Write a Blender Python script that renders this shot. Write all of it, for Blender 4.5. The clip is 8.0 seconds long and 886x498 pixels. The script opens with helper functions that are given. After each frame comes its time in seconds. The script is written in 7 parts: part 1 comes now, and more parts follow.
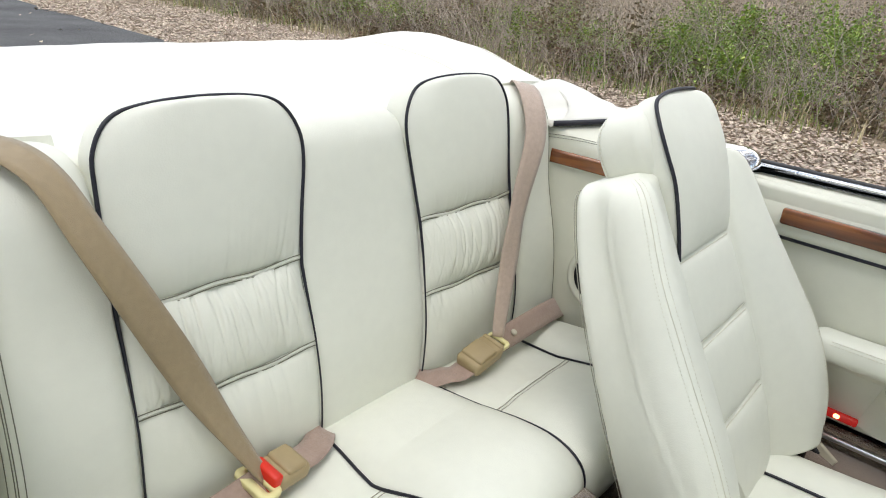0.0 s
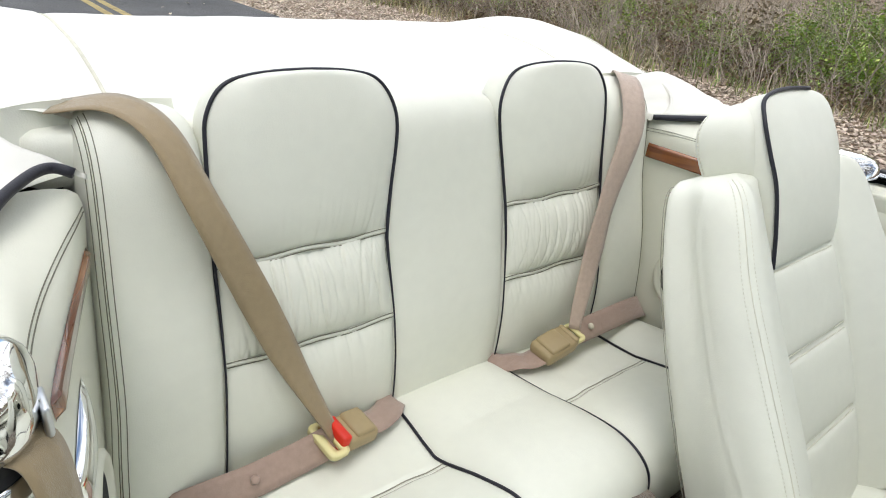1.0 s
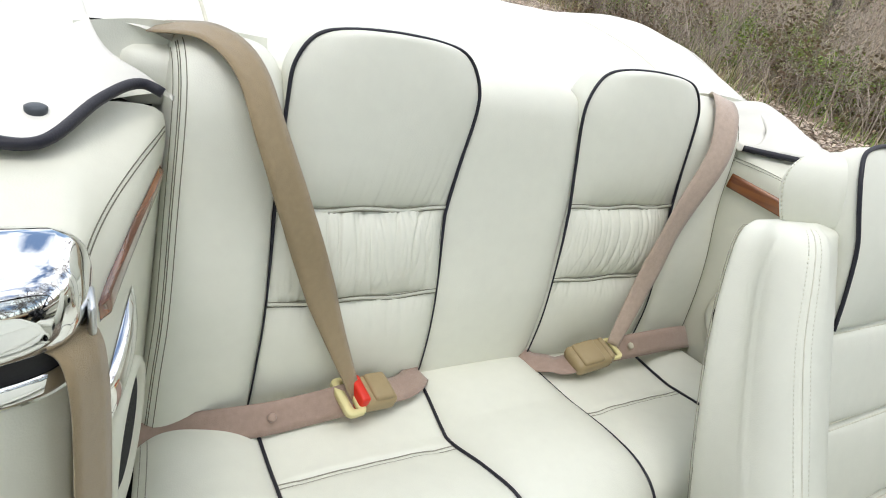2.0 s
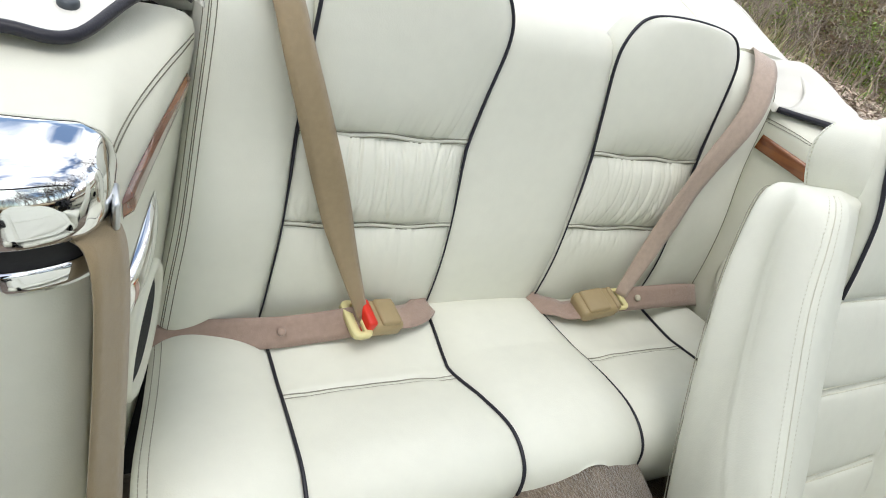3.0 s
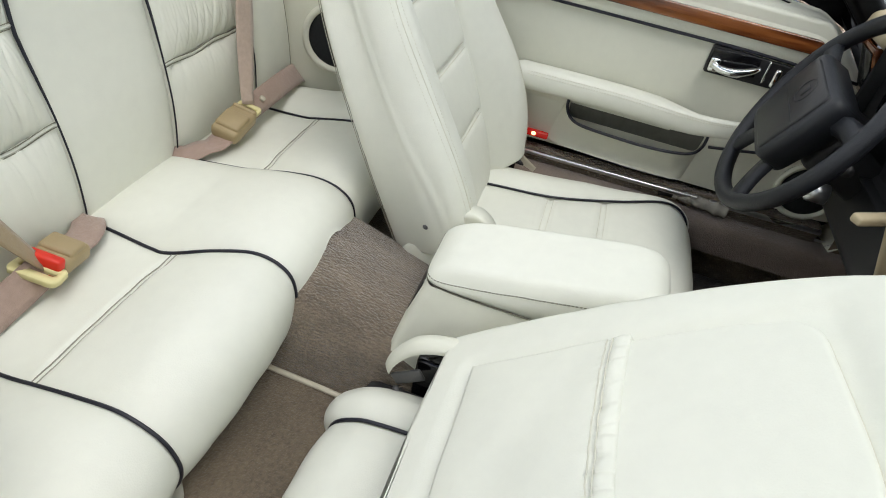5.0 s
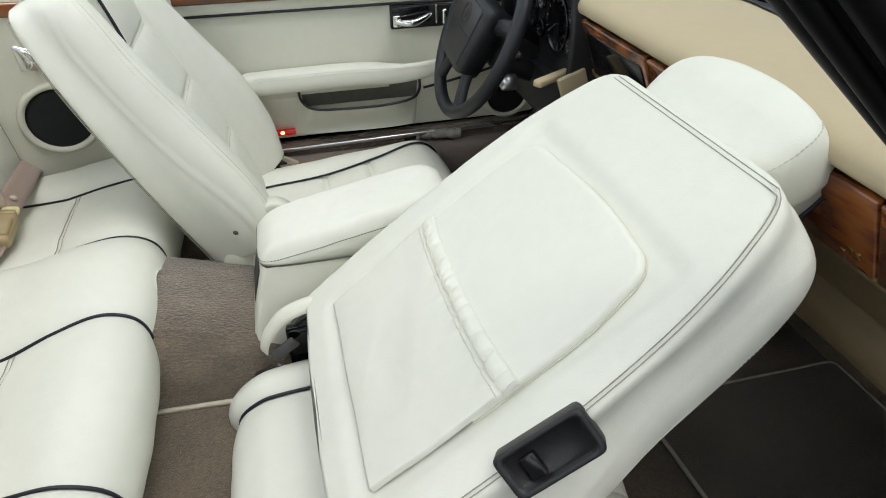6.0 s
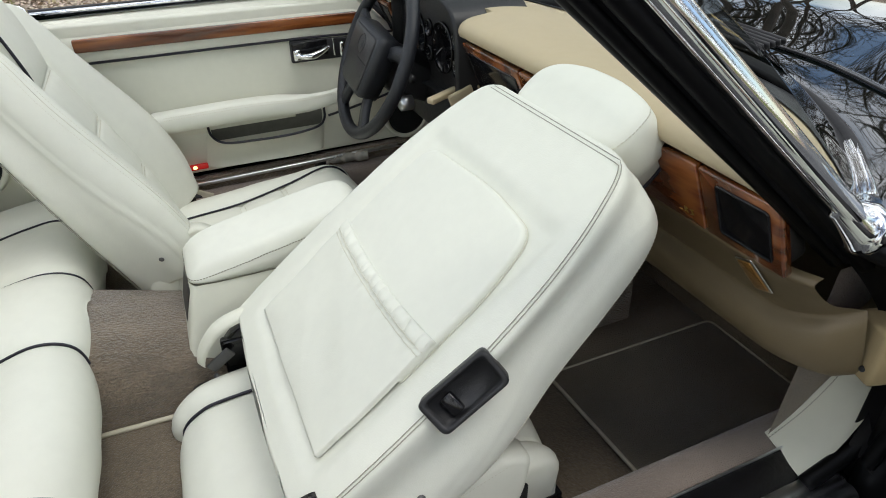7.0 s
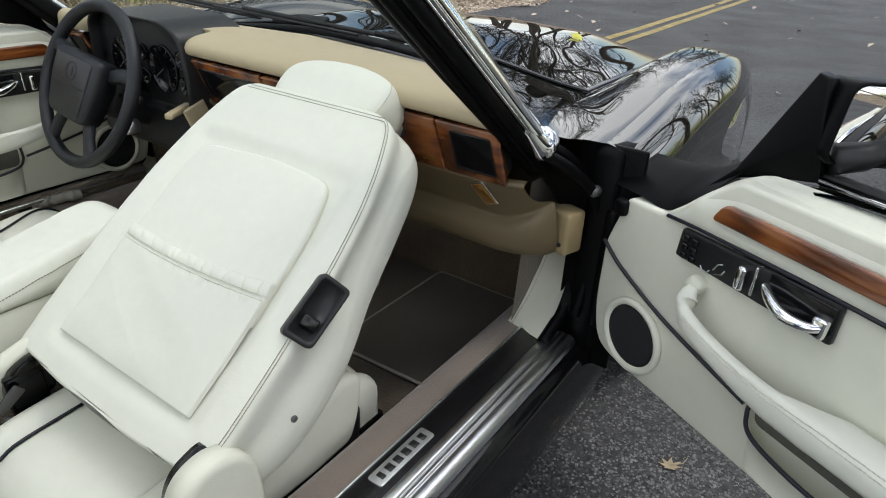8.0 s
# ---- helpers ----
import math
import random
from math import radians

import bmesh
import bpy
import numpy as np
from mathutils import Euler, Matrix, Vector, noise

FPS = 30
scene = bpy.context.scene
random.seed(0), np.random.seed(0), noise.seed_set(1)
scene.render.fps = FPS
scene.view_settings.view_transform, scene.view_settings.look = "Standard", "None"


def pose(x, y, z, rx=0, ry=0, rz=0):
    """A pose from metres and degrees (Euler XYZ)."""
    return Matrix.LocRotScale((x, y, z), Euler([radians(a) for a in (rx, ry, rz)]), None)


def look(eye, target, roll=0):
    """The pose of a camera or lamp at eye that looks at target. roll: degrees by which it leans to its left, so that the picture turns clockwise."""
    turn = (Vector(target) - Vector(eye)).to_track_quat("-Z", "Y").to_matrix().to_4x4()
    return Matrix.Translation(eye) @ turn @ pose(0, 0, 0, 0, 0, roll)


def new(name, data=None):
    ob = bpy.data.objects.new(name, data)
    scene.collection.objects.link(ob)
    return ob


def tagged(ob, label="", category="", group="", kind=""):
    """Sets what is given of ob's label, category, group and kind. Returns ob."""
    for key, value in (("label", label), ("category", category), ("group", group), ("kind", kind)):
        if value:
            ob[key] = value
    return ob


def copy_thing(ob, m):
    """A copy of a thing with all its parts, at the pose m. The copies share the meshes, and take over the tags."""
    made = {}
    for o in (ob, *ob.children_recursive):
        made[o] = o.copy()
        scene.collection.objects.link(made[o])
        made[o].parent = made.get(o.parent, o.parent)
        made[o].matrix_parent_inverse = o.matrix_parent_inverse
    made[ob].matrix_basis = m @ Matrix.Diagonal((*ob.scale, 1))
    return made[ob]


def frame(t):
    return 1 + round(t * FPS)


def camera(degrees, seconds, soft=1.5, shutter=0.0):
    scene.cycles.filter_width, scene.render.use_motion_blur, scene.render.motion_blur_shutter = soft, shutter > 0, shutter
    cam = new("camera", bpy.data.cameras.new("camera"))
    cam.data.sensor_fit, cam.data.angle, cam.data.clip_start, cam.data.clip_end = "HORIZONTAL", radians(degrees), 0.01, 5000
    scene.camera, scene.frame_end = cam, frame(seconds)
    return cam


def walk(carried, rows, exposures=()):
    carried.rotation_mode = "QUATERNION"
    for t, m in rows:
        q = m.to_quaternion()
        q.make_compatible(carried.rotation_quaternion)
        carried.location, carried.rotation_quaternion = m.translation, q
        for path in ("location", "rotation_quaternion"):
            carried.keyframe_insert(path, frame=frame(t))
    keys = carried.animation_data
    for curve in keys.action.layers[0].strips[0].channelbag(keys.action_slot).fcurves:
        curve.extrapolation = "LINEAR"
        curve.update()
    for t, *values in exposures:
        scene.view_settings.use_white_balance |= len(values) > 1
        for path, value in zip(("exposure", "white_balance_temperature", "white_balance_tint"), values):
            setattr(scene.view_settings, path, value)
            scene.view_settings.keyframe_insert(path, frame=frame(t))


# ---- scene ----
# ---- camera and walk ----
cam = camera(70.6, 8.0, soft=1.0)
PATH = [
    (0, (0.626, 0.666, 1.175), (-0.769, -0.52, 0.37), 5.0),
    (0.5, (0.62, 0.675, 1.182), (-0.653, -0.606, 0.323), 5.0),
    (1, (0.63, 0.682, 1.174), (-0.554, -0.677, 0.307), 6.5),
    (2.5, (0.621, 0.686, 1.178), (-0.361, -0.715, 0.142), 19.8),
    (3, (0.626, 0.696, 1.173), (-0.349, -0.644, 0.054), 21.5),
    (3.5, (0.631, 0.717, 1.17), (-0.374, -0.53, -0.029), 19.7),
    (4, (0.639, 0.734, 1.16), (-0.419, -0.422, -0.082), 15.4),
    (4.5, (0.674, 0.72, 1.159), (-0.677, -0.093, -0.072), 13.7),
    (5, (0.755, 0.68, 1.148), (-0.792, 0.433, -0.095), 12.2),
    (5.2, (0.803, 0.663, 1.138), (-0.784, 0.662, -0.079), 11.9),
    (6.3, (1.012, 0.643, 1.168), (-0.572, 1.129, 0.048), -2.2),
    (6.5, (1.038, 0.642, 1.173), (-0.544, 1.181, 0.075), -1.8),
    (7, (1.094, 0.611, 1.178), (-0.46, 1.277, 0.11), -1.3),
    (7.5, (1.129, 0.503, 1.184), (-0.175, 1.611, 0.15), 3.5),
    (8, (1.181, 0.335, 1.154), (0.182, 1.787, 0.209), 2.3),
]
walk(cam, [(t, look(eye, target, roll)) for t, eye, target, roll in PATH], exposures=[(0, 0.45, 6680, 10), (4.0, 0.42, 6680, 10), (5.0, 0.37, 6680, 10), (8, 0.29, 6600, 9)])

# ---- sky and sun ----
SUN_EL, SUN_AZ = 66.0, 60.0
world = bpy.data.worlds.new("sky")
scene.world = world
world.use_nodes = True
wn, wl = world.node_tree.nodes, world.node_tree.links
wn.clear()
w_out = wn.new("ShaderNodeOutputWorld")
w_bg = wn.new("ShaderNodeBackground")
w_sky = wn.new("ShaderNodeTexSky")
w_sky.sky_type, w_sky.sun_disc = "NISHITA", False
w_sky.sun_elevation, w_sky.sun_rotation = radians(SUN_EL), radians(SUN_AZ)
w_sky.dust_density = 0.8
# bright broken cloud over the blue
w_co = wn.new("ShaderNodeTexCoord")
w_no = wn.new("ShaderNodeTexNoise")
w_no.inputs["Scale"].default_value, w_no.inputs["Detail"].default_value = 2.2, 6.0
w_ra = wn.new("ShaderNodeValToRGB")
w_ra.color_ramp.elements[0].position, w_ra.color_ramp.elements[1].position = 0.43, 0.59
w_mx = wn.new("ShaderNodeMix")
w_mx.data_type = "RGBA"
w_mx.inputs[7].default_value = (12.6, 12.9, 13.3, 1)
wl.new(w_co.outputs["Generated"], w_no.inputs["Vector"])
wl.new(w_no.outputs["Fac"], w_ra.inputs["Fac"])
wl.new(w_ra.outputs["Color"], w_mx.inputs[0])
wl.new(w_sky.outputs["Color"], w_mx.inputs[6])
wl.new(w_mx.outputs[2], w_bg.inputs["Color"])
w_bg.inputs["Strength"].default_value = 0.14
wl.new(w_bg.outputs[0], w_out.inputs["Surface"])
sun = new("sun", bpy.data.lights.new("sun", "SUN"))
sun.data.energy, sun.data.angle, sun.data.color = 1.0, radians(25), (1.0, 0.985, 0.96)
# Nishita: rotation 0 has the sun towards +y, turning clockwise seen from above
sun_way = Vector((math.sin(radians(SUN_AZ)) * math.cos(radians(SUN_EL)), math.cos(radians(SUN_AZ)) * math.cos(radians(SUN_EL)), math.sin(radians(SUN_EL))))
sun.matrix_world = look((0, 0, 20), Vector((0, 0, 20)) - sun_way)
# ---- materials ----
def material(name, base, rough=0.5, metal=0.0, vary=0.12, big=3.0, fine=60.0, bump=0.0, bump_scale=200.0, coat=0.0, rough_vary=0.1, tint=None, ior=1.45, sheen=0.0, island=0.0, stretch=None, dist=0.002):
    """A surface with colour variation at two scales and fine relief."""
    m = bpy.data.materials.new(name)
    m.use_nodes = True
    nt = m.node_tree
    n, l = nt.nodes, nt.links
    b = n["Principled BSDF"]
    co = n.new("ShaderNodeTexCoord")
    vec = co.outputs["Object"]
    if stretch:
        mp = n.new("ShaderNodeMapping")
        mp.inputs["Scale"].default_value = stretch
        l.new(vec, mp.inputs["Vector"])
        vec = mp.outputs["Vector"]
    n1, n2 = n.new("ShaderNodeTexNoise"), n.new("ShaderNodeTexNoise")
    n1.inputs["Scale"].default_value, n1.inputs["Detail"].default_value = big, 3
    n2.inputs["Scale"].default_value, n2.inputs["Detail"].default_value = fine, 4
    l.new(vec, n1.inputs["Vector"])
    l.new(vec, n2.inputs["Vector"])
    add = n.new("ShaderNodeMath")
    add.operation = "ADD"
    l.new(n1.outputs["Fac"], add.inputs[0])
    l.new(n2.outputs["Fac"], add.inputs[1])
    rng = n.new("ShaderNodeMapRange")
    rng.inputs["From Min"].default_value, rng.inputs["From Max"].default_value = 0.65, 1.35
    l.new(add.outputs[0], rng.inputs["Value"])
    mx = n.new("ShaderNodeMix")
    mx.data_type = "RGBA"
    c2 = tint or base
    mx.inputs[6].default_value = (*[max(0, c * (1 - vary)) for c in base], 1)
    mx.inputs[7].default_value = (*[min(1, c * (1 + vary)) for c in c2], 1)
    l.new(rng.outputs["Result"], mx.inputs[0])
    colour = mx.outputs[2]
    if island:
        gi = n.new("ShaderNodeNewGeometry")
        hs = n.new("ShaderNodeHueSaturation")
        mr = n.new("ShaderNodeMapRange")
        mr.inputs["To Min"].default_value, mr.inputs["To Max"].default_value = 1 - island, 1 + island
        l.new(gi.outputs["Random Per Island"], mr.inputs["Value"])
        l.new(mr.outputs["Result"], hs.inputs["Value"])
        mr2 = n.new("ShaderNodeMapRange")
        mr2.inputs["To Min"].default_value, mr2.inputs["To Max"].default_value = 0.5 - island * 0.06, 0.5 + island * 0.06
        ml = n.new("ShaderNodeMath")
        ml.operation = "FRACT"
        mm = n.new("ShaderNodeMath")
        mm.operation = "MULTIPLY"
        mm.inputs[1].default_value = 17.3
        l.new(gi.outputs["Random Per Island"], mm.inputs[0])
        l.new(mm.outputs[0], ml.inputs[0])
        l.new(ml.outputs[0], mr2.inputs["Value"])
        l.new(mr2.outputs["Result"], hs.inputs["Hue"])
        l.new(colour, hs.inputs["Color"])
        colour = hs.outputs["Color"]
    l.new(colour, b.inputs["Base Color"])
    rr = n.new("ShaderNodeMapRange")
    rr.inputs["To Min"].default_value, rr.inputs["To Max"].default_value = rough * (1 - rough_vary), min(1, rough * (1 + rough_vary))
    l.new(n1.outputs["Fac"], rr.inputs["Value"])
    l.new(rr.outputs["Result"], b.inputs["Roughness"])
    b.inputs["Metallic"].default_value = metal
    b.inputs["IOR"].default_value = ior
    b.inputs["Coat Weight"].default_value = coat
    b.inputs["Coat Roughness"].default_value = 0.04
    b.inputs["Sheen Weight"].default_value = sheen
    if bump:
        vo, bp = n.new("ShaderNodeTexNoise"), n.new("ShaderNodeBump")
        vo.inputs["Scale"].default_value, vo.inputs["Detail"].default_value = bump_scale, 5
        bp.inputs["Strength"].default_value, bp.inputs["Distance"].default_value = bump, dist
        l.new(vec, vo.inputs["Vector"])
        l.new(vo.outputs["Fac"], bp.inputs["Height"])
        l.new(bp.outputs["Normal"], b.inputs["Normal"])
    return m


def leather(name, base, rough=0.46):
    """Dyed hide: pebble grain, faint mottling and soft waves."""
    m = material(name, base, rough, vary=0.025, big=5, fine=45, rough_vary=0.12)
    n, l = m.node_tree.nodes, m.node_tree.links
    co = n.new("ShaderNodeTexCoord")
    vo, ns = n.new("ShaderNodeTexVoronoi"), n.new("ShaderNodeTexNoise")
    vo.inputs["Scale"].default_value = 520
    ns.inputs["Scale"].default_value, ns.inputs["Detail"].default_value = 16, 3
    b1, b2 = n.new("ShaderNodeBump"), n.new("ShaderNodeBump")
    b1.inputs["Strength"].default_value, b1.inputs["Distance"].default_value = 0.2, 0.0006
    b2.inputs["Strength"].default_value, b2.inputs["Distance"].default_value = 0.22, 0.006
    l.new(co.outputs["Object"], vo.inputs["Vector"])
    l.new(co.outputs["Object"], ns.inputs["Vector"])
    l.new(ns.outputs["Fac"], b2.inputs["Height"])
    l.new(vo.outputs["Distance"], b1.inputs["Height"])
    l.new(b2.outputs["Normal"], b1.inputs["Normal"])
    l.new(b1.outputs["Normal"], n["Principled BSDF"].inputs["Normal"])
    return m


def veneer(name):
    """Lacquered burr walnut: warped bands of orange and dark brown."""
    m = material(name, (0.2, 0.07, 0.02), 0.22, coat=1.0, vary=0.1)
    n, l = m.node_tree.nodes, m.node_tree.links
    co, mp = n.new("ShaderNodeTexCoord"), n.new("ShaderNodeMapping")
    mp.inputs["Scale"].default_value = (4, 3, 30)
    ns, wv, ra = n.new("ShaderNodeTexNoise"), n.new("ShaderNodeTexWave"), n.new("ShaderNodeValToRGB")
    ns.inputs["Scale"].default_value, ns.inputs["Detail"].default_value, ns.inputs["Distortion"].default_value = 1.6, 8, 1.5
    wv.inputs["Scale"].default_value, wv.inputs["Distortion"].default_value, wv.inputs["Detail"].default_value = 0.8, 9, 4
    mx = n.new("ShaderNodeMix")
    mx.data_type = "RGBA"
    mx.inputs[0].default_value = 0.5
    l.new(co.outputs["Object"], mp.inputs["Vector"])
    for t in (ns, wv):
        l.new(mp.outputs["Vector"], t.inputs["Vector"])
    l.new(ns.outputs["Color"], mx.inputs[6])
    l.new(wv.outputs["Color"], mx.inputs[7])
    e = ra.color_ramp.elements
    e[0].position, e[0].color = 0.22, (0.075, 0.022, 0.007, 1)
    e[1].position, e[1].color = 0.78, (0.26, 0.085, 0.022, 1)
    k = e.new(0.5)
    k.color = (0.155, 0.043, 0.012, 1)
    l.new(mx.outputs[2], ra.inputs["Fac"])
    l.new(ra.outputs["Color"], n["Principled BSDF"].inputs["Base Color"])
    return m


def glass(name, tint=(1, 1, 1), clear=0.92):
    m = bpy.data.materials.new(name)
    m.use_nodes = True
    n, l = m.node_tree.nodes, m.node_tree.links
    n.clear()
    o, mx, tr, gl, fr = (n.new("ShaderNode" + k) for k in ("OutputMaterial", "MixShader", "BsdfTransparent", "BsdfGlossy", "Fresnel"))
    tr.inputs["Color"].default_value = (*[c * clear for c in tint], 1)
    gl.inputs["Roughness"].default_value = 0.0
    fr.inputs["IOR"].default_value = 1.45
    l.new(fr.outputs[0], mx.inputs[0])
    l.new(tr.outputs[0], mx.inputs[1])
    l.new(gl.outputs[0], mx.inputs[2])
    l.new(mx.outputs[0], o.inputs["Surface"])
    return m


def glow(name, colour, power):
    m = material(name, colour, 0.2, vary=0.02)
    b = m.node_tree.nodes["Principled BSDF"]
    b.inputs["Emission Color"].default_value, b.inputs["Emission Strength"].default_value = (*colour, 1), power
    return m


CREAM = leather("cream_leather", (0.715, 0.72, 0.63))
CREAM_COVER = leather("cover_hide", (0.75, 0.738, 0.675), 0.55)
CREAM_TRIM = leather("cream_vinyl", (0.69, 0.69, 0.585), 0.42)
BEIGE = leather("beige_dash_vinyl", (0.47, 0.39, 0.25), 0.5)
# lower dash: the beige vinyl with shade under the pad put into its colour
DASH_LOW_SHADED = leather("beige_dash_vinyl_shaded", (0.145, 0.11, 0.06), 0.5)
PIPING = material("navy_piping", (0.012, 0.012, 0.02), 0.42, vary=0.2, bump=0.2, bump_scale=500)
THREAD = material("grey_thread", (0.34, 0.33, 0.27), 0.8, vary=0.2)
SEAM = material("olive_seam_thread", (0.18, 0.175, 0.13), 0.8, vary=0.2)
PALE_THREAD = material("cream_thread", (0.66, 0.645, 0.54), 0.8, vary=0.15)
WEBBING = material("tan_webbing", (0.3, 0.225, 0.126), 0.55, vary=0.12, fine=120, bump=0.5, bump_scale=900, sheen=0.3)
WEBBING_LAP = material("rose_tan_webbing", (0.36, 0.255, 0.205), 0.6, vary=0.12, fine=120, bump=0.5, bump_scale=900, sheen=0.3)
WEBBING_PALE = material("bleached_webbing", (0.46, 0.36, 0.29), 0.6, vary=0.12, fine=120, bump=0.5, bump_scale=900, sheen=0.3)
BUCKLE = material("tan_plastic", (0.34, 0.26, 0.14), 0.45, vary=0.06, bump=0.15, bump_scale=400)
TONGUE = material("yellowed_plastic", (0.72, 0.65, 0.33), 0.4, vary=0.05)
RED = material("red_plastic", (0.65, 0.03, 0.015), 0.35, vary=0.05)
CARPET = material("taupe_carpet", (0.2, 0.155, 0.108), 0.95, vary=0.38, big=16, fine=150, bump=1.0, bump_scale=210, sheen=0.4, dist=0.011, stretch=(1.6, 0.62, 1.6))
SILL_CARPET = material("sill_carpet", (0.21, 0.166, 0.136), 0.95, vary=0.2, big=6, fine=200, bump=0.7, bump_scale=420, sheen=0.4, dist=0.004)
FLOOR_CARPET = material("short_pile_carpet", (0.15, 0.115, 0.076), 0.95, vary=0.35, big=8, fine=160, bump=0.8, bump_scale=300, sheen=0.3, dist=0.006)
# front mats: taupe carpet, its colour darkened to carry the footwell's shade
MAT_CARPET_SHADED = material("mat_carpet_shaded", (0.135, 0.108, 0.072), 0.95, vary=0.28, big=12, fine=240, bump=1.0, bump_scale=420, sheen=0.3, dist=0.006)
BINDING = material("carpet_binding", (0.5, 0.46, 0.36), 0.7, vary=0.1, bump=0.4, bump_scale=500)
CHROME = material("chrome", (0.86, 0.87, 0.88), 0.05, metal=1.0, vary=0.02, rough_vary=0.3)
STEEL = material("brushed_steel", (0.66, 0.68, 0.7), 0.33, metal=1.0, vary=0.08, bump=0.1, bump_scale=300)
BRIGHT = material("polished_alloy", (0.74, 0.76, 0.78), 0.28, metal=1.0, vary=0.06, bump=0.06, bump_scale=300)
BLACK = material("black_plastic", (0.012, 0.012, 0.013), 0.4, vary=0.2, bump=0.25, bump_scale=600)
GLOSS_BLACK = material("gloss_black", (0.006, 0.006, 0.007), 0.12, vary=0.2)
TREAD = material("tread_rubber", (0.008, 0.008, 0.009), 0.25, vary=0.3, bump=0.3, bump_scale=250)
SHUT_BLACK = material("satin_black", (0.003, 0.003, 0.0034), 0.42, vary=0.2, ior=1.2)
ZINC = material("dull_zinc", (0.12, 0.12, 0.12), 0.5, metal=0.6, vary=0.2, bump=0.4, bump_scale=200)
RUBBER = material("black_rubber", (0.014, 0.014, 0.015), 0.6, vary=0.2, bump=0.2, bump_scale=150)
WHEEL_LEATHER = material("dark_grey_leather", (0.011, 0.0125, 0.016), 0.42, vary=0.15, bump=0.4, bump_scale=500)
CLOTH = material("speaker_cloth", (0.012, 0.014, 0.016), 0.85, vary=0.3, fine=300, bump=0.8, bump_scale=900)
WALNUT = veneer("walnut_veneer")
PAINT = material("dark_green_paint", (0.0015, 0.003, 0.0022), 0.02, vary=0.1, ior=2.3, rough_vary=0.0)
SCREEN_GLASS = glass("screen_glass", (0.95, 1, 0.97), 0.9)
MIRROR = material("mirror_glass", (0.9, 0.9, 0.9), 0.01, metal=1.0, vary=0.0, rough_vary=0.0)
LAMP_RED = glow("red_lamp", (0.3, 0.01, 0.008), 0.5)
LAMP_CORE = glow("lamp_core", (1.0, 0.3, 0.12), 5.0)
ASPHALT = material("asphalt", (0.086, 0.086, 0.087), 0.85, vary=0.6, big=1.2, fine=55, bump=1.0, bump_scale=130, dist=0.012)
STONE_CHIP = material("stone_chips", (0.15, 0.147, 0.143), 0.8, vary=0.3, island=0.7)
YELLOW = material("worn_yellow_paint", (0.34, 0.265, 0.1), 0.75, vary=0.45, big=6, fine=90, bump=0.5, bump_scale=150)
EARTH = material("leafy_earth", (0.24, 0.175, 0.125), 0.95, vary=0.4, big=1.5, fine=18, bump=1.0, bump_scale=30, dist=0.03, tint=(0.3, 0.235, 0.165))
LEAF_DRY = material("dry_leaf", (0.5, 0.415, 0.33), 0.8, vary=0.2, island=0.4)
GRASS_DRY = material("dry_grass", (0.42, 0.37, 0.22), 0.8, vary=0.25, island=0.4)
GRASS_GREEN = material("green_grass_blade", (0.2, 0.25, 0.075), 0.7, vary=0.25, island=0.6)
LEAF_GREEN = material("green_leaf", (0.31, 0.43, 0.1), 0.6, vary=0.25, island=0.5)
LEAF_BROWN = material("withered_leaf", (0.28, 0.22, 0.14), 0.8, vary=0.25, island=0.5)
TWIG = material("twig_bark", (0.34, 0.29, 0.235), 0.9, vary=0.3, island=0.35)
TREE_TWIG = material("tree_twig", (0.06, 0.05, 0.042), 0.9, vary=0.3)
BARK = material("tree_bark", (0.09, 0.075, 0.064), 0.9, vary=0.35, big=4, fine=40, bump=1.0, bump_scale=25, dist=0.02)
# ---- building tools ----
def part(name, bm, mat, parent=None, label="", m=None, sharp=None):
    """Links a bmesh as one smooth-shaded mesh object under a thing or a part."""
    if m is not None:
        bm.transform(m)
        if m.determinant() < 0:
            bmesh.ops.reverse_faces(bm, faces=bm.faces)
    me = bpy.data.meshes.new(name)
    bm.to_mesh(me)
    bm.free()
    me.materials.append(mat)
    me.polygons.foreach_set("use_smooth", [True] * len(me.polygons))
    if sharp:
        me.set_sharp_from_angle(angle=radians(sharp))
    ob = new(name, me)
    if parent:
        ob.parent = parent
    if label:
        ob["label"] = label
    return ob


def thing(name, label, category, group="", kind=""):
    return tagged(new(name), label, category, group, kind)


def bmn():
    return bmesh.new()


class Curve:
    """A smooth line through points, run from 0 to 1 by its length."""

    def __init__(self, pts, n=96, closed=False):
        p = [Vector(q) for q in pts]
        if len(p) == 2:
            p = [p[0], (p[0] + p[1]) / 2, p[1]]
        k = len(p)
        out = []
        segs = k if closed else k - 1
        per = max(4, n // segs)
        for i in range(segs):
            a, b = p[i], p[(i + 1) % k]
            z = p[(i - 1) % k] if closed or i > 0 else a * 2 - b
            c = p[(i + 2) % k] if closed or i + 2 < k else b * 2 - a
            for j in range(per):
                t = j / per
                out.append(0.5 * ((2 * a) + (b - z) * t + (2 * z - 5 * a + 4 * b - c) * t * t + (3 * a - z - 3 * b + c) * t ** 3))
        out.append(p[0].copy() if closed else p[-1].copy())
        self.pts = out
        d = [0.0]
        for a, b in zip(out, out[1:]):
            d.append(d[-1] + (b - a).length)
        self.length = d[-1]
        self.at = [x / (d[-1] or 1) for x in d]

    def __call__(self, v):
        v = min(1.0, max(0.0, v))
        i = int(np.searchsorted(self.at, v, side="right")) - 1
        i = min(i, len(self.pts) - 2)
        w = self.at[i + 1] - self.at[i]
        return self.pts[i].lerp(self.pts[i + 1], (v - self.at[i]) / w if w > 1e-9 else 0)

    def sample(self, n):
        return [self(i / n) for i in range(n + 1)]


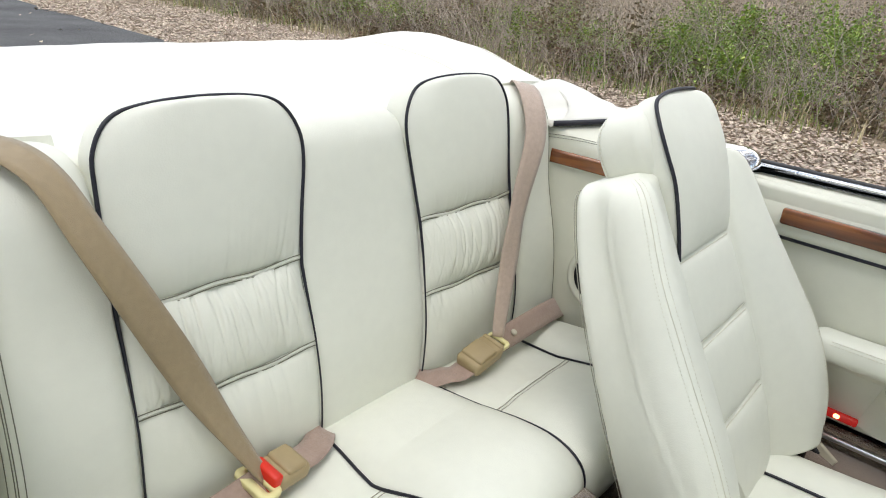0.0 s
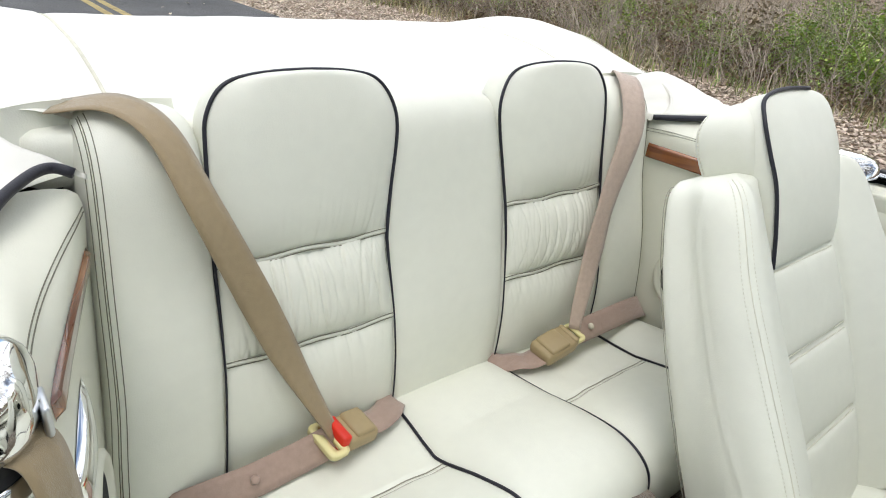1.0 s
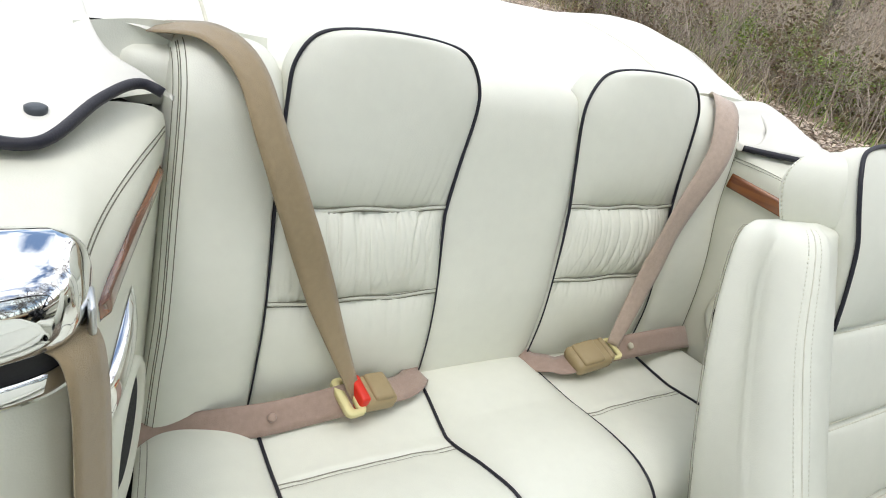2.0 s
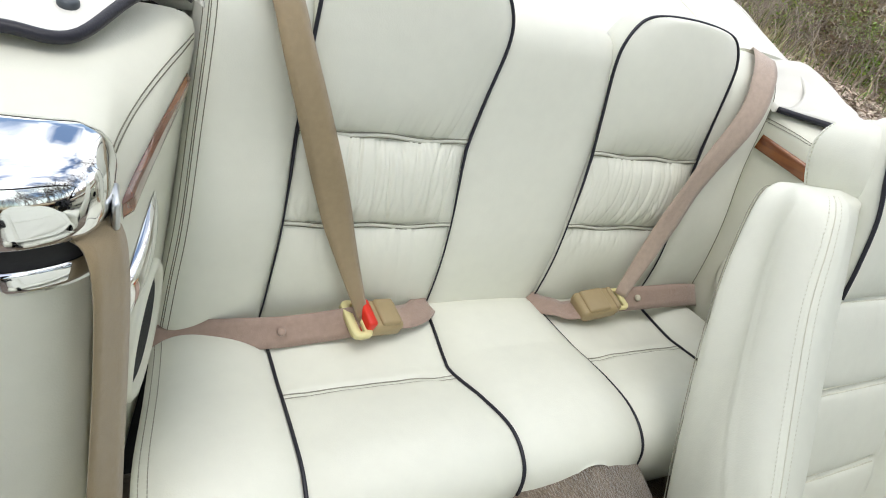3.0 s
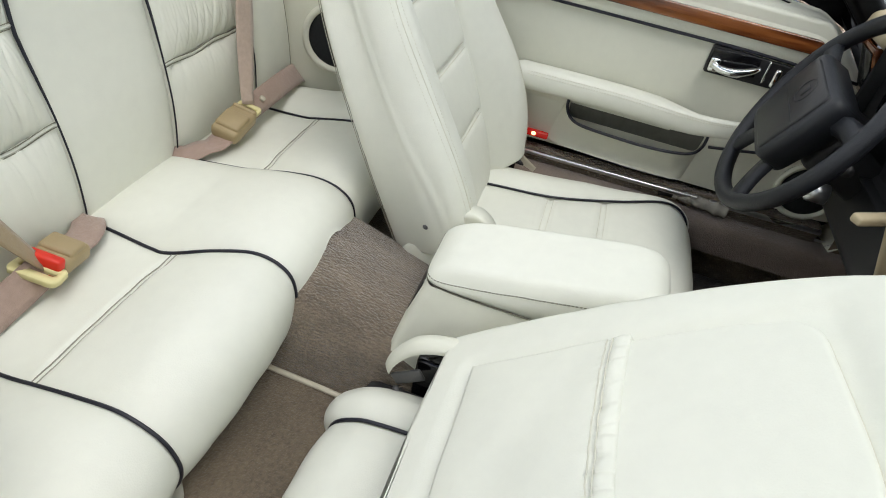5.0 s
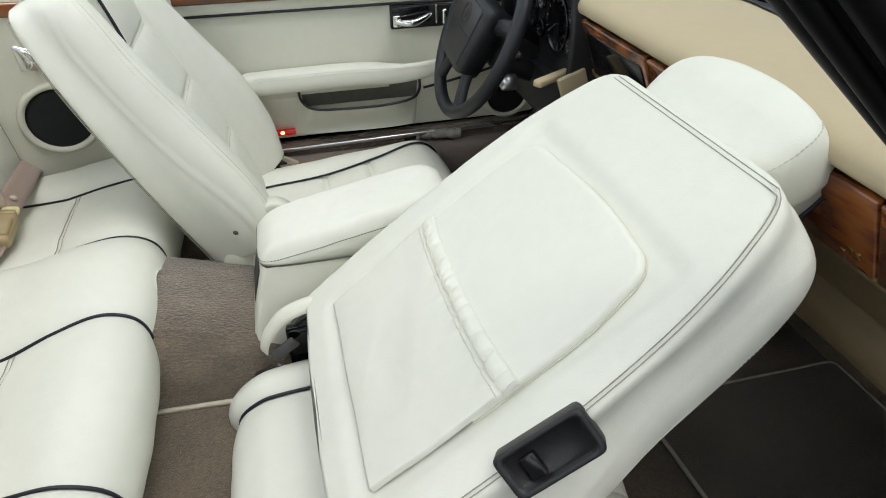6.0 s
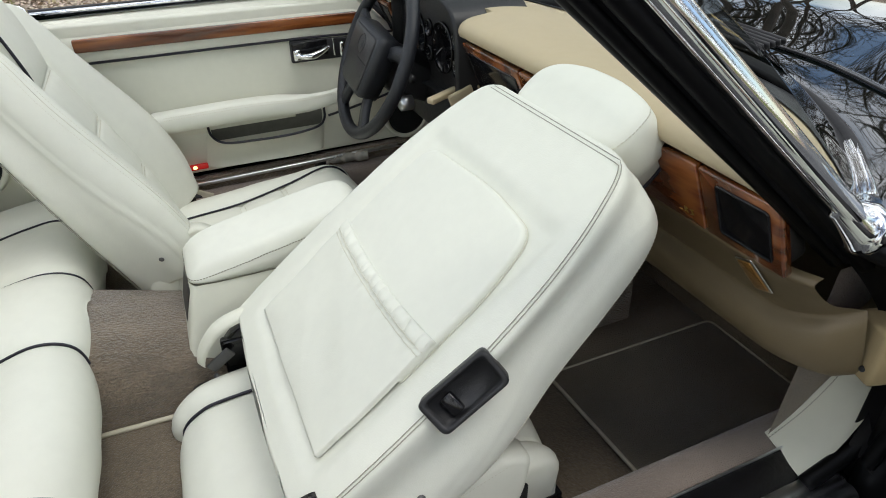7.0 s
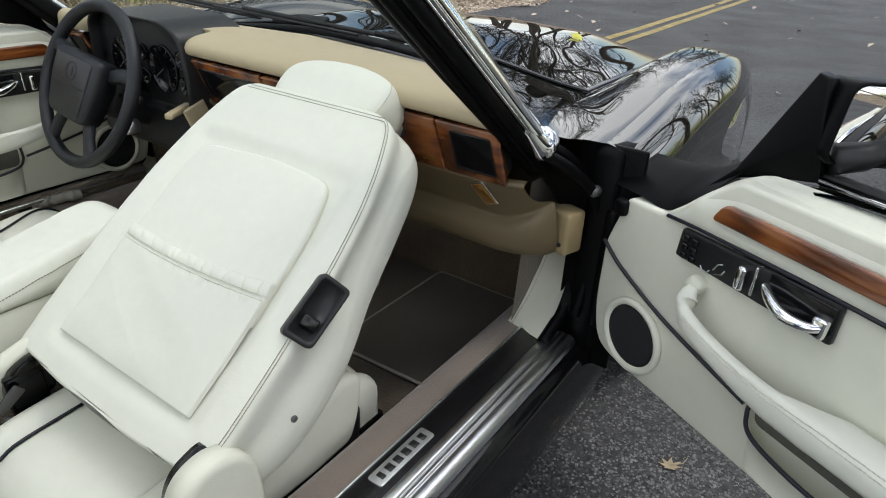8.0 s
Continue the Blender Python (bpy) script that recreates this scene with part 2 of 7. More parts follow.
def smooth(xs, ys):
    """A smooth function through knots."""
    xs, ys = list(xs), list(ys)

    def f(x):
        if x <= xs[0]:
            return ys[0]
        if x >= xs[-1]:
            return ys[-1]
        i = int(np.searchsorted(xs, x, side="right")) - 1
        t = (x - xs[i]) / (xs[i + 1] - xs[i])
        h = xs[i + 1] - xs[i]
        m0 = (ys[i + 1] - ys[max(i - 1, 0)]) / (xs[i + 1] - xs[max(i - 1, 0)])
        k = min(i + 2, len(xs) - 1)
        m1 = (ys[k] - ys[i]) / (xs[k] - xs[i])
        return (2 * t ** 3 - 3 * t * t + 1) * ys[i] + (t ** 3 - 2 * t * t + t) * h * m0 + (3 * t * t - 2 * t ** 3) * ys[i + 1] + (t ** 3 - t * t) * h * m1

    return f


def grid(bm, fn, nu, nv, close_u=False, skirt=None):
    """A sheet of quads over fn(u, v); skirt: a vector by which its rim is drawn back."""
    rows = [[bm.verts.new(fn(i / nu, j / nv)) for i in range(nu + (0 if close_u else 1))] for j in range(nv + 1)]
    w = nu if close_u else nu
    for j in range(nv):
        for i in range(w):
            k = (i + 1) % nu if close_u else i + 1
            bm.faces.new((rows[j][i], rows[j][k], rows[j + 1][k], rows[j + 1][i]))
    if skirt is not None:
        rim = rows[0][:] + [r[-1] for r in rows[1:]] + rows[-1][-2::-1] + [r[0] for r in rows[-2:0:-1]]
        low = [bm.verts.new(v.co + Vector(skirt)) for v in rim]
        for i in range(len(rim)):
            k = (i + 1) % len(rim)
            bm.faces.new((rim[k], rim[i], low[i], low[k]))
    return rows


def sheet(bm, a, b, off, nu=32, nv=40, flip=False, skirt=None, bend=None):
    """The surface ruled between two curves, lifted along its normal by off(u, v)."""
    def fn(u, v):
        p = a(v).lerp(b(v), u)
        e = 0.01
        lo, hi = max(0, v - e), min(1, v + e)
        t = a(hi).lerp(b(hi), u) - a(lo).lerp(b(lo), u)
        w = b(v) - a(v)
        if w.length < 1e-5:
            w = b(0.5) - a(0.5)
        nrm = w.cross(t)
        nrm = nrm.normalized() if nrm.length > 1e-9 else Vector((0, 0, 1))
        if flip:
            nrm = -nrm
        q = p + nrm * off(u, v)
        return bend(q, u, v) if bend else q

    if flip:
        return fn, grid(bm, lambda u, v: fn(1 - u, v), nu, nv, skirt=skirt)
    return fn, grid(bm, fn, nu, nv, skirt=skirt)


def pillow(crown, pu=3.0, pv=4.0):
    return lambda u, v: crown * (1 - abs(2 * u - 1) ** pu) * (1 - abs(2 * v - 1) ** pv)


def tube(bm, pts, r, n=8, closed=False, caps=True, rfn=None):
    pts = [Vector(p) for p in pts]
    k = len(pts)
    t0 = (pts[1] - pts[0]).normalized()
    nrm = t0.orthogonal().normalized()
    rings = []
    for i in range(k):
        a = pts[i - 1] if i or closed else pts[0]
        b = pts[(i + 1) % k] if i < k - 1 or closed else pts[-1]
        t = (b - a).normalized()
        nrm = (nrm - t * nrm.dot(t))
        nrm = nrm.normalized() if nrm.length > 1e-9 else t.orthogonal().normalized()
        bi = t.cross(nrm)
        rr = rfn(i / (k - 1)) if rfn else r
        rings.append([bm.verts.new(pts[i] + (nrm * math.cos(2 * math.pi * j / n) + bi * math.sin(2 * math.pi * j / n)) * rr) for j in range(n)])
    for i in range(k if closed else k - 1):
        a, b = rings[i], rings[(i + 1) % k]
        for j in range(n):
            bm.faces.new((a[j], a[(j + 1) % n], b[(j + 1) % n], b[j]))
    if caps and not closed:
        bm.faces.new(rings[0][::-1])
        bm.faces.new(rings[-1])


def stitches(bm, pts, pitch=0.006, share=0.62, r=0.0007):
    """A dashed line of thread along points."""
    c = Curve(pts, max(48, len(pts)))
    k = max(2, int(c.length / pitch))
    for i in range(k):
        a, b = c(i / k), c((i + share) / k)
        if (b - a).length > 1e-5:
            tube(bm, [a, b], r, 4)


def ribbon(bm, pts, wide, width, thick=0.0013, n=40):
    """Webbing along points; wide: its crosswise direction at each point."""
    c, w = Curve(pts, n), Curve(wide, n) if len(wide) > 1 else (lambda v: Vector(wide[0]))
    rings = []
    for i in range(n + 1):
        v = i / n
        p, q = c(v), c(min(1, v + 0.01)) - c(max(0, v - 0.01))
        x = (w(v) - q * (w(v).dot(q) / max(q.length_squared, 1e-9))).normalized()
        y = x.cross(q).normalized()
        ring = []
        for a, b in ((-1, -1), (-0.5, -1), (0, -1), (0.5, -1), (1, -1), (1, 1), (0.5, 1), (0, 1), (-0.5, 1), (-1, 1)):
            ring.append(bm.verts.new(p + x * a * (width(v) if callable(width) else width) / 2 + y * b * thick / 2))
        rings.append(ring)
    m = len(rings[0])
    for a, b in zip(rings, rings[1:]):
        for j in range(m):
            bm.faces.new((a[j], a[(j + 1) % m], b[(j + 1) % m], b[j]))
    bm.faces.new(rings[0][::-1])
    bm.faces.new(rings[-1])
    return c


def rbox(bm, size, at=(0, 0, 0), bevel=0.004, seg=2, rot=(0, 0, 0)):
    """A box with rounded edges."""
    r = bmesh.ops.create_cube(bm, size=1.0)
    vs = r["verts"]
    bmesh.ops.scale(bm, vec=size, verts=vs)
    if bevel:
        es = list({e for v in vs for e in v.link_edges})
        out = bmesh.ops.bevel(bm, geom=es, offset=min(bevel, min(size) * 0.45), segments=seg, affect="EDGES", profile=0.5)
        vs = list({v for f in out["faces"] for v in f.verts} | {v for v in vs if v.is_valid})
    m = pose(*at, *rot)
    for v in vs:
        v.co = m @ v.co
    return vs


def slab(bm, outline, depth, bevel=0.004, m=None, seg=2):
    """A flat outline (x, y) given a thickness along z, from 0 up to depth, with rounded top edges."""
    k = len(outline)
    cx, cy = sum(p[0] for p in outline) / k, sum(p[1] for p in outline) / k
    area = sum(outline[i][0] * outline[(i + 1) % k][1] - outline[(i + 1) % k][0] * outline[i][1] for i in range(k))
    if area < 0:
        outline = outline[::-1]
    def inset(d):
        out = []
        for i in range(k):
            a, b, c = Vector(outline[i - 1]), Vector(outline[i]), Vector(outline[(i + 1) % k])
            e1, e2 = (b - a).normalized(), (c - b).normalized()
            n1, n2 = Vector((-e1.y, e1.x)), Vector((-e2.y, e2.x))
            w = (n1 + n2)
            w = w.normalized() / max(0.35, math.sqrt(max(0.0, (1 + n1.dot(n2)) / 2))) if w.length > 1e-6 else n1
            out.append(b + w * d)
        return out
    rings = [[bm.verts.new((x, y, 0)) for x, y in outline]]
    for i in range(seg + 1):
        ang = math.pi / 2 * i / seg
        rings.append([bm.verts.new((p[0], p[1], depth - bevel + bevel * math.sin(ang))) for p in inset(bevel * (1 - math.cos(ang)))])
    made = [v for r in rings for v in r]
    for a, b in zip(rings, rings[1:]):
        for j in range(k):
            bm.faces.new((a[j], a[(j + 1) % k], b[(j + 1) % k], b[j]))
    bm.faces.new(rings[-1])
    bm.faces.new(rings[0][::-1])
    if m is not None:
        for v in made:
            v.co = m @ v.co
    return made


def round_outline(pts, r=0.01, n=5):
    """Rounds the corners of an outline."""
    out = []
    k = len(pts)
    for i in range(k):
        a, b, c = Vector(pts[i - 1]), Vector(pts[i]), Vector(pts[(i + 1) % k])
        rr = r[i] if isinstance(r, (list, tuple)) else r
        d1, d2 = min(rr, (a - b).length * 0.45), min(rr, (c - b).length * 0.45)
        p, q = b + (a - b).normalized() * d1, b + (c - b).normalized() * d2
        for j in range(n + 1):
            t = j / n
            out.append(tuple(p * (1 - t) ** 2 + b * 2 * t * (1 - t) + q * t * t))
    return out


def lathe(bm, profile, n=24, m=None):
    """Turns (radius, height) round z."""
    rings = [[bm.verts.new((r * math.cos(2 * math.pi * j / n), r * math.sin(2 * math.pi * j / n), h)) for j in range(n)] for r, h in profile]
    for a, b in zip(rings, rings[1:]):
        for j in range(n):
            bm.faces.new((a[j], a[(j + 1) % n], b[(j + 1) % n], b[j]))
    bm.faces.new(rings[0][::-1])
    bm.faces.new(rings[-1])
    if m is not None:
        for r in rings:
            for v in r:
                v.co = m @ v.co


def axes(o, x, y, z):
    """A pose from an origin and three directions."""
    return Matrix(((x[0], y[0], z[0], o[0]), (x[1], y[1], z[1], o[1]), (x[2], y[2], z[2], o[2]), (0, 0, 0, 1)))


def ridge(x, y, seed=0.0):
    return 1 - abs(noise.noise((x, y, seed))) * 2


def ease(a, b, x):
    """0 up to a, 1 from b on, smooth between."""
    k = min(1.0, max(0.0, (x - a) / (b - a)))
    return k * k * (3 - 2 * k)


FLIP = Matrix.Diagonal((-1, 1, 1, 1))
# ---- ground and road ----
def flat(name, x0, x1, y0, y1, z, mat, nx=2, ny=2, rough=0.0, label="", category="", bumpfn=None):
    bm = bmn()
    grid(bm, lambda u, v: Vector((x0 + (x1 - x0) * u, y0 + (y1 - y0) * v, z + (bumpfn(x0 + (x1 - x0) * u, y0 + (y1 - y0) * v) if bumpfn else 0))), nx, ny)
    ob = part(name, bm, mat)
    return tagged(ob, label, category, kind="structure")


def bank(x, y):
    """The wooded verge: level beside the road, rising slowly beyond."""
    d = max(0.0, -3.9 - x)
    e = max(0.0, x - 7.0)
    far = max(0.0, abs(y) - 60)
    return 0.03 * noise.noise((x * 0.7, y * 0.7, 0)) * min(1, (d + e)) + 0.035 * d * min(1, d / 4) * (1 if d < 14 else 14 / d) + 0.13 * max(0.0, d - 9) + 0.02 * e - 0.02


ground = flat("ground", -260, 260, -260, 260, -0.012, EARTH, 2, 2, label="brown leafy earth of the wooded roadside", category="ground")
verge = flat("verge", -40, -3.55, -45, 45, 0.0, EARTH, 80, 120, label="leaf-strewn earth verge beside the road", category="verge", bumpfn=bank)
verge_b = flat("verge", 6.2, 40, -45, 45, 0.0, EARTH, 60, 90, label="leaf-strewn earth verge beside the road", category="verge", bumpfn=lambda x, y: bank(x, y))
road = flat("road", -3.6, 6.3, -120, 120, 0.004, ASPHALT, 4, 60, label="grey worn asphalt two-lane road", category="road")
for x in (-1.48, -1.28):
    bm = bmn()
    rng = random.Random(int(x * 100))
    k = 300
    le = [rng.uniform(-0.008, 0.008) for _ in range(k + 1)]
    grid(bm, lambda u, v: Vector((x + (u - 0.5) * 0.1 + le[int(v * k)], -75 + 150 * v, 0.009)), 1, k)
    part("centre_line", bm, YELLOW, road, "worn double yellow line")

# ---- car body ----
car = thing("convertible_car_body", "dark green convertible car body with chrome trim", "car")

# sills and floor
for s in (1, -1):
    m = None if s > 0 else FLIP
    prof = Curve([(0.60, 0, 0.30), (0.62, 0, 0.352), (0.65, 0, 0.364), (0.69, 0, 0.366), (0.71, 0, 0.362)])
    bm = bmn()
    grid(bm, lambda u, v: Vector((prof(u).x, 0.32 + 1.14 * v, prof(u).z)), 20, 30)
    part("sill_carpet", bm, SILL_CARPET, car, m=m)
    bm = bmn()
    rbox(bm, (0.056, 1.06, 0.008), (0.72, 0.84, 0.366), 0.002)
    part("tread_plate", bm, TREAD if s > 0 else CARPET, car, "black ribbed tread plate with a maker's badge" if s > 0 else "taupe carpeted sill", m=m)
    bm = bmn()
    rbox(bm, (0.004, 1.08, 0.01), (0.691, 0.84, 0.3675), 0.0015)
    strip = Curve([(0.745, 0, 0.364), (0.746, 0, 0.3712), (0.757, 0, 0.3722), (0.7625, 0, 0.3705), (0.7645, 0, 0.3675), (0.768, 0, 0.3688), (0.773, 0, 0.3698), (0.7765, 0, 0.3665), (0.7785, 0, 0.3665), (0.784, 0, 0.3678), (0.792, 0, 0.366), (0.799, 0, 0.3605), (0.803, 0, 0.351)], 60)
    grid(bm, lambda u, v: Vector((strip(1 - u).x, 0.3 + 1.1 * v, strip(1 - u).z)), 50, 12)
    part("sill_trim", bm, BRIGHT, car, "bright steel sill strip", m=m)
    if s < 0:
        bm = bmn()
        rbox(bm, (0.014, 0.95, 0.012), (0.674, 0.86, 0.393), 0.004, 2, (0.8, 0, 0))
        part("inner_strip", bm, BRIGHT, car, "bright steel strip inside the sill", m=m)
        bm = bmn()
        rbox(bm, (0.03, 0.95, 0.05), (0.694, 0.86, 0.38), 0.006, 2, (0.8, 0, 0))
        part("strip_base", bm, CARPET, car, m=m)
    prof2 = Curve([(0.745, 0, 0.358), (0.80, 0, 0.348), (0.825, 0, 0.335), (0.838, 0, 0.30), (0.845, 0, 0.25), (0.83, 0, 0.19), (0.78, 0, 0.165)])
    bm = bmn()
    grid(bm, lambda u, v: Vector((prof2(1 - u).x, 0.25 + 1.25 * v, prof2(1 - u).z)), 24, 20)
    part("sill", bm, GLOSS_BLACK, car, "glossy black outer sill", m=m)

# floor carpets
bm = bmn()
rbox(bm, (1.3, 1.5, 0.03), (0, 1.05, 0.19), 0.01)
part("floor_pan", bm, FLOOR_CARPET, car)
bm = bmn()
rbox(bm, (1.24, 0.42, 0.1), (0, 0.36, 0.28), 0.012)
grid(bm, lambda u, v: Vector((-0.62 + 1.24 * u, 0.30, 0.2 + 0.2 * v)), 4, 4)
part("rear_footwell_carpet", bm, FLOOR_CARPET, car)
tun = Curve([(0.165, 0, 0.2), (0.16, 0, 0.33), (0.145, 0, 0.40), (0.115, 0, 0.447), (0.06, 0, 0.474), (0, 0, 0.482), (-0.06, 0, 0.474), (-0.115, 0, 0.447), (-0.145, 0, 0.40), (-0.16, 0, 0.33), (-0.165, 0, 0.2)])
bm = bmn()
grid(bm, lambda u, v: Vector((tun(u).x, 0.25 + 1.25 * v, tun(u).z + (0.01 - 0.3 * min(0.28, max(0, 1.25 * v - 0.12))) * ease(0.25, 0.45, tun(u).z) + 0.002 * noise.noise((u * 26, v * 14, 0)))), 70, 80)
part("tunnel_carpet", bm, CARPET, car, "taupe carpeted transmission tunnel")
for s in (-1, 1):
    bm = bmn()
    tube(bm, Curve([(s * 0.163, 0.30, 0.333), (s * 0.168, 0.42, 0.333), (s * 0.175, 0.5, 0.335), (s * 0.176, 0.62, 0.33)], 30).pts, 0.0048, 8)
    part("carpet_binding", bm, BINDING, car)
# front mats with bound edges
for s in (1, -1):
    m = None if s > 0 else FLIP
    out = round_outline([(0.26, 1.21), (0.585, 1.224), (0.60, 1.66), (0.265, 1.66)], 0.02)
    bm = bmn()
    slab(bm, out, 0.014, 0.005, Matrix.Translation((0, 0, 0.203)))
    mat_ob = part("floor_mat", bm, MAT_CARPET_SHADED, car, "taupe carpet mat with bound edge", m=m)
    bm = bmn()
    tube(bm, [(x, y, 0.214) for x, y in out], 0.0042, 6, closed=True)
    part("mat_binding", bm, BINDING, mat_ob, m=m)
    # kick panel beside the footwell, running into the sill
    a = Curve([(0.655, 1.365, 0.366), (0.663, 1.43, 0.42), (0.672, 1.48, 0.50), (0.68, 1.5, 0.56), (0.68, 1.5, 0.6)])
    b = Curve([(0.752, 1.335, 0.372), (0.752, 1.40, 0.43), (0.752, 1.44, 0.51), (0.75, 1.45, 0.56), (0.748, 1.45, 0.6)])
    bm = bmn()
    sheet(bm, a, b, pillow(0.008), 16, 24, True)
    part("kick_panel", bm, CREAM_TRIM, car, m=m)
    bm = bmn()
    grid(bm, lambda u, v: Vector((0.655 + 0.02 * v, 1.365 + 0.4 * u, 0.2 + 0.5 * v)), 10, 10)
    grid(bm, lambda u, v: Vector((0.645, 1.365 - 0.9 * u, 0.2 + 0.16 * v)), 10, 4)
    part("footwell_side", bm, FLOOR_CARPET, car, m=m)
    bm = bmn()
    stitches(bm, [a(i / 30).lerp(b(i / 30), 0.14) + Vector((0, -0.009, 0.001)) for i in range(31)], 0.006, 0.7, 0.0008)
    part("kick_stitching", bm, THREAD, car, m=m)
    # door shut face and seals, with hinge pillar
    bm = bmn()
    rbox(bm, (0.07, 0.12, 0.46), (0.80, 1.47, 0.56), 0.02)
    rbox(bm, (0.1, 0.06, 0.4), (0.80, 1.55, 0.58), 0.02)
    part("hinge_pillar", bm, SHUT_BLACK, car, m=m)
    bm = bmn()
    tube(bm, Curve([(0.755, 1.335, 0.37), (0.762, 1.42, 0.43), (0.765, 1.455, 0.52), (0.762, 1.46, 0.62), (0.755, 1.43, 0.71), (0.735, 1.37, 0.765), (0.715, 1.30, 0.805)], 60).pts, 0.013, 10)
    tube(bm, Curve([(0.79, 1.40, 0.42), (0.795, 1.43, 0.55), (0.79, 1.41, 0.68), (0.76, 1.35, 0.75), (0.735, 1.27, 0.80)], 60).pts, 0.011, 10)
    part("door_seal", bm, SHUT_BLACK, car, m=m)
    bm = bmn()
    lathe(bm, [(0.011, 0), (0.012, 0.01), (0.009, 0.022), (0.005, 0.025)], 16, axes((0.79, 1.415, 0.7), (1, 0, 0), (0, 0, 1), (0, -1, 0)))
    part("check_bolt", bm, ZINC, car, m=m)
    # black shut panel between the pillar's foot and the hinge pillar
    bm = bmn()
    sheet(bm, Curve([(0.69, 1.2, 0.84), (0.70, 1.29, 0.77), (0.715, 1.36, 0.70), (0.735, 1.41, 0.62), (0.75, 1.43, 0.52), (0.757, 1.40, 0.43)]), Curve([(0.745, 1.29, 0.80), (0.77, 1.35, 0.75), (0.79, 1.42, 0.68), (0.80, 1.45, 0.58), (0.805, 1.45, 0.48), (0.80, 1.41, 0.40)]), pillow(0.006, 3, 3), 14, 40)
    bmesh.ops.recalc_face_normals(bm, faces=bm.faces)
    rbox(bm, (0.13, 0.012, 0.49), (0.806, 1.428, 0.545), 0.004)
    part("shut_panel", bm, SHUT_BLACK, car, m=m)
bm = bmn()
grid(bm, lambda u, v: Vector((-0.68 + 1.36 * u, 1.66 + 0.16 * v, 0.2 + 0.45 * v)), 10, 10)
grid(bm, lambda u, v: Vector((-0.68 + 1.36 * u, 1.82 - 0.35 * v, 0.6 + 0.2 * v)), 4, 4)
part("toe_board", bm, FLOOR_CARPET, car)
# small fuse cover by the hinge pillar
bm = bmn()
rbox(bm, (0.062, 0.05, 0.09), (0.746, 1.385, 0.615), 0.008, 3, (0, 0, -18))
fuse = part("pillar_cover", bm, BUCKLE, car, "beige plastic cover on the pillar")
bm = bmn()
for dx in (-0.014, 0.014):
    lathe(bm, [(0.0045, -0.002), (0.0045, 0.002), (0.002, 0.003)], 10, axes((0.738 + dx, 1.3605 - dx * 0.3, 0.592), (1, 0, 0), (0, 0, 1), (0, -1, 0)))
part("cover_screw", bm, BLACK, fuse)

# windscreen, pillars and header
O0, O1 = Vector((0.728, 1.30, 0.79)), Vector((0.678, 0.72, 1.285))
pdir = (O1 - O0).normalized()
pa_ = Vector((-0.47, -0.88, 0.0))
pb_ = Vector((-0.57, 0.305, 0.30)).normalized()


def bar(bm, a, b, da, pts, n=24, taper=1.0):
    """A shaped bar from a to b; pts: its section along the two directions da."""
    rings = []
    for i in range(n + 1):
        o = a.lerp(b, i / n)
        k = taper + (1 - taper) * i / n
        rings.append([bm.verts.new(o + da[0] * p[0] * k + da[1] * p[1] * k) for p in pts])
    k = len(pts)
    for r, q in zip(rings, rings[1:]):
        for j in range(k):
            bm.faces.new((r[j], r[(j + 1) % k], q[(j + 1) % k], q[j]))
    bm.faces.new(rings[0][::-1])
    bm.faces.new(rings[-1])


for s in (1, -1):
    m = None if s > 0 else FLIP
    bm = bmn()
    bar(bm, O0 - pdir * 0.06, O1, (pa_, pb_), round_outline([(0.0, 0.0), (0.04, -0.006), (0.084, 0.0), (0.088, 0.03), (0.03, 0.045), (-0.006, 0.03)], 0.01, 3), 24, 0.8)
    part("pillar", bm, SHUT_BLACK, car, "black inner windscreen pillar", m=m)
    bm = bmn()
    bar(bm, O0 + pdir * 0.02, O1, (pa_, pb_), round_outline([(0.012, -0.008), (-0.006, -0.016), (-0.022, -0.01), (-0.028, 0.006), (-0.02, 0.028), (0.008, 0.02)], 0.008, 4))
    # flared foot of the chrome surround, turning in along the screen's base
    foot = Curve([O0 + pdir * 0.10, O0 + pdir * 0.04, Vector((0.722, 1.29, 0.808)), Vector((0.69, 1.345, 0.80)), Vector((0.641, 1.405, 0.805)), Vector((0.534, 1.496, 0.821)), Vector((0.46, 1.524, 0.832)), Vector((0.394, 1.545, 0.843)), Vector((0.25, 1.556, 0.856))], 80)
    tube(bm, foot.pts, 0.02, 12, rfn=lambda t: 0.013 + 0.02 * math.exp(-((t - 0.25) / 0.15) ** 2) - 0.005 * t)
    part("screen_chrome", bm, CHROME, car, "chrome windscreen surround", m=m)
    bm = bmn()
    tube(bm, [O0 - pdir * 0.06 + pa_ * 0.024 - pb_ * 0.004, O0 + pdir * 0.3 + pa_ * 0.022 - pb_ * 0.006, O1 + pa_ * 0.02 - pb_ * 0.006], 0.011, 8)
    tube(bm, [O0 - pdir * 0.06 + pa_ * 0.058 - pb_ * 0.0, O0 + pdir * 0.3 + pa_ * 0.054 - pb_ * 0.003, O1 + pa_ * 0.05 - pb_ * 0.003], 0.008, 8)
    part("pillar_seal", bm, SHUT_BLACK, car, m=m)
base_h = [(0.70, 1.325, 0.802), (0.641, 1.405, 0.803), (0.534, 1.494, 0.819), (0.394, 1.543, 0.841), (0.2, 1.56, 0.858)]
base_c = Curve([(-x, y, z) for x, y, z in base_h] + [(0, 1.565, 0.863)] + base_h[::-1])
top_c = Curve([(-0.65, 0.70, 1.285), (-0.3, 0.64, 1.31), (0, 0.63, 1.318), (0.3, 0.64, 1.31), (0.65, 0.70, 1.285)])
bm = bmn()
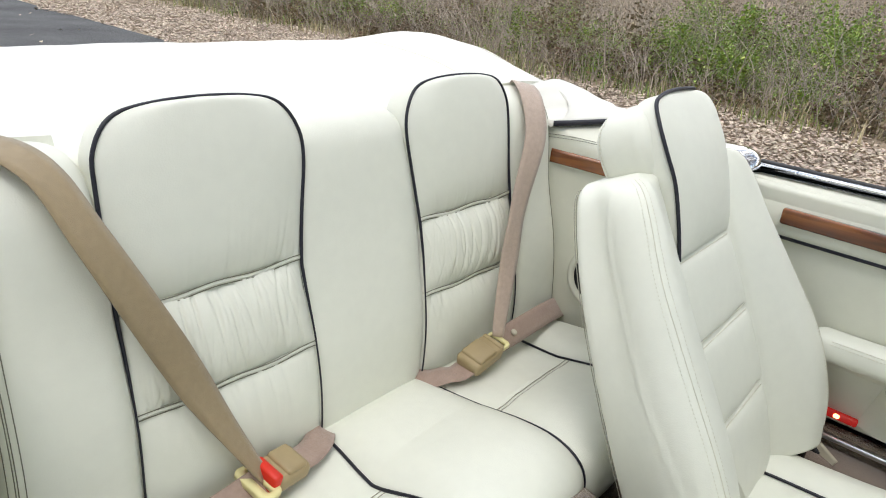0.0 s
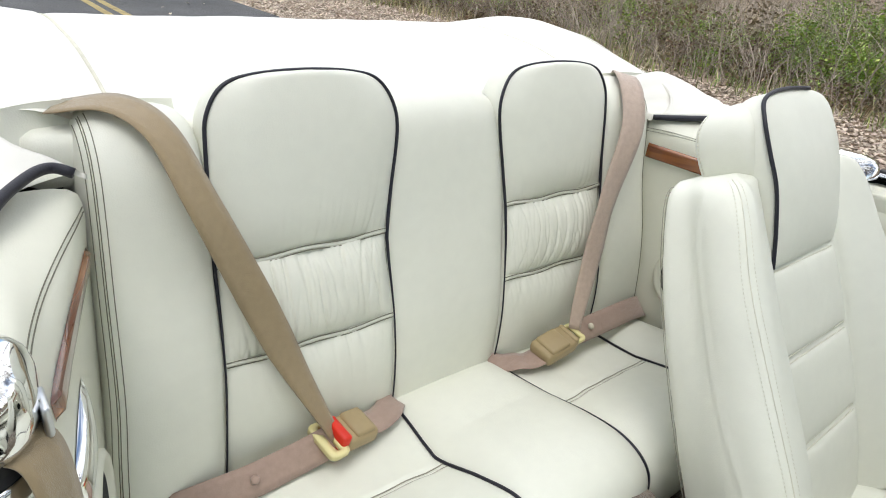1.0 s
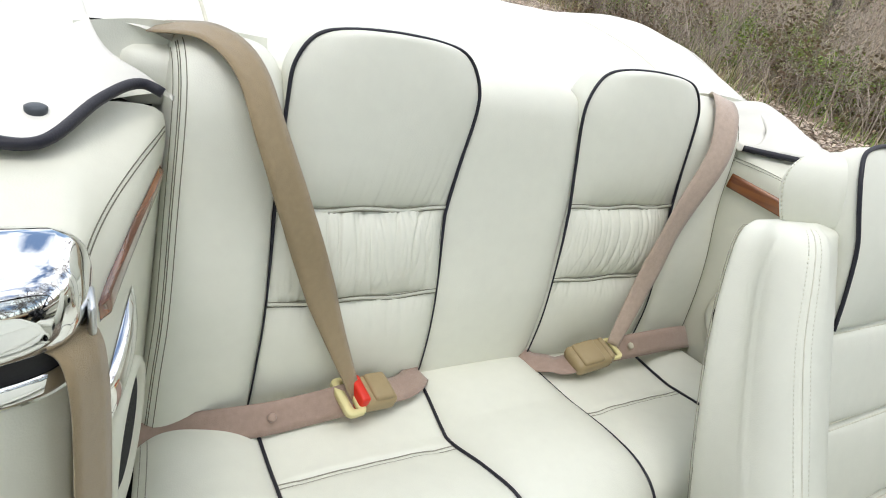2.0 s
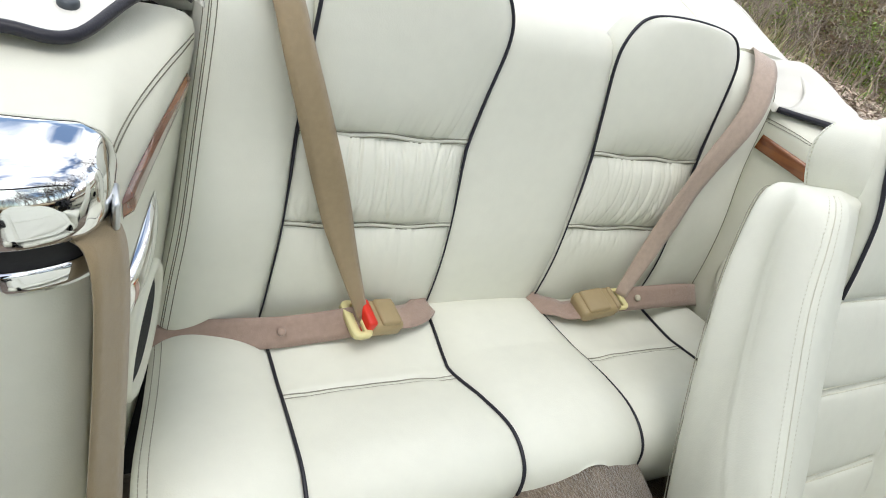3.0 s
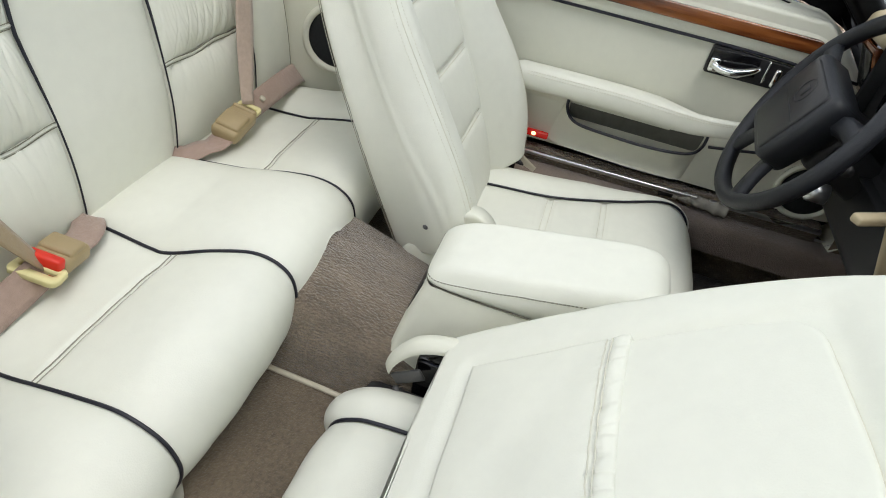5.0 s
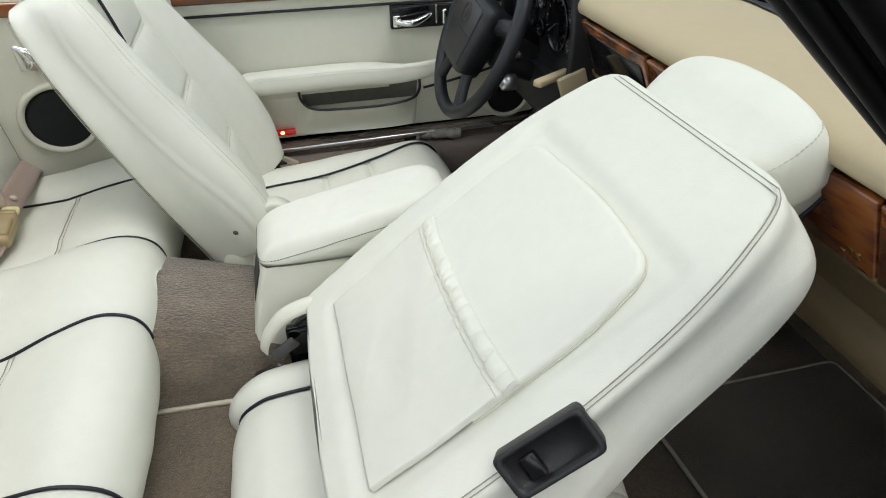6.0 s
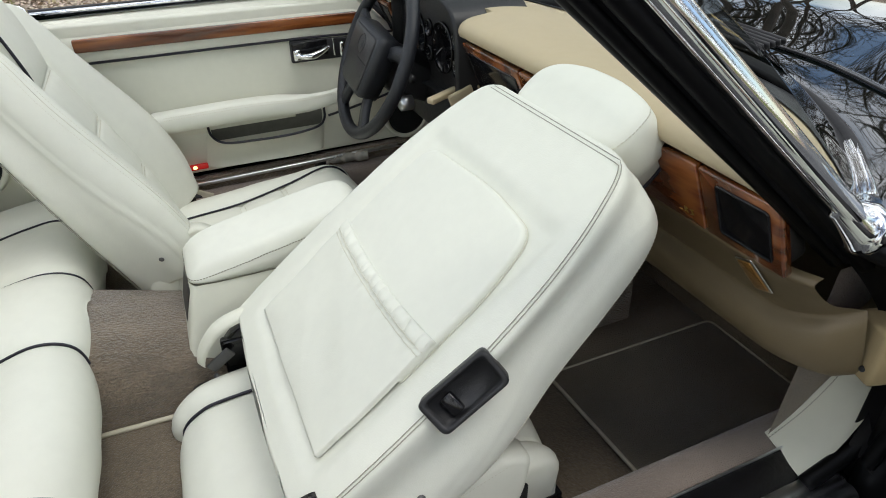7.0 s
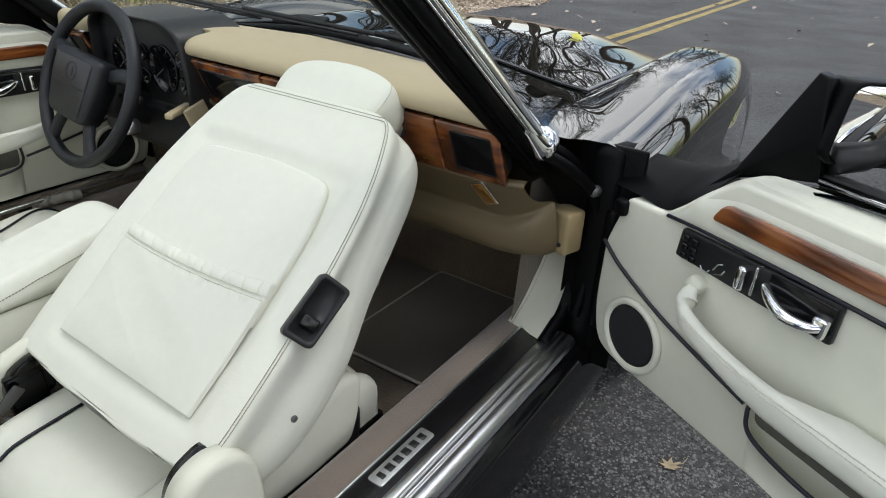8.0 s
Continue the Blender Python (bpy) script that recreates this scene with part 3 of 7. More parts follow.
grid(bm, lambda u, v: base_c(u).lerp(top_c(u), v) + Vector((0, 0.03, 0.03)) * (4 * v * (1 - v)), 40, 20)
screen = part("windscreen", bm, SCREEN_GLASS, car, "clear curved windscreen glass")
screen.visible_shadow = False
bm = bmn()
tube(bm, [p + Vector((0, 0, 0.004)) for p in top_c.pts], 0.022, 10)
part("header_rail", bm, GLOSS_BLACK, car)
bm = bmn()
tube(bm, [p + Vector((0, 0, 0.002)) for p in base_c.pts], 0.011, 10)
part("screen_rubber", bm, RUBBER, car)
for x0, d in ((0.02, 1), (-0.34, 1)):
    bm = bmn()
    tube(bm, [(x0 + 0.2, 1.60, 0.872), (x0 - 0.1, 1.55, 0.89), (x0 - 0.38, 1.535, 0.90)], 0.006, 8)
    tube(bm, [(x0 + 0.05, 1.535, 0.88), (x0 - 0.5, 1.525, 0.895)], 0.0045, 6)
    part("wiper", bm, BLACK, car, "black windscreen wiper")

# bonnet, wings and nose
bon_y = smooth((1.5, 1.75, 2.05, 2.37, 2.58, 2.7, 2.77), (0.878, 0.88, 0.868, 0.836, 0.785, 0.71, 0.62))
edge_y = smooth((1.5, 1.75, 2.05, 2.37, 2.58, 2.7, 2.77), (0.82, 0.82, 0.806, 0.776, 0.73, 0.67, 0.6))
crest_y = smooth((1.3, 1.47, 1.8, 2.12, 2.36, 2.53, 2.63, 2.7), (0.796, 0.808, 0.858, 0.862, 0.83, 0.785, 0.72, 0.61))


def bonnet_fn(u, v):
    k = 2 * u - 1
    y = 1.645 + 1.105 * v + 0.05 * (1 - k * k) * (1 - v)
    x = k * (0.65 - 0.13 * v ** 2)
    a = abs(k)
    bulge = 1 - ease(0.48, 0.94, a)
    z = edge_y(y) + (bon_y(y) - edge_y(y)) * (0.6 + 0.4 * ease(0.0, 0.3, v)) * (0.35 * (1 - a * a) + 0.65 * (0.8 * bulge + 0.2 * (1 - a)))
    return Vector((x, y, z))


bm = bmn()
grid(bm, bonnet_fn, 80, 60, skirt=(0, 0, -0.02))
part("bonnet", bm, PAINT, car, "glossy dark green bonnet reflecting trees")
# shut line round the bonnet
bm = bmn()
tube(bm, [bonnet_fn(0.0, 1 - i / 40) for i in range(40)] + [bonnet_fn(i / 60, 0.0) for i in range(61)] + [bonnet_fn(1.0, i / 40) for i in range(1, 41)], 0.0024, 6)
part("bonnet_shut_line", bm, RUBBER, car, "dark shut line round the bonnet")
for s in (-1, 1):
    for i in range(6):
        bm = bmn()
        rbox(bm, (0.19 - 0.012 * i, 0.009, 0.014), (s * (0.19 + 0.004 * i), 1.575 + 0.016 * i, 0.878), 0.003, 1, (25, s * 3, 0))
        part("bonnet_louvre", bm, BLACK, car)
bm = bmn()
grid(bm, lambda u, v: base_c(u).lerp(bonnet_fn(u, 0.0), v) + Vector((0, 0, -0.004 + 0.003 * math.sin(math.pi * v))), 60, 8)
part("scuttle", bm, PAINT, car, "dark green painted scuttle")
for s in (1, -1):
    m = None if s > 0 else FLIP
    def wing_fn(u, v):
        y = 1.345 + 1.28 * v + 0.075 * u * (1 - v)
        ya = min(1.0, v * 1.2)
        xi = 0.657 - 0.13 * max(0, (v - 0.2) / 0.8) ** 2
        if v < 0.12:
            xi = 0.70 - 0.043 * (v / 0.12)
        xo = 0.79 + 0.012 * math.sin(v * 3.0) - 0.09 * max(0, v - 0.72) ** 1.3
        x = xi + (xo - xi) * (1 - (1 - u) ** 1.35)
        zi, zc = edge_y(y) - 0.004, crest_y(y)
        xc = 0.745 - 0.03 * v
        k = (x - xi) / max(0.03, xc - xi)
        if x < xc:
            z = zi + (zc - zi) * (1 - (1 - min(1, k)) ** 2)
        else:
            q = (x - xc) / (xo - xc)
            z = zc - 0.012 * q ** 2
        return Vector((x, y, z))
    bm = bmn()
    grid(bm, wing_fn, 50, 80)
    grid(bm, lambda u, v: wing_fn(1, v) + Vector((0.088 * (1 - 0.35 * ease(0.5, 0.9, v)) * math.sin(min(1, u / 0.55) * math.pi / 2), 0, -0.14 * (1 - math.cos(min(1, u / 0.55) * math.pi / 2)) - 0.24 * max(0, u - 0.55) / 0.45)), 30, 80)
    part("wing", bm, PAINT, car, "glossy dark green front wing", m=m)
    bm = bmn()
    rear = Curve([(0.85, 2.12, 0.775), (0.862, 1.99, 0.768), (0.872, 1.94, 0.735), (0.88, 1.935, 0.69), (0.884, 1.97, 0.648), (0.884, 2.08, 0.606)], 40)
    front = Curve([(0.862, 2.2, 0.76), (0.884, 2.18, 0.735), (0.9, 2.13, 0.7), (0.908, 2.1, 0.665), (0.91, 2.1, 0.63), (0.905, 2.13, 0.595)], 40)
    sheet(bm, rear, front, lambda u, v: -0.008 * math.sin(math.pi * u), 12, 40)
    bmesh.ops.recalc_face_normals(bm, faces=bm.faces)
    bz = part("headlamp_bezel", bm, CHROME, car, "chrome headlamp bezel", m=m)
    bm = bmn()
    grid(bm, lambda u, v: front(v) + Vector((-0.012 * math.sin(math.pi * u / 2) - 0.006 * u, 0.13 * u, -0.01 * u)), 8, 30)
    part("headlamp_lens", bm, GLOSS_BLACK, bz, m=m)
    # body behind the door: quarter panel with wheel arch hidden below
    bm = bmn()
    qa = Curve([(0.76, 0.30, 0.875), (0.77, 0.0, 0.885), (0.76, -0.5, 0.885), (0.72, -1.0, 0.87), (0.64, -1.45, 0.83)])
    qb = Curve([(0.86, 0.30, 0.80), (0.875, 0.0, 0.80), (0.87, -0.5, 0.8), (0.83, -1.0, 0.79), (0.74, -1.5, 0.76)])
    qc = Curve([(0.845, 0.30, 0.25), (0.85, 0.0, 0.3), (0.86, -0.5, 0.3), (0.82, -1.0, 0.3), (0.74, -1.5, 0.3)])
    sheet(bm, qa, qb, pillow(0.012), 12, 40)
    sheet(bm, qb, qc, pillow(0.02), 16, 40)
    part("rear_quarter", bm, PAINT, car, m=m)
    # under-bonnet side and lower front
    bm = bmn()
    grid(bm, lambda u, v: Vector((0.5 - 0.5 * u, 2.7 + 0.03 * u, 0.30 + 0.34 * v)), 8, 8)
    part("front_panel", bm, PAINT, car, m=m)
bm = bmn()
tube(bm, [(-0.84, 2.4, 0.42), (-0.78, 2.7, 0.42), (-0.4, 2.82, 0.42), (0.4, 2.82, 0.42), (0.78, 2.7, 0.42), (0.84, 2.4, 0.42)], 0.055, 12)
part("front_bumper", bm, BLACK, car)
bm = bmn()
grid(bm, lambda u, v: Vector((-0.76 + 1.52 * u, -1.5 + 0.95 * v, 0.80 + 0.09 * v - 0.03 * (2 * u - 1) ** 4)), 24, 16, skirt=(0, 0, -0.4))
part("boot_lid", bm, PAINT, car, "glossy dark green boot lid")
for x in (-0.74, 0.74):
    for y in (1.95, -0.6):
        wm = axes((x, y, 0.31), (0, 1, 0), (0, 0, 1), (1, 0, 0))
        bm = bmn()
        lathe(bm, [(0.2, -0.1), (0.27, -0.105), (0.305, -0.08), (0.31, 0), (0.305, 0.08), (0.27, 0.105), (0.2, 0.1)], 40, wm)
        wheel = part("wheel", bm, RUBBER, car, "black road wheel tyre")
        bm = bmn()
        lathe(bm, [(0.2, -0.09), (0.205, 0.0), (0.2, 0.09), (0.1, 0.07), (0.03, 0.075)], 32, wm)
        part("rim", bm, STEEL, wheel)
bm = bmn()
rbox(bm, (1.5, 3.8, 0.06), (0, 0.65, 0.17), 0.02)
part("underbody", bm, RUBBER, car)

# fallen yellow leaf on the bonnet
leafy = bmn()
LEAF_AT = (0.39, 2.14, bonnet_fn(0.82, 0.46).z + 0.008)
pts = [(0, 0.05), (0.018, 0.03), (0.04, 0.03), (0.028, 0.008), (0.034, -0.02), (0.01, -0.016), (0, -0.045), (-0.01, -0.016), (-0.034, -0.02), (-0.028, 0.008), (-0.04, 0.03), (-0.018, 0.03)]
vs = [leafy.verts.new((x, y, 0.006 * math.sin(x * 90))) for x, y in pts]
c = leafy.verts.new((0, 0, 0.004))
for i in range(len(vs)):
    leafy.faces.new((vs[i], vs[(i + 1) % len(vs)], c))
tagged(part("fallen_leaf", leafy, material("yellow_leaf", (0.5, 0.48, 0.07), 0.6, vary=0.3), m=pose(*LEAF_AT, 25, 20, 40) @ Matrix.Scale(0.55, 4)), "fresh yellow fallen leaf lying on the bonnet", "leaf")
# ---- rear bench seat ----
back_y = smooth((0.44, 0.5, 0.57, 0.637, 0.70, 0.772, 0.86, 0.94, 1.01), (0.0, 0.004, 0.002, -0.008, -0.022, -0.040, -0.053, -0.066, -0.082))
inner_x = smooth((0.44, 0.637, 0.772, 0.86, 0.92), (0.118, 0.121, 0.124, 0.108, 0.099))
outer_x = smooth((0.44, 0.55, 0.637, 0.772, 0.92), (0.402, 0.397, 0.391, 0.386, 0.383))


def back_line(xf, z0, z1, n=12):
    return [(xf(z0 + (z1 - z0) * i / n), back_y(z0 + (z1 - z0) * i / n), z0 + (z1 - z0) * i / n) for i in range(n + 1)]


def gathers(amp, top, bottom, seed, fade=3.2):
    """Puckered leather that fades away from its seams."""
    def f(u, v):
        x = u * 0.28
        a = (math.exp(-(1 - v) * fade) if top else 0) + (math.exp(-v * fade) if bottom else 0)
        sway = 0.012 * math.sin(v * 3 + seed) + 0.012 * noise.noise((x * 9, v * 1.5, seed))
        n1 = noise.noise(((x + sway) * 34, v * 0.5, seed))
        n2 = noise.noise(((x - sway) * 70, v * 1.0, seed + 5))
        lines = math.exp(-(n1 / 0.08) ** 2) + 0.45 * math.exp(-(n2 / 0.12) ** 2)
        edge = min(1, 16 * u, 16 * (1 - u))
        gate = 0.35 + 0.9 * max(0, noise.noise((x * 16, seed, v * 0.7)) + 0.3)
        return amp * edge * min(1, a) * gate * (0.25 * n1 - 0.55 * lines + 0.2)
    return f


rear_seat = thing("rear_bench_seat", "cream leather rear bench seat with navy piping and gathered panels", "car seat")
S1, S2 = 0.772, 0.637
FAR_HALF = Matrix(((-1, 0, -0.02, 0.0072), (0, 1, 0, 0), (0, 0, 1, 0), (0, 0, 0, 1)))
arch_in = [(inner_x(S1), back_y(S1), S1), (0.112, back_y(0.84), 0.84), (0.099, back_y(0.92), 0.92), (0.104, back_y(0.962), 0.962), (0.128, back_y(0.995), 0.995), (0.17, back_y(1.007), 1.007), (0.24, back_y(1.011), 1.011)]
arch_out = [(outer_x(S1), back_y(S1), S1), (0.385, back_y(0.84), 0.84), (0.382, back_y(0.92), 0.92), (0.376, back_y(0.962), 0.962), (0.352, back_y(0.995), 0.995), (0.31, back_y(1.007), 1.007), (0.24, back_y(1.011), 1.011)]
for m, seed in ((None, 1.0), (FAR_HALF, 7.0)):
    # gathered panels between the seams
    g = gathers(0.007, True, False, seed, 6.0)
    pl = pillow(0.016, 4, 4)
    bm = bmn()
    sheet(bm, Curve(back_line(inner_x, 0.452, S2)), Curve(back_line(outer_x, 0.452, S2)), lambda u, v: pl(u, v) + g(u, v), 110, 40, True, (0, -0.03, 0))
    part("lower_panel", bm, CREAM, rear_seat, m=m)
    g2 = gathers(0.008, True, True, seed + 2, 1.5)
    pl2 = pillow(0.02, 4, 3)
    bm = bmn()
    sheet(bm, Curve(back_line(inner_x, S2, S1)), Curve(back_line(outer_x, S2, S1)), lambda u, v: pl2(u, v) + g2(u, v), 150, 56, True, (0, -0.03, 0))
    part("gathered_panel", bm, CREAM, rear_seat, m=m)
    g3 = gathers(0.0075, False, True, seed + 4, 11.0)
    bm = bmn()
    sheet(bm, Curve(arch_in), Curve(arch_out), lambda u, v: 0.022 * (1 - abs(2 * u - 1) ** 3.5) * (1 - (1 - v) ** 12) * (1 - v ** 8) + g3(u, v) * (1 if v < 0.6 else 0), 110, 70, True, (0, -0.03, 0))
    part("head_panel", bm, CREAM, rear_seat, m=m)
    # the padded shell behind the head panel
    rim = Curve([(0.122, -0.045, 0.79)] + arch_in[1:] + arch_out[-2:0:-1] + [(0.388, -0.045, 0.79)], 120)
    cx = Vector((0.24, 0, 0.9))
    shell = smooth((0, 0.12, 0.35, 0.65, 1.0), (0.0, 0.003, 0.002, -0.01, -0.05))

    def shell_fn(u, v):
        p = rim(u)
        out = Vector((p.x - cx.x, 0, p.z - cx.z)).normalized()
        return p + out * shell(v) + Vector((0, -0.09 * v, -0.03 * v * v))
    bm = bmn()
    grid(bm, lambda u, v: shell_fn(1 - u, v), 80, 14)
    part("head_shell", bm, CREAM, rear_seat, m=m)
    # side bolster
    path = Curve([(0, 0.002, 0.44), (0, back_y(0.5), 0.5), (0, back_y(0.637), 0.637), (0, back_y(0.772), 0.772), (0, -0.055, 0.87), (0, -0.066, 0.912), (0, -0.088, 0.938), (0, -0.125, 0.945), (0, -0.17, 0.935)])
    cross = Curve([(0, -0.004, 0), (0.01, 0.011, 0), (0.03, 0.02, 0), (0.07, 0.024, 0), (0.1, 0.022, 0), (0.114, 0.016, 0), (0.122, 0.004, 0), (0.126, -0.03, 0), (0.127, -0.12, 0)])

    def bol_fn(u, v):
        p, q = path(v), cross(u)
        t = path(min(1, v + 0.01)) - path(max(0, v - 0.01))
        nn = Vector((0, t.z, -t.y)).normalized()
        x0 = outer_x(min(p.z, 0.92)) if v < 0.8 else outer_x(0.92)
        wide = 1.24 - 0.2 * v
        return Vector((x0 + q.x * wide, p.y, p.z)) + nn * q.y
    bm = bmn()
    grid(bm, lambda u, v: bol_fn(1 - u, v), 40, 60)
    part("side_bolster", bm, CREAM, rear_seat, m=m)
    for k in (0.109, 0.1145, 0.1165, 0.1215):
        du = next(i / 400 for i in range(400) if cross(i / 400).x >= k)
        bm = bmn()
        tube(bm, [bol_fn(du, 0.02 + 0.88 * i / 70) + Vector((0.0002, 0.0003, 0)) for i in range(71)], 0.0006, 5)
        part("bolster_stitching", bm, SEAM, rear_seat, m=m)
    # seams across the panels: a welt with a row of stitching on each side
    for z in (S1, S2):
        def seam(dz, dy):
            k = 40
            return [(inner_x(z) + (outer_x(z) - inner_x(z)) * i / k, back_y(z) + dy + 0.002 * math.sin(i / k * math.pi), z + dz + 0.004 * math.sin(i * 0.33 + seed) * 0.5) for i in range(k + 1)]
        bm = bmn()
        tube(bm, seam(0, 0.0015), 0.003, 8)
        part("welt", bm, CREAM, rear_seat, m=m)
        for dz in (-0.004, 0.004):
            bm = bmn()
            tube(bm, seam(dz, 0.0036), 0.0007, 5)
            part("seam_thread", bm, SEAM, rear_seat, m=m)
    # piping round the insert
    bm = bmn()
    low_in = [Vector(p) + Vector((-0.002, 0.004, 0)) for p in back_line(inner_x, 0.452, S1, 16)]
    low_out = [Vector(p) + Vector((0.002, 0.004, 0)) for p in back_line(outer_x, 0.452, S1, 16)]
    up = [Vector(p) + Vector((0, 0.002, 0)) for p in arch_in[1:] + arch_out[-2:0:-1]]
    tube(bm, Curve(low_in + up + low_out[::-1], 260).pts, 0.003, 8, rfn=lambda t: 0.0015 + 0.0012 * min(1, max(0, (0.27 - abs(t - 0.5)) / 0.12)))
    part("piping", bm, PIPING, rear_seat, "navy blue piping", m=m)

# centre of the backrest
ctr = Curve([(0, 0.006, 0.44), (0, 0.008, 0.5), (0, 0.002, 0.6), (0, -0.02, 0.70), (0, -0.042, 0.8), (0, -0.058, 0.89), (0, -0.07, 0.935), (0, -0.095, 0.958), (0, -0.14, 0.963), (0, -0.22, 0.955)])
half = smooth((0, 0.4, 0.62, 0.8, 1.0), (0.117, 0.12, 0.122, 0.1, 0.105))


def ctr_fn(u, v):
    p = ctr(v)
    t = ctr(min(1, v + 0.01)) - ctr(max(0, v - 0.01))
    nn = Vector((0, t.z, -t.y)).normalized()
    k = 2 * u - 1
    return Vector((-k * half(v) - (0.02 * (p.z - 0.36) if k > 0 else 0), p.y, p.z)) + nn * (0.012 * (1 - abs(k) ** 5) - 0.008)


bm = bmn()
grid(bm, ctr_fn, 40, 70)
part("centre_panel", bm, CREAM, rear_seat)

# cushion
pipe_in = [(0.118, -0.012, 0.467), (0.122, 0.05, 0.467), (0.134, 0.13, 0.47), (0.137, 0.165, 0.476), (0.126, 0.235, 0.5), (0.116, 0.30, 0.514), (0.114, 0.345, 0.502), (0.115, 0.366, 0.47), (0.115, 0.366, 0.41), (0.115, 0.345, 0.36), (0.115, 0.32, 0.343)]
pipe_out = [(0.404, -0.012, 0.455), (0.402, 0.05, 0.456), (0.402, 0.13, 0.46), (0.403, 0.165, 0.467), (0.406, 0.235, 0.482), (0.408, 0.295, 0.488), (0.409, 0.342, 0.468), (0.409, 0.362, 0.435), (0.409, 0.364, 0.4), (0.409, 0.347, 0.358), (0.409, 0.32, 0.343)]
edge_out = [(0.555, -0.012, 0.44), (0.56, 0.05, 0.445), (0.572, 0.13, 0.452), (0.578, 0.165, 0.457), (0.59, 0.235, 0.464), (0.595, 0.29, 0.462), (0.597, 0.335, 0.442), (0.597, 0.355, 0.412), (0.597, 0.355, 0.385), (0.597, 0.34, 0.352), (0.597, 0.32, 0.34)]
c_in, c_out, c_edge = Curve(pipe_in), Curve(pipe_out), Curve(edge_out)
v_seam = min((abs(c_out(i / 400).y - 0.165), i / 400) for i in range(200))[1]
for m in (None, Matrix.Diagonal((-0.97, 1, 1, 1))):
    def cush(u, v):
        dip = -0.008 * math.exp(-((v - v_seam) / 0.011) ** 2)
        fr = min(1, max(0, (v - 0.35) / 0.3))
        return (0.007 + 0.016 * fr * (1 - 0.7 * ease(0.66, 0.9, v))) * (1 - abs(2 * u - 1) ** 3) * (1 - abs(2 * v - 1) ** 8) + dip * min(1, 8 * u, 8 * (1 - u)) + 0.0015 * noise.noise((u * 6, v * 9, 3))
    bm = bmn()
    cf, _ = sheet(bm, c_in, c_out, cush, 50, 90)
    part("seat_panel", bm, CREAM, rear_seat, m=m)
    bm = bmn()
    sf, _ = sheet(bm, c_out, c_edge, lambda u, v: 0.024 * (1 - 0.6 * ease(0.66, 0.9, v)) * (1 - abs(2 * u - 1) ** 3) * (1 - abs(2 * v - 1) ** 8), 30, 80, skirt=(0, 0, -0.05))
    part("seat_bolster", bm, CREAM, rear_seat, m=m)
    for c, k in ((c_in, -1), (c_out, 1)):
        bm = bmn()
        tube(bm, [p + Vector((0, 0.0016, 0.0024)) for p in c.pts], 0.0027, 8)
        part("seat_piping", bm, PIPING, rear_seat, "navy blue piping", m=m)
    bm = bmn()
    for dv in (-0.008, 0.008):
        tube(bm, [cf(i / 40, v_seam + dv) + Vector((0, 0, 0.0006)) for i in range(41)], 0.0009, 5)
    part("seat_seam_thread", bm, THREAD, rear_seat, m=m)
    bm = bmn()
    for du in (0.90, 0.955):
        stitches(bm, [sf(du, 0.04 + 0.8 * i / 50) + Vector((0, 0, 0.0006)) for i in range(51)], 0.006, 0.7, 0.0008)
    part("edge_stitching", bm, THREAD, rear_seat, m=m)
# centre hump of the cushion, arched over the tunnel
c_l, c_r = Curve([(-x, y, z) for x, y, z in pipe_in]), c_in


def hump(q, u, v):
    k = (2 * u - 1) * 0.117
    low = 0.496 - 9.0 * k * k if abs(k) < 0.106 else 0.3
    if v > 0.6 and q.z < low:
        q = Vector((q.x, q.y - (low - q.z) * 0.3, low))
    return q


bm = bmn()
sheet(bm, c_l, c_r, lambda u, v: (0.03 - 0.014 * ease(0.3, 0.7, v)) * (1 - abs(2 * u - 1) ** 4) * (1 - (1 - v) ** 14) * (1 - v ** 10), 64, 100, bend=hump)
part("centre_cushion", bm, CREAM, rear_seat)
bm = bmn()
rbox(bm, (1.1, 0.3, 0.1), (0, 0.17, 0.36), 0.02)
part("seat_base", bm, RUBBER, rear_seat)
# ---- front seats ----
SEAT_H = 0.59
SEAMS = (0.165, 0.308, 0.445)
rear_half = smooth((0, 0.075, 0.2, 0.31, 0.41, 0.48, 0.536, 0.565, 0.58, 0.587, 0.59), (0.246, 0.252, 0.254, 0.25, 0.24, 0.226, 0.208, 0.195, 0.182, 0.168, 0.158))
side_half = smooth((0, 0.08, 0.2, 0.27, 0.35, 0.445, 0.53, 0.565, 0.58, 0.59), (0.262, 0.28, 0.282, 0.274, 0.256, 0.236, 0.219, 0.206, 0.192, 0.165))
wing_w = smooth((0, 0.09, 0.2, 0.33, 0.45, 0.54, 0.575, 0.59), (0.138, 0.16, 0.165, 0.15, 0.134, 0.124, 0.11, 0.08))
ins_half = smooth((0, 0.2, 0.4, 0.56, 0.59), (0.135, 0.12, 0.112, 0.106, 0.09))
ins_w = smooth((0, 0.1, 0.25, 0.4, 0.5, 0.575, 0.59), (0.078, 0.094, 0.102, 0.1, 0.096, 0.088, 0.074))


hip = 0.0


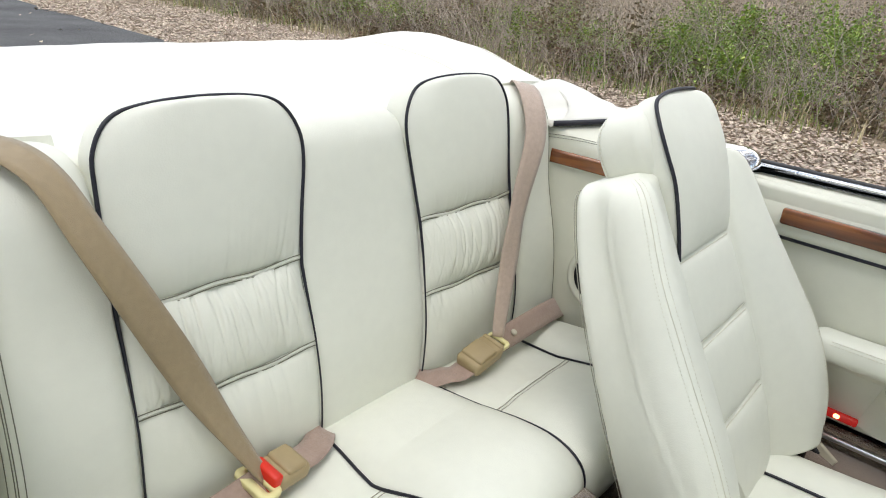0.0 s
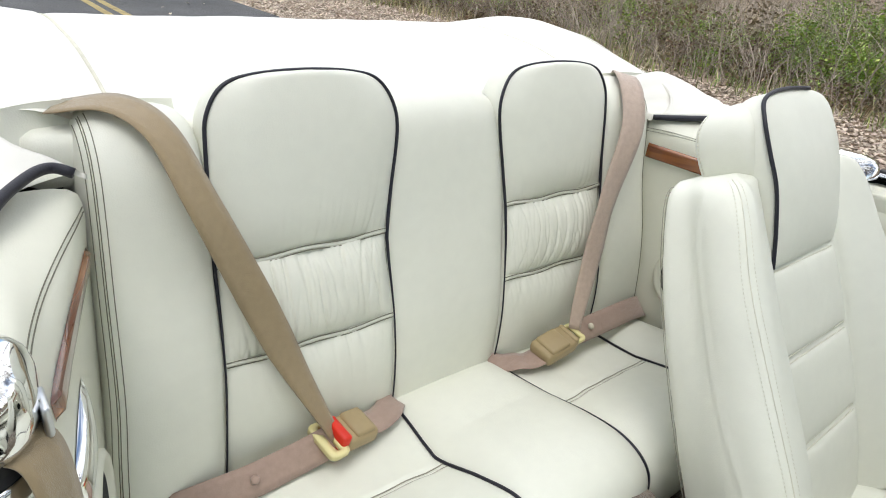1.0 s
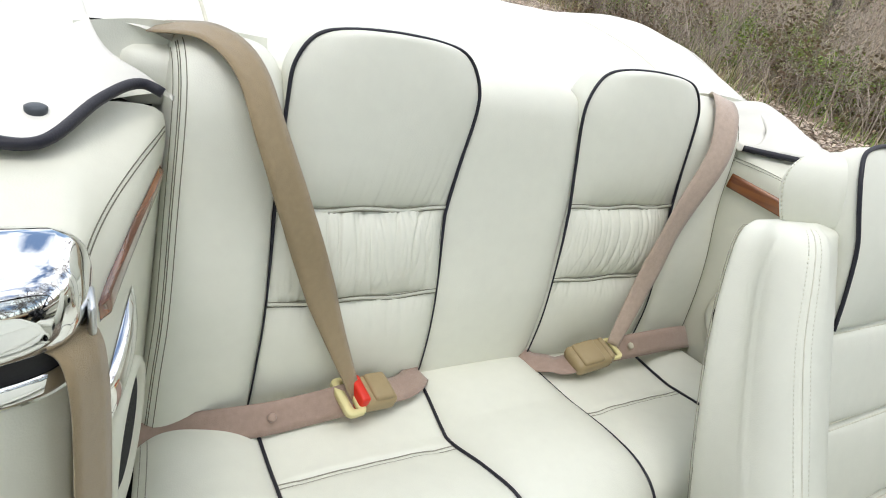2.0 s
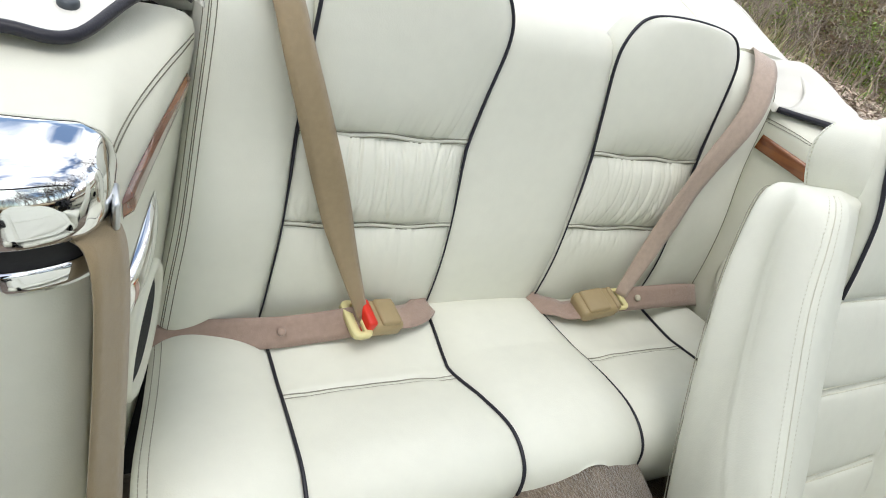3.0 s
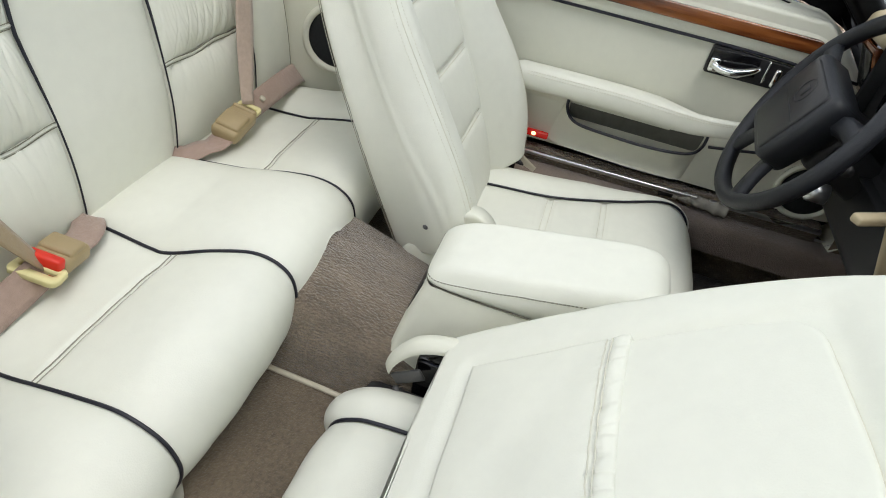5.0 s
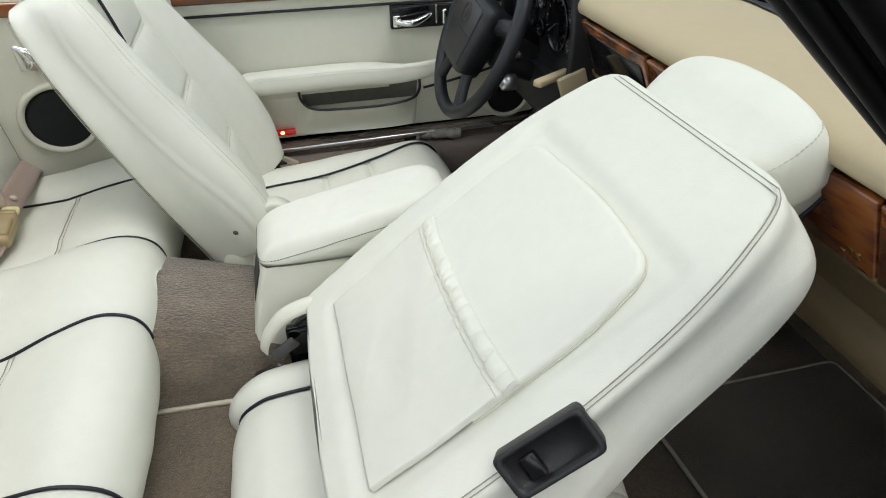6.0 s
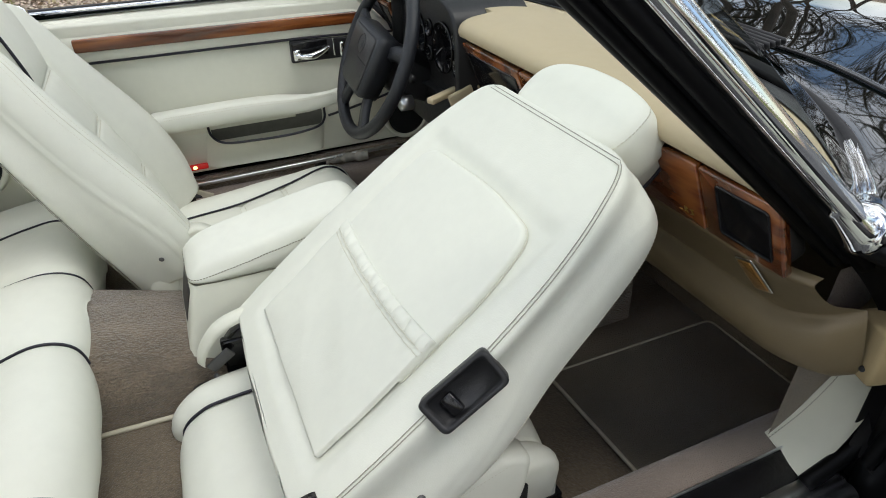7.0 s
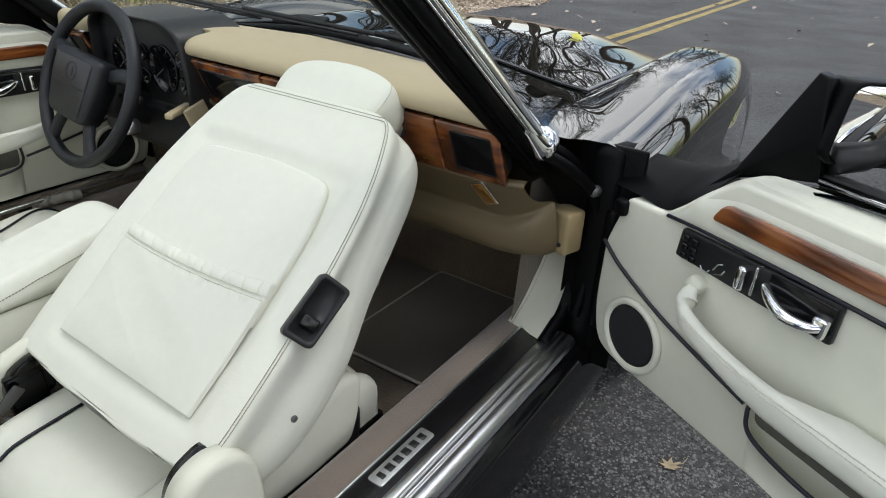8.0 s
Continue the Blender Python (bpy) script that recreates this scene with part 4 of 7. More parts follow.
def ring(v):
    """Half of the backrest's outline at a height, from the back's middle round to the front's middle."""
    hr, hs, ww, hi, wi = rear_half(v), side_half(v) - hip * (1 - ease(0.28, 0.5, v)), wing_w(v), ins_half(v), ins_w(v)
    r = min(0.02, hr * 0.3)
    return Curve([(0, 0, v), (hr * 0.6, 0, v), (hr - r, 0.001, v), (hr - 0.002, r * 0.5, v), (hs - 0.012, ww * 0.34, v), (hs, ww * 0.62, v), (hs - 0.008, ww * 0.9, v), (hs - 0.032, ww, v),
                  (hi + (hs - hi) * 0.45, ww - 0.008, v), (hi + 0.012, wi + 0.01, v), (hi, wi - 0.004, v), (hi - 0.012, wi, v), (0, wi + 0.003, v)], 110)


def back_fn(u, z):
    """u from 0 to 1 once round; z up the back."""
    c = ring(z)
    k = 2 * u if u <= 0.5 else 2 * (1 - u)
    p = c(k)
    return Vector((p.x if u <= 0.5 else -p.x, p.y, p.z))


def seam_dips(z):
    return sum(0.008 * math.exp(-((z - h) / 0.005) ** 2) + 0.004 * math.exp(-((z - h) / 0.02) ** 2) for h in SEAMS)


def front_seat(side, m, label):
    global hip
    hip = 0.022 if side > 0 else 0.0
    seat = thing("driver_seat" if side < 0 else "passenger_seat", label, "car seat", "front seats")
    # backrest body
    NU, NV = 240, 120
    z_low = 0.062 if side < 0 else 0.0
    bm = bmn()

    crease = smooth((0.05, 0.14, 0.205, 0.324, 0.42, 0.515, 0.58), (0.118, 0.121, 0.112, 0.082, 0.066, 0.06, 0.073))

    def fn(u, v):
        z0 = z_low * ease(0.0, 0.25, math.sin(2 * math.pi * u))
        z = z0 + (SEAT_H - z0) * v
        p = back_fn(u, z)
        if abs(p.x) < ins_half(z) and p.y > ins_w(z) * 0.6:
            p.y -= seam_dips(z) * min(1, (ins_half(z) - abs(p.x)) / 0.012)
        elif p.y < 0.004:
            # shallow dish in the back's rear face that holds the pocket and its pad
            p.y += 0.0085 * ease(0.0, 0.03, 0.2 - abs(p.x)) * ease(0.0, 0.035, 0.488 - z) * ease(0.0, 0.03, z - 0.03)
            p.z -= 0.01 * (1 - v) ** 6 * max(0, 1 - (p.x / 0.2) ** 2)
        elif abs(p.x) > ins_half(z) + 0.03 and p.y < wing_w(z) * 0.9:
            # padded panels meet in a groove along the side
            d = p.y - crease(z)
            w = ease(0.05, 0.14, z) * ease(0.0, 0.03, 0.585 - z)
            p.x += math.copysign((1.0 if side < 0 else 0.3) * w * (0.0015 * math.exp(-((abs(d) - 0.028) / 0.02) ** 2) - 0.0035 * math.exp(-(d / 0.005) ** 2)), p.x)
        return p
    g = grid(bm, lambda u, v: fn(1 - u, v), NU, NV, close_u=True)
    bm.faces.new(g[0][::-1])
    bm.faces.new(g[-1])
    back = part("backrest", bm, CREAM, seat, m=m)
    # one long panel runs from the upper seam over the headrest's face
    hp_r = Curve([(0.112, 0.1, 0.448), (0.111, 0.11, 0.50), (0.111, 0.118, 0.56), (0.116, 0.118, 0.61), (0.111, 0.114, 0.654), (0.092, 0.108, 0.681), (0.05, 0.104, 0.692), (0, 0.103, 0.695)])
    hp_l = Curve([(-p.x * 1.13, p.y - 0.006 * min(1, (0.695 - p.z) / 0.06), p.z) for p in hp_r.pts])
    bm = bmn()
    sheet(bm, hp_l, hp_r, lambda u, v: 0.013 * (1 - abs(2 * u - 1) ** 4) * (1 - (1 - v) ** 10) * (1 - ease(0.45, 0.9, v)), 40, 50, True, (0, -0.03, 0))
    head_panel = part("head_panel", bm, CREAM, seat, m=m)
    bm = bmn()
    tube(bm, [p + Vector((0, 0.003, 0.001)) for p in hp_r.pts + hp_l.pts[-2:int(len(hp_l.pts) * 0.84):-1]], 0.003, 8)
    part("piping", bm, PIPING, head_panel, "navy blue piping", m=m)
    for h in SEAMS:
        for dz in (-0.005, 0.005):
            bm = bmn()
            hi = ins_half(h) - 0.006
            tube(bm, [(-hi + 2 * hi * i / 20, ins_w(h) - 0.0045, h + dz) for i in range(21)], 0.001, 5)
            part("seam_thread", bm, PALE_THREAD, back, m=m)
    # stitched seams: round the back's rim, down the wings' fronts, and the crease of the side
    def along(y_of, lo, hi):
        """Points on the side where the section reaches a given depth."""
        out = []
        for i in range(61):
            z = lo + (hi - lo) * i / 60
            c, y = ring(z), y_of(z)
            prev = c(0.12)
            hit_p = prev
            for j in range(1, 160):
                p = c(0.12 + 0.5 * j / 160)
                if p.y >= y:
                    f = (y - prev.y) / max(1e-6, p.y - prev.y)
                    hit_p = prev.lerp(p, max(0, min(1, f)))
                    break
                prev = p
            out.append(hit_p)
        return out
    side_pts = along(crease, 0.13 if side < 0 else 0.06, 0.575)
    for sgn in (-1, 1):
        zs = [0.03 + (0.584 - 0.03) * i / 80 for i in range(81)]
        for d in (0.006, 0.0115) if side < 0 or sgn > 0 else ():
            bm = bmn()
            pts = [(sgn * (rear_half(z) - d), -0.0001, min(z, 0.5895 - d)) for z in zs]
            if sgn > 0:
                pts += [(0.145 - d - 0.29 * i / 20, -0.0001, 0.5895 - d) for i in range(21)]
            tube(bm, pts, 0.0007, 4)
            part("rim_stitching", bm, THREAD, back, m=m)
        bm = bmn()
        for at in (0.585, 0.615):
            stitches(bm, [(sgn * (ring(z)(at).x + 0.0003), ring(z)(at).y + 0.0002, z) for z in zs], 0.0055, 0.5, 0.0005)
        tube(bm, [(sgn * ring(z)(0.6).x, ring(z)(0.6).y + 0.0002, z) for z in zs], 0.0008, 5)
        part("wing_stitching", bm, PALE_THREAD, back, m=m)
        bm = bmn()
        tube(bm, [(sgn * (p.x - 0.0018), p.y, p.z) for p in side_pts], 0.0014, 5)
        part("side_crease", bm, SEAM if side < 0 else CREAM_TRIM, back, m=m)
    # headrest
    bm = bmn()
    hx = smooth((0.0, 0.02, 0.05, 0.078, 0.094, 0.1), (0.118, 0.126, 0.13, 0.122, 0.102, 0.075))

    def head_fn(u, v):
        h = 0.1 * v
        a = 2 * math.pi * u
        ca, sa = math.cos(a), math.sin(a)
        sx, sy = math.copysign(abs(ca) ** 0.5, ca), math.copysign(abs(sa) ** 0.5, sa)
        dep = 0.056 - 0.03 * max(0, v - 0.5) ** 2 * 2.4
        return Vector((hx(h) * sx, 0.058 + 0.002 * v + dep * sy, 0.583 + h + 0.004 * (1 - sx * sx)))
    g = grid(bm, head_fn, 72, 26, close_u=True)
    k0, k1 = g[0], g[-1]
    bm.faces.new(k0[::-1])
    mid = bm.verts.new((0, 0.062, 0.687))
    ringm = [bm.verts.new(v.co.lerp(mid.co, 0.4) + Vector((0, 0, 0.002))) for v in k1]
    for i in range(72):
        bm.faces.new((k1[i], k1[(i + 1) % 72], ringm[(i + 1) % 72], ringm[i]))
        bm.faces.new((ringm[i], ringm[(i + 1) % 72], mid))
    head = part("headrest", bm, CREAM, seat, m=m)
    for sgn in (0.0, 0.5):
        bm = bmn()
        stitches(bm, [head_fn(sgn + (0.06 if sgn else -0.06), 0.04 + 0.9 * i / 20) + Vector((0.0008 if not sgn else -0.0008, 0, 0)) for i in range(21)], 0.006, 0.6, 0.0008)
        part("head_stitching", bm, PALE_THREAD, head, m=m)
    # map pocket panel on the back: a raised upper pad and a gathered pocket
    rm = axes((0, 0, 0), (-1, 0, 0), (0, 0, 1), (0, -1, 0))
    upo = round_outline([(-0.17, 0.2), (0.172, 0.2), (0.17, 0.36), (0.15, 0.448), (0.03, 0.46), (-0.155, 0.446), (-0.17, 0.37)], [0.006, 0.006, 0.04, 0.03, 0.06, 0.03, 0.04], 8)
    bm = bmn()
    slab(bm, [(-x, y) for x, y in upo], 0.012, 0.007, rm @ Matrix.Translation((0, 0, -0.0085)), 5)
    pad = part("pocket_pad", bm, CREAM, back, m=m)
    bm = bmn()
    tube(bm, [(x * 1.003, 0.0068, y) for x, y in upo[9:]], 0.001, 5)
    part("pad_seam", bm, PALE_THREAD, pad, m=m)
    lo_a = Curve([(-0.168, 0.003, 0.055), (-0.172, 0.002, 0.15), (-0.173, -0.0025, 0.262)])
    lo_b = Curve([(0.166, 0.003, 0.057), (0.17, 0.002, 0.15), (0.172, -0.0025, 0.27)])

    def hem_pucker(x, u, v):
        w = min(1, max(0, (v - 0.78) / 0.14))
        w = w * w * (3 - 2 * w) * (0.35 + 0.65 * u)
        n1 = noise.noise((x * 42 + v * 2.5, v * 1.2, 4))
        return w * (0.0026 * noise.noise((x * 75, v * 5, 9)) - 0.0042 * math.exp(-(n1 / 0.1) ** 2) + 0.001)

    def pocket(u, v):
        x = u * 0.35
        ge = math.exp(-(1 - v) * 16)
        return 0.004 + 0.004 * (1 - abs(2 * u - 1) ** 4) * (1 - abs(2 * v - 1) ** 6) + hem_pucker(x, u, v) + 0.002 * math.exp(-((v - 0.945) / 0.04) ** 2) + 0.0022 * noise.noise((x * 9, v * 3, 4)) + 0.0008 * ridge(x * 7 + v * 3, v * 1.5, 6) - 0.003 * math.exp(-((v - 0.883) / 0.012) ** 2)
    bm = bmn()
    pf, _ = sheet(bm, lo_a, lo_b, pocket, 170, 70, skirt=(0, 0.008, 0), bend=lambda q, u, v: q - Vector((0, 0, 0.04 * u * (1 - u) * v * v)))
    part("map_pocket", bm, CREAM, back, "gathered leather map pocket", m=m)
    bm = bmn()
    for v in (0.865, 0.9):
        tube(bm, [pf(i / 40, v) + Vector((0, -0.0006, 0)) for i in range(41)], 0.0008, 5)
    part("pocket_thread", bm, PALE_THREAD, back, m=m)
    # the release handle in its black recess, on the outer shoulder
    if side > 0:
        hm = m @ axes((0.254, 0.006, 0.266), (0.66, 0.75, 0), (0, 0, 1), (0.75, -0.66, 0)) @ Matrix.Diagonal((0.84, 0.8, 0.8, 1))
        bm = bmn()
        out = round_outline([(-0.033, -0.066), (0.026, -0.066), (0.033, 0.058), (-0.026, 0.062)], 0.012)
        inn = round_outline([(-0.025, -0.055), (0.019, -0.055), (0.025, 0.049), (-0.019, 0.052)], 0.01)
        k = len(out)
        rings = [[bm.verts.new((x, y, z)) for x, y in o] for o, z in ((out, -0.02), (out, 0.006), ([(a * 0.94, b * 0.96) for a, b in out], 0.011), (inn, 0.009), (inn, 0.0015))]
        for a, b in zip(rings, rings[1:]):
            for j in range(k):
                bm.faces.new((a[j], a[(j + 1) % k], b[(j + 1) % k], b[j]))
        bm.faces.new(rings[-1])
        rec = part("handle_recess", bm, BLACK, back, "black plastic recess of the tilt handle", m=hm)
        bm = bmn()
        rbox(bm, (0.03, 0.022, 0.012), (0, -0.026, 0.004), 0.003, 2, (12, 0, 0))
        part("tilt_lever", bm, GLOSS_BLACK, rec, m=hm)
    for sgn in (-1, 1):
        km = m @ axes((sgn * (0.2795 - hip), 0.088, 0.123), (0, 1, 0), (0, 0, 1), (sgn, 0, 0))
        bm = bmn()
        lathe(bm, [(0.0055, -0.006), (0.0055, 0.002), (0.004, 0.004), (0.0015, 0.0045)], 14, km)
        part("trim_screw", bm, ZINC, back)
    return seat, back


up_l = Vector((0, -0.434, 0.901))
LEFT_BACK = axes((-0.355, 0.485, 0.367), (1, 0, 0), (0, 0.901, 0.434), up_l)
driver, driver_back = front_seat(-1, LEFT_BACK, "upright cream leather front seat with navy piping")
up_r = Vector((0, 0.788, 0.616))
RIGHT_BACK = axes((0.376, 0.6205, 0.5035), (1, 0, 0), (0, 0.616, -0.788), up_r)
passenger, passenger_back = front_seat(1, RIGHT_BACK, "cream leather front seat with its backrest tipped forward")


def seat_base(seat, x0, sgn):
    """The cushion of a front seat, its bolsters, hinge covers and runner."""
    m = Matrix.Translation((x0, 0, 0))
    pipe = smooth((0.46, 0.57, 0.735, 0.83, 0.92, 0.98, 1.02), (0.088, 0.09, 0.107, 0.15, 0.2, 0.215, 0.215) if sgn < 0 else (0.125, 0.122, 0.128, 0.15, 0.165, 0.17, 0.17))
    rim = smooth((0.46, 0.57, 0.735, 0.83, 0.92, 0.98, 1.02), (0.215, 0.22, 0.232, 0.24, 0.245, 0.243, 0.236) if sgn < 0 else (0.2, 0.204, 0.208, 0.21, 0.213, 0.212, 0.206))

    def line(hw, s, lift):
        return Curve([(s * hw(y), y, z + lift * k) for y, z, k in ((0.497, 0.29, 0.2), (0.488, 0.33, 0.5), (0.496, 0.364, 0.8), (0.525, 0.388, 1), (0.56, 0.398, 1), (0.70, 0.406, 1), (0.84, 0.41, 1), (0.94, 0.413, 0.9), (0.985, 0.405, 0.7), (1.015, 0.378, 0.4), (1.022, 0.34, 0), (1.01, 0.29, 0))])
    a, b = line(pipe, -1, 0.0), line(pipe, 1, 0.0)

    def mid(u, v):
        d = sum(-0.007 * math.exp(-((v - k) / 0.014) ** 2) for k in (0.4, 0.57))
        return 0.012 * (1 - abs(2 * u - 1) ** 4) + d + 0.001 * noise.noise((u * 7, v * 9, 1))
    bm = bmn()
    mf, _ = sheet(bm, a, b, mid, 40, 80, skirt=(0, 0, -0.03))
    cu = part("cushion", bm, CREAM, seat, m=m)
    for k in (0.4, 0.57):
        for d in (-0.009, 0.009):
            bm = bmn()
            tube(bm, [mf(i / 30, k + d) + Vector((0, 0, 0.0004)) for i in range(31)], 0.0007, 5)
            part("cushion_thread", bm, PALE_THREAD, cu, m=m)
    for s in (-1, 1):
        e, c = line(rim, s, -0.045), line(pipe, s, 0.0)
        pad = lambda u, v: 0.034 * (1 - abs(2 * u - 1) ** 2.6) * (1 - abs(2 * v - 1) ** 7) * (1 if v < 0.5 else max(0.35, 1 - 1.4 * (v - 0.5)))
        bm = bmn()
        sheet(bm, *((c, e) if s > 0 else (e, c)), pad, 26, 70, skirt=(0, 0, -0.14))
        part("cushion_bolster", bm, CREAM, seat, m=m)
        if s < 0:
            bm = bmn()
            tube(bm, [c(0.02 + 0.9 * i / 60) + Vector((0, 0.001, 0.004)) for i in range(61)], 0.0028, 8)
            part("cushion_piping", bm, PIPING, seat, "navy blue piping", m=m)
        # hinge cover: a tall rounded shell when the back is tipped, a low one when upright
        bm = bmn()
        if sgn > 0 and s > 0:
            out = round_outline([(0.575, 0.40), (0.576, 0.52), (0.60, 0.55), (0.64, 0.558), (0.678, 0.54), (0.70, 0.505), (0.705, 0.42), (0.69, 0.33), (0.6, 0.33)], 0.03, 6)
            out = [(y, z - 0.012) for y, z in out]
            slab(bm, out, 0.036, 0.015, axes((0.612, 0, 0), (0, 1, 0), (0, 0, 1), (1, 0, 0)), 5)
        elif sgn > 0:
            # a thin curved lip over the open recliner
            lip = Curve([(0, 0.541, 0.425), (0, 0.545, 0.442), (0, 0.557, 0.464), (0, 0.58, 0.488), (0, 0.62, 0.503), (0, 0.68, 0.51)], 40)
            sheet(bm, Curve([q + Vector((0.138, 0, 0.002)) for q in lip.pts]), Curve([q + Vector((0.168, 0.003, -0.002)) for q in lip.pts]), lambda u, v: 0.007 * math.sin(math.pi * u), 10, 30, skirt=(0, 0.003, -0.004))
        elif s > 0:
            out = round_outline([(0.52, 0.40), (0.528, 0.47), (0.537, 0.532), (0.562, 0.556), (0.592, 0.562), (0.62, 0.542), (0.648, 0.48), (0.64, 0.40)], 0.022, 6)
            slab(bm, out, 0.03, 0.008, m @ axes((s * 0.243, 0, 0), (0, 1, 0), (0, 0, 1), (s, 0, 0)), 4)
            lathe(bm, [(0.046, -0.02), (0.046, 0.006), (0.043, 0.013), (0.036, 0.017), (0.01, 0.019)], 36, m @ axes((s * 0.252, 0.517, 0.43), (0, 1, 0), (0, 0, 1), (s, 0, 0)))
        if bm.faces:
            bmesh.ops.recalc_face_normals(bm, faces=bm.faces)
            part("hinge_cover", bm, CREAM_TRIM, seat)
        bm = bmn()
        rbox(bm, (0.035, 0.58, 0.03), (x0 + s * 0.2, 0.76, 0.245), 0.004)
        rbox(bm, (0.02, 0.55, 0.05), (x0 + s * 0.2, 0.76, 0.275), 0.003)
        if s * sgn > 0:
            # the open channel of the outer rail stands proud of the trim
            for dx in (-0.014, 0.014):
                rbox(bm, (0.005, 0.46, 0.075), (x0 + s * 0.2 + dx, 0.79, 0.272), 0.002)
        rbox(bm, (0.03, 0.05, 0.1), (x0 + s * 0.2, 0.56, 0.32), 0.006)
        part("runner", bm, GLOSS_BLACK, seat)
        # dark recliner hinge between cushion and backrest
        bm = bmn()
        rbox(bm, (0.02, 0.06, 0.1), (x0 + s * 0.225, 0.565 if sgn < 0 else 0.61, 0.40), 0.006)
        if sgn < 0:
            lathe(bm, [(0.018, -0.01), (0.018, 0.01), (0.008, 0.014)], 16, axes((x0 + s * 0.225, 0.57, 0.425), (0, 1, 0), (0, 0, 1), (1, 0, 0)))
        if sgn > 0:
            out = round_outline([(0.575, 0.38), (0.58, 0.43), (0.6, 0.46), (0.64, 0.475), (0.66, 0.39)] if s < 0 else [(0.586, 0.40), (0.587, 0.485), (0.608, 0.52), (0.66, 0.535), (0.68, 0.40)], 0.02, 4)
            slab(bm, out, 0.02, 0.005, axes((x0 + s * 0.23 - 0.01, 0, 0), (0, 1, 0), (0, 0, 1), (1, 0, 0)), 2)
        part("hinge", bm, GLOSS_BLACK, seat, "black steel recliner hinge")
    if sgn > 0:
        # padded valance along the seat's outer side
        bm = bmn()
        out = round_outline([(0.66, 0.32), (0.66, 0.385), (0.70, 0.396), (0.757, 0.417), (0.835, 0.447), (0.919, 0.463), (0.962, 0.445), (0.955, 0.375), (0.93, 0.315), (0.842, 0.31)], [0.02, 0.02, 0.02, 0.02, 0.03, 0.025, 0.02, 0.03, 0.02, 0.02], 6)
        slab(bm, out, 0.038, 0.014, axes((0.556, 0, 0), (0, 1, 0), (0, 0, 1), (1, 0, 0)), 5)
        bmesh.ops.recalc_face_normals(bm, faces=bm.faces)
        val = part("side_valance", bm, CREAM, seat)
        bm = bmn()
        stitches(bm, [(0.5935, 0.70 + 0.22 * i / 20, 0.375 + 0.07 * i / 20) for i in range(21)], 0.006, 0.6, 0.0008)
        part("valance_stitching", bm, PALE_THREAD, val)
        # steel link and spring of the open recliner
        bm = bmn()
        rbox(bm, (0.006, 0.05, 0.022), (0.165, 0.575, 0.425), 0.003, 2, (35, 0, 0))
        tube(bm, [(0.172, 0.56, 0.40), (0.17, 0.575, 0.372), (0.168, 0.57, 0.345), (0.174, 0.585, 0.33)], 0.005, 8)
        part("recliner_link", bm, ZINC, seat, "bare steel recliner link")
    bm = bmn()
    rbox(bm, (0.44, 0.46, 0.1), (x0, 0.74, 0.33), 0.02)
    part("seat_pan", bm, RUBBER, seat)


seat_base(driver, -0.358, -1)
seat_base(passenger, 0.365, 1)
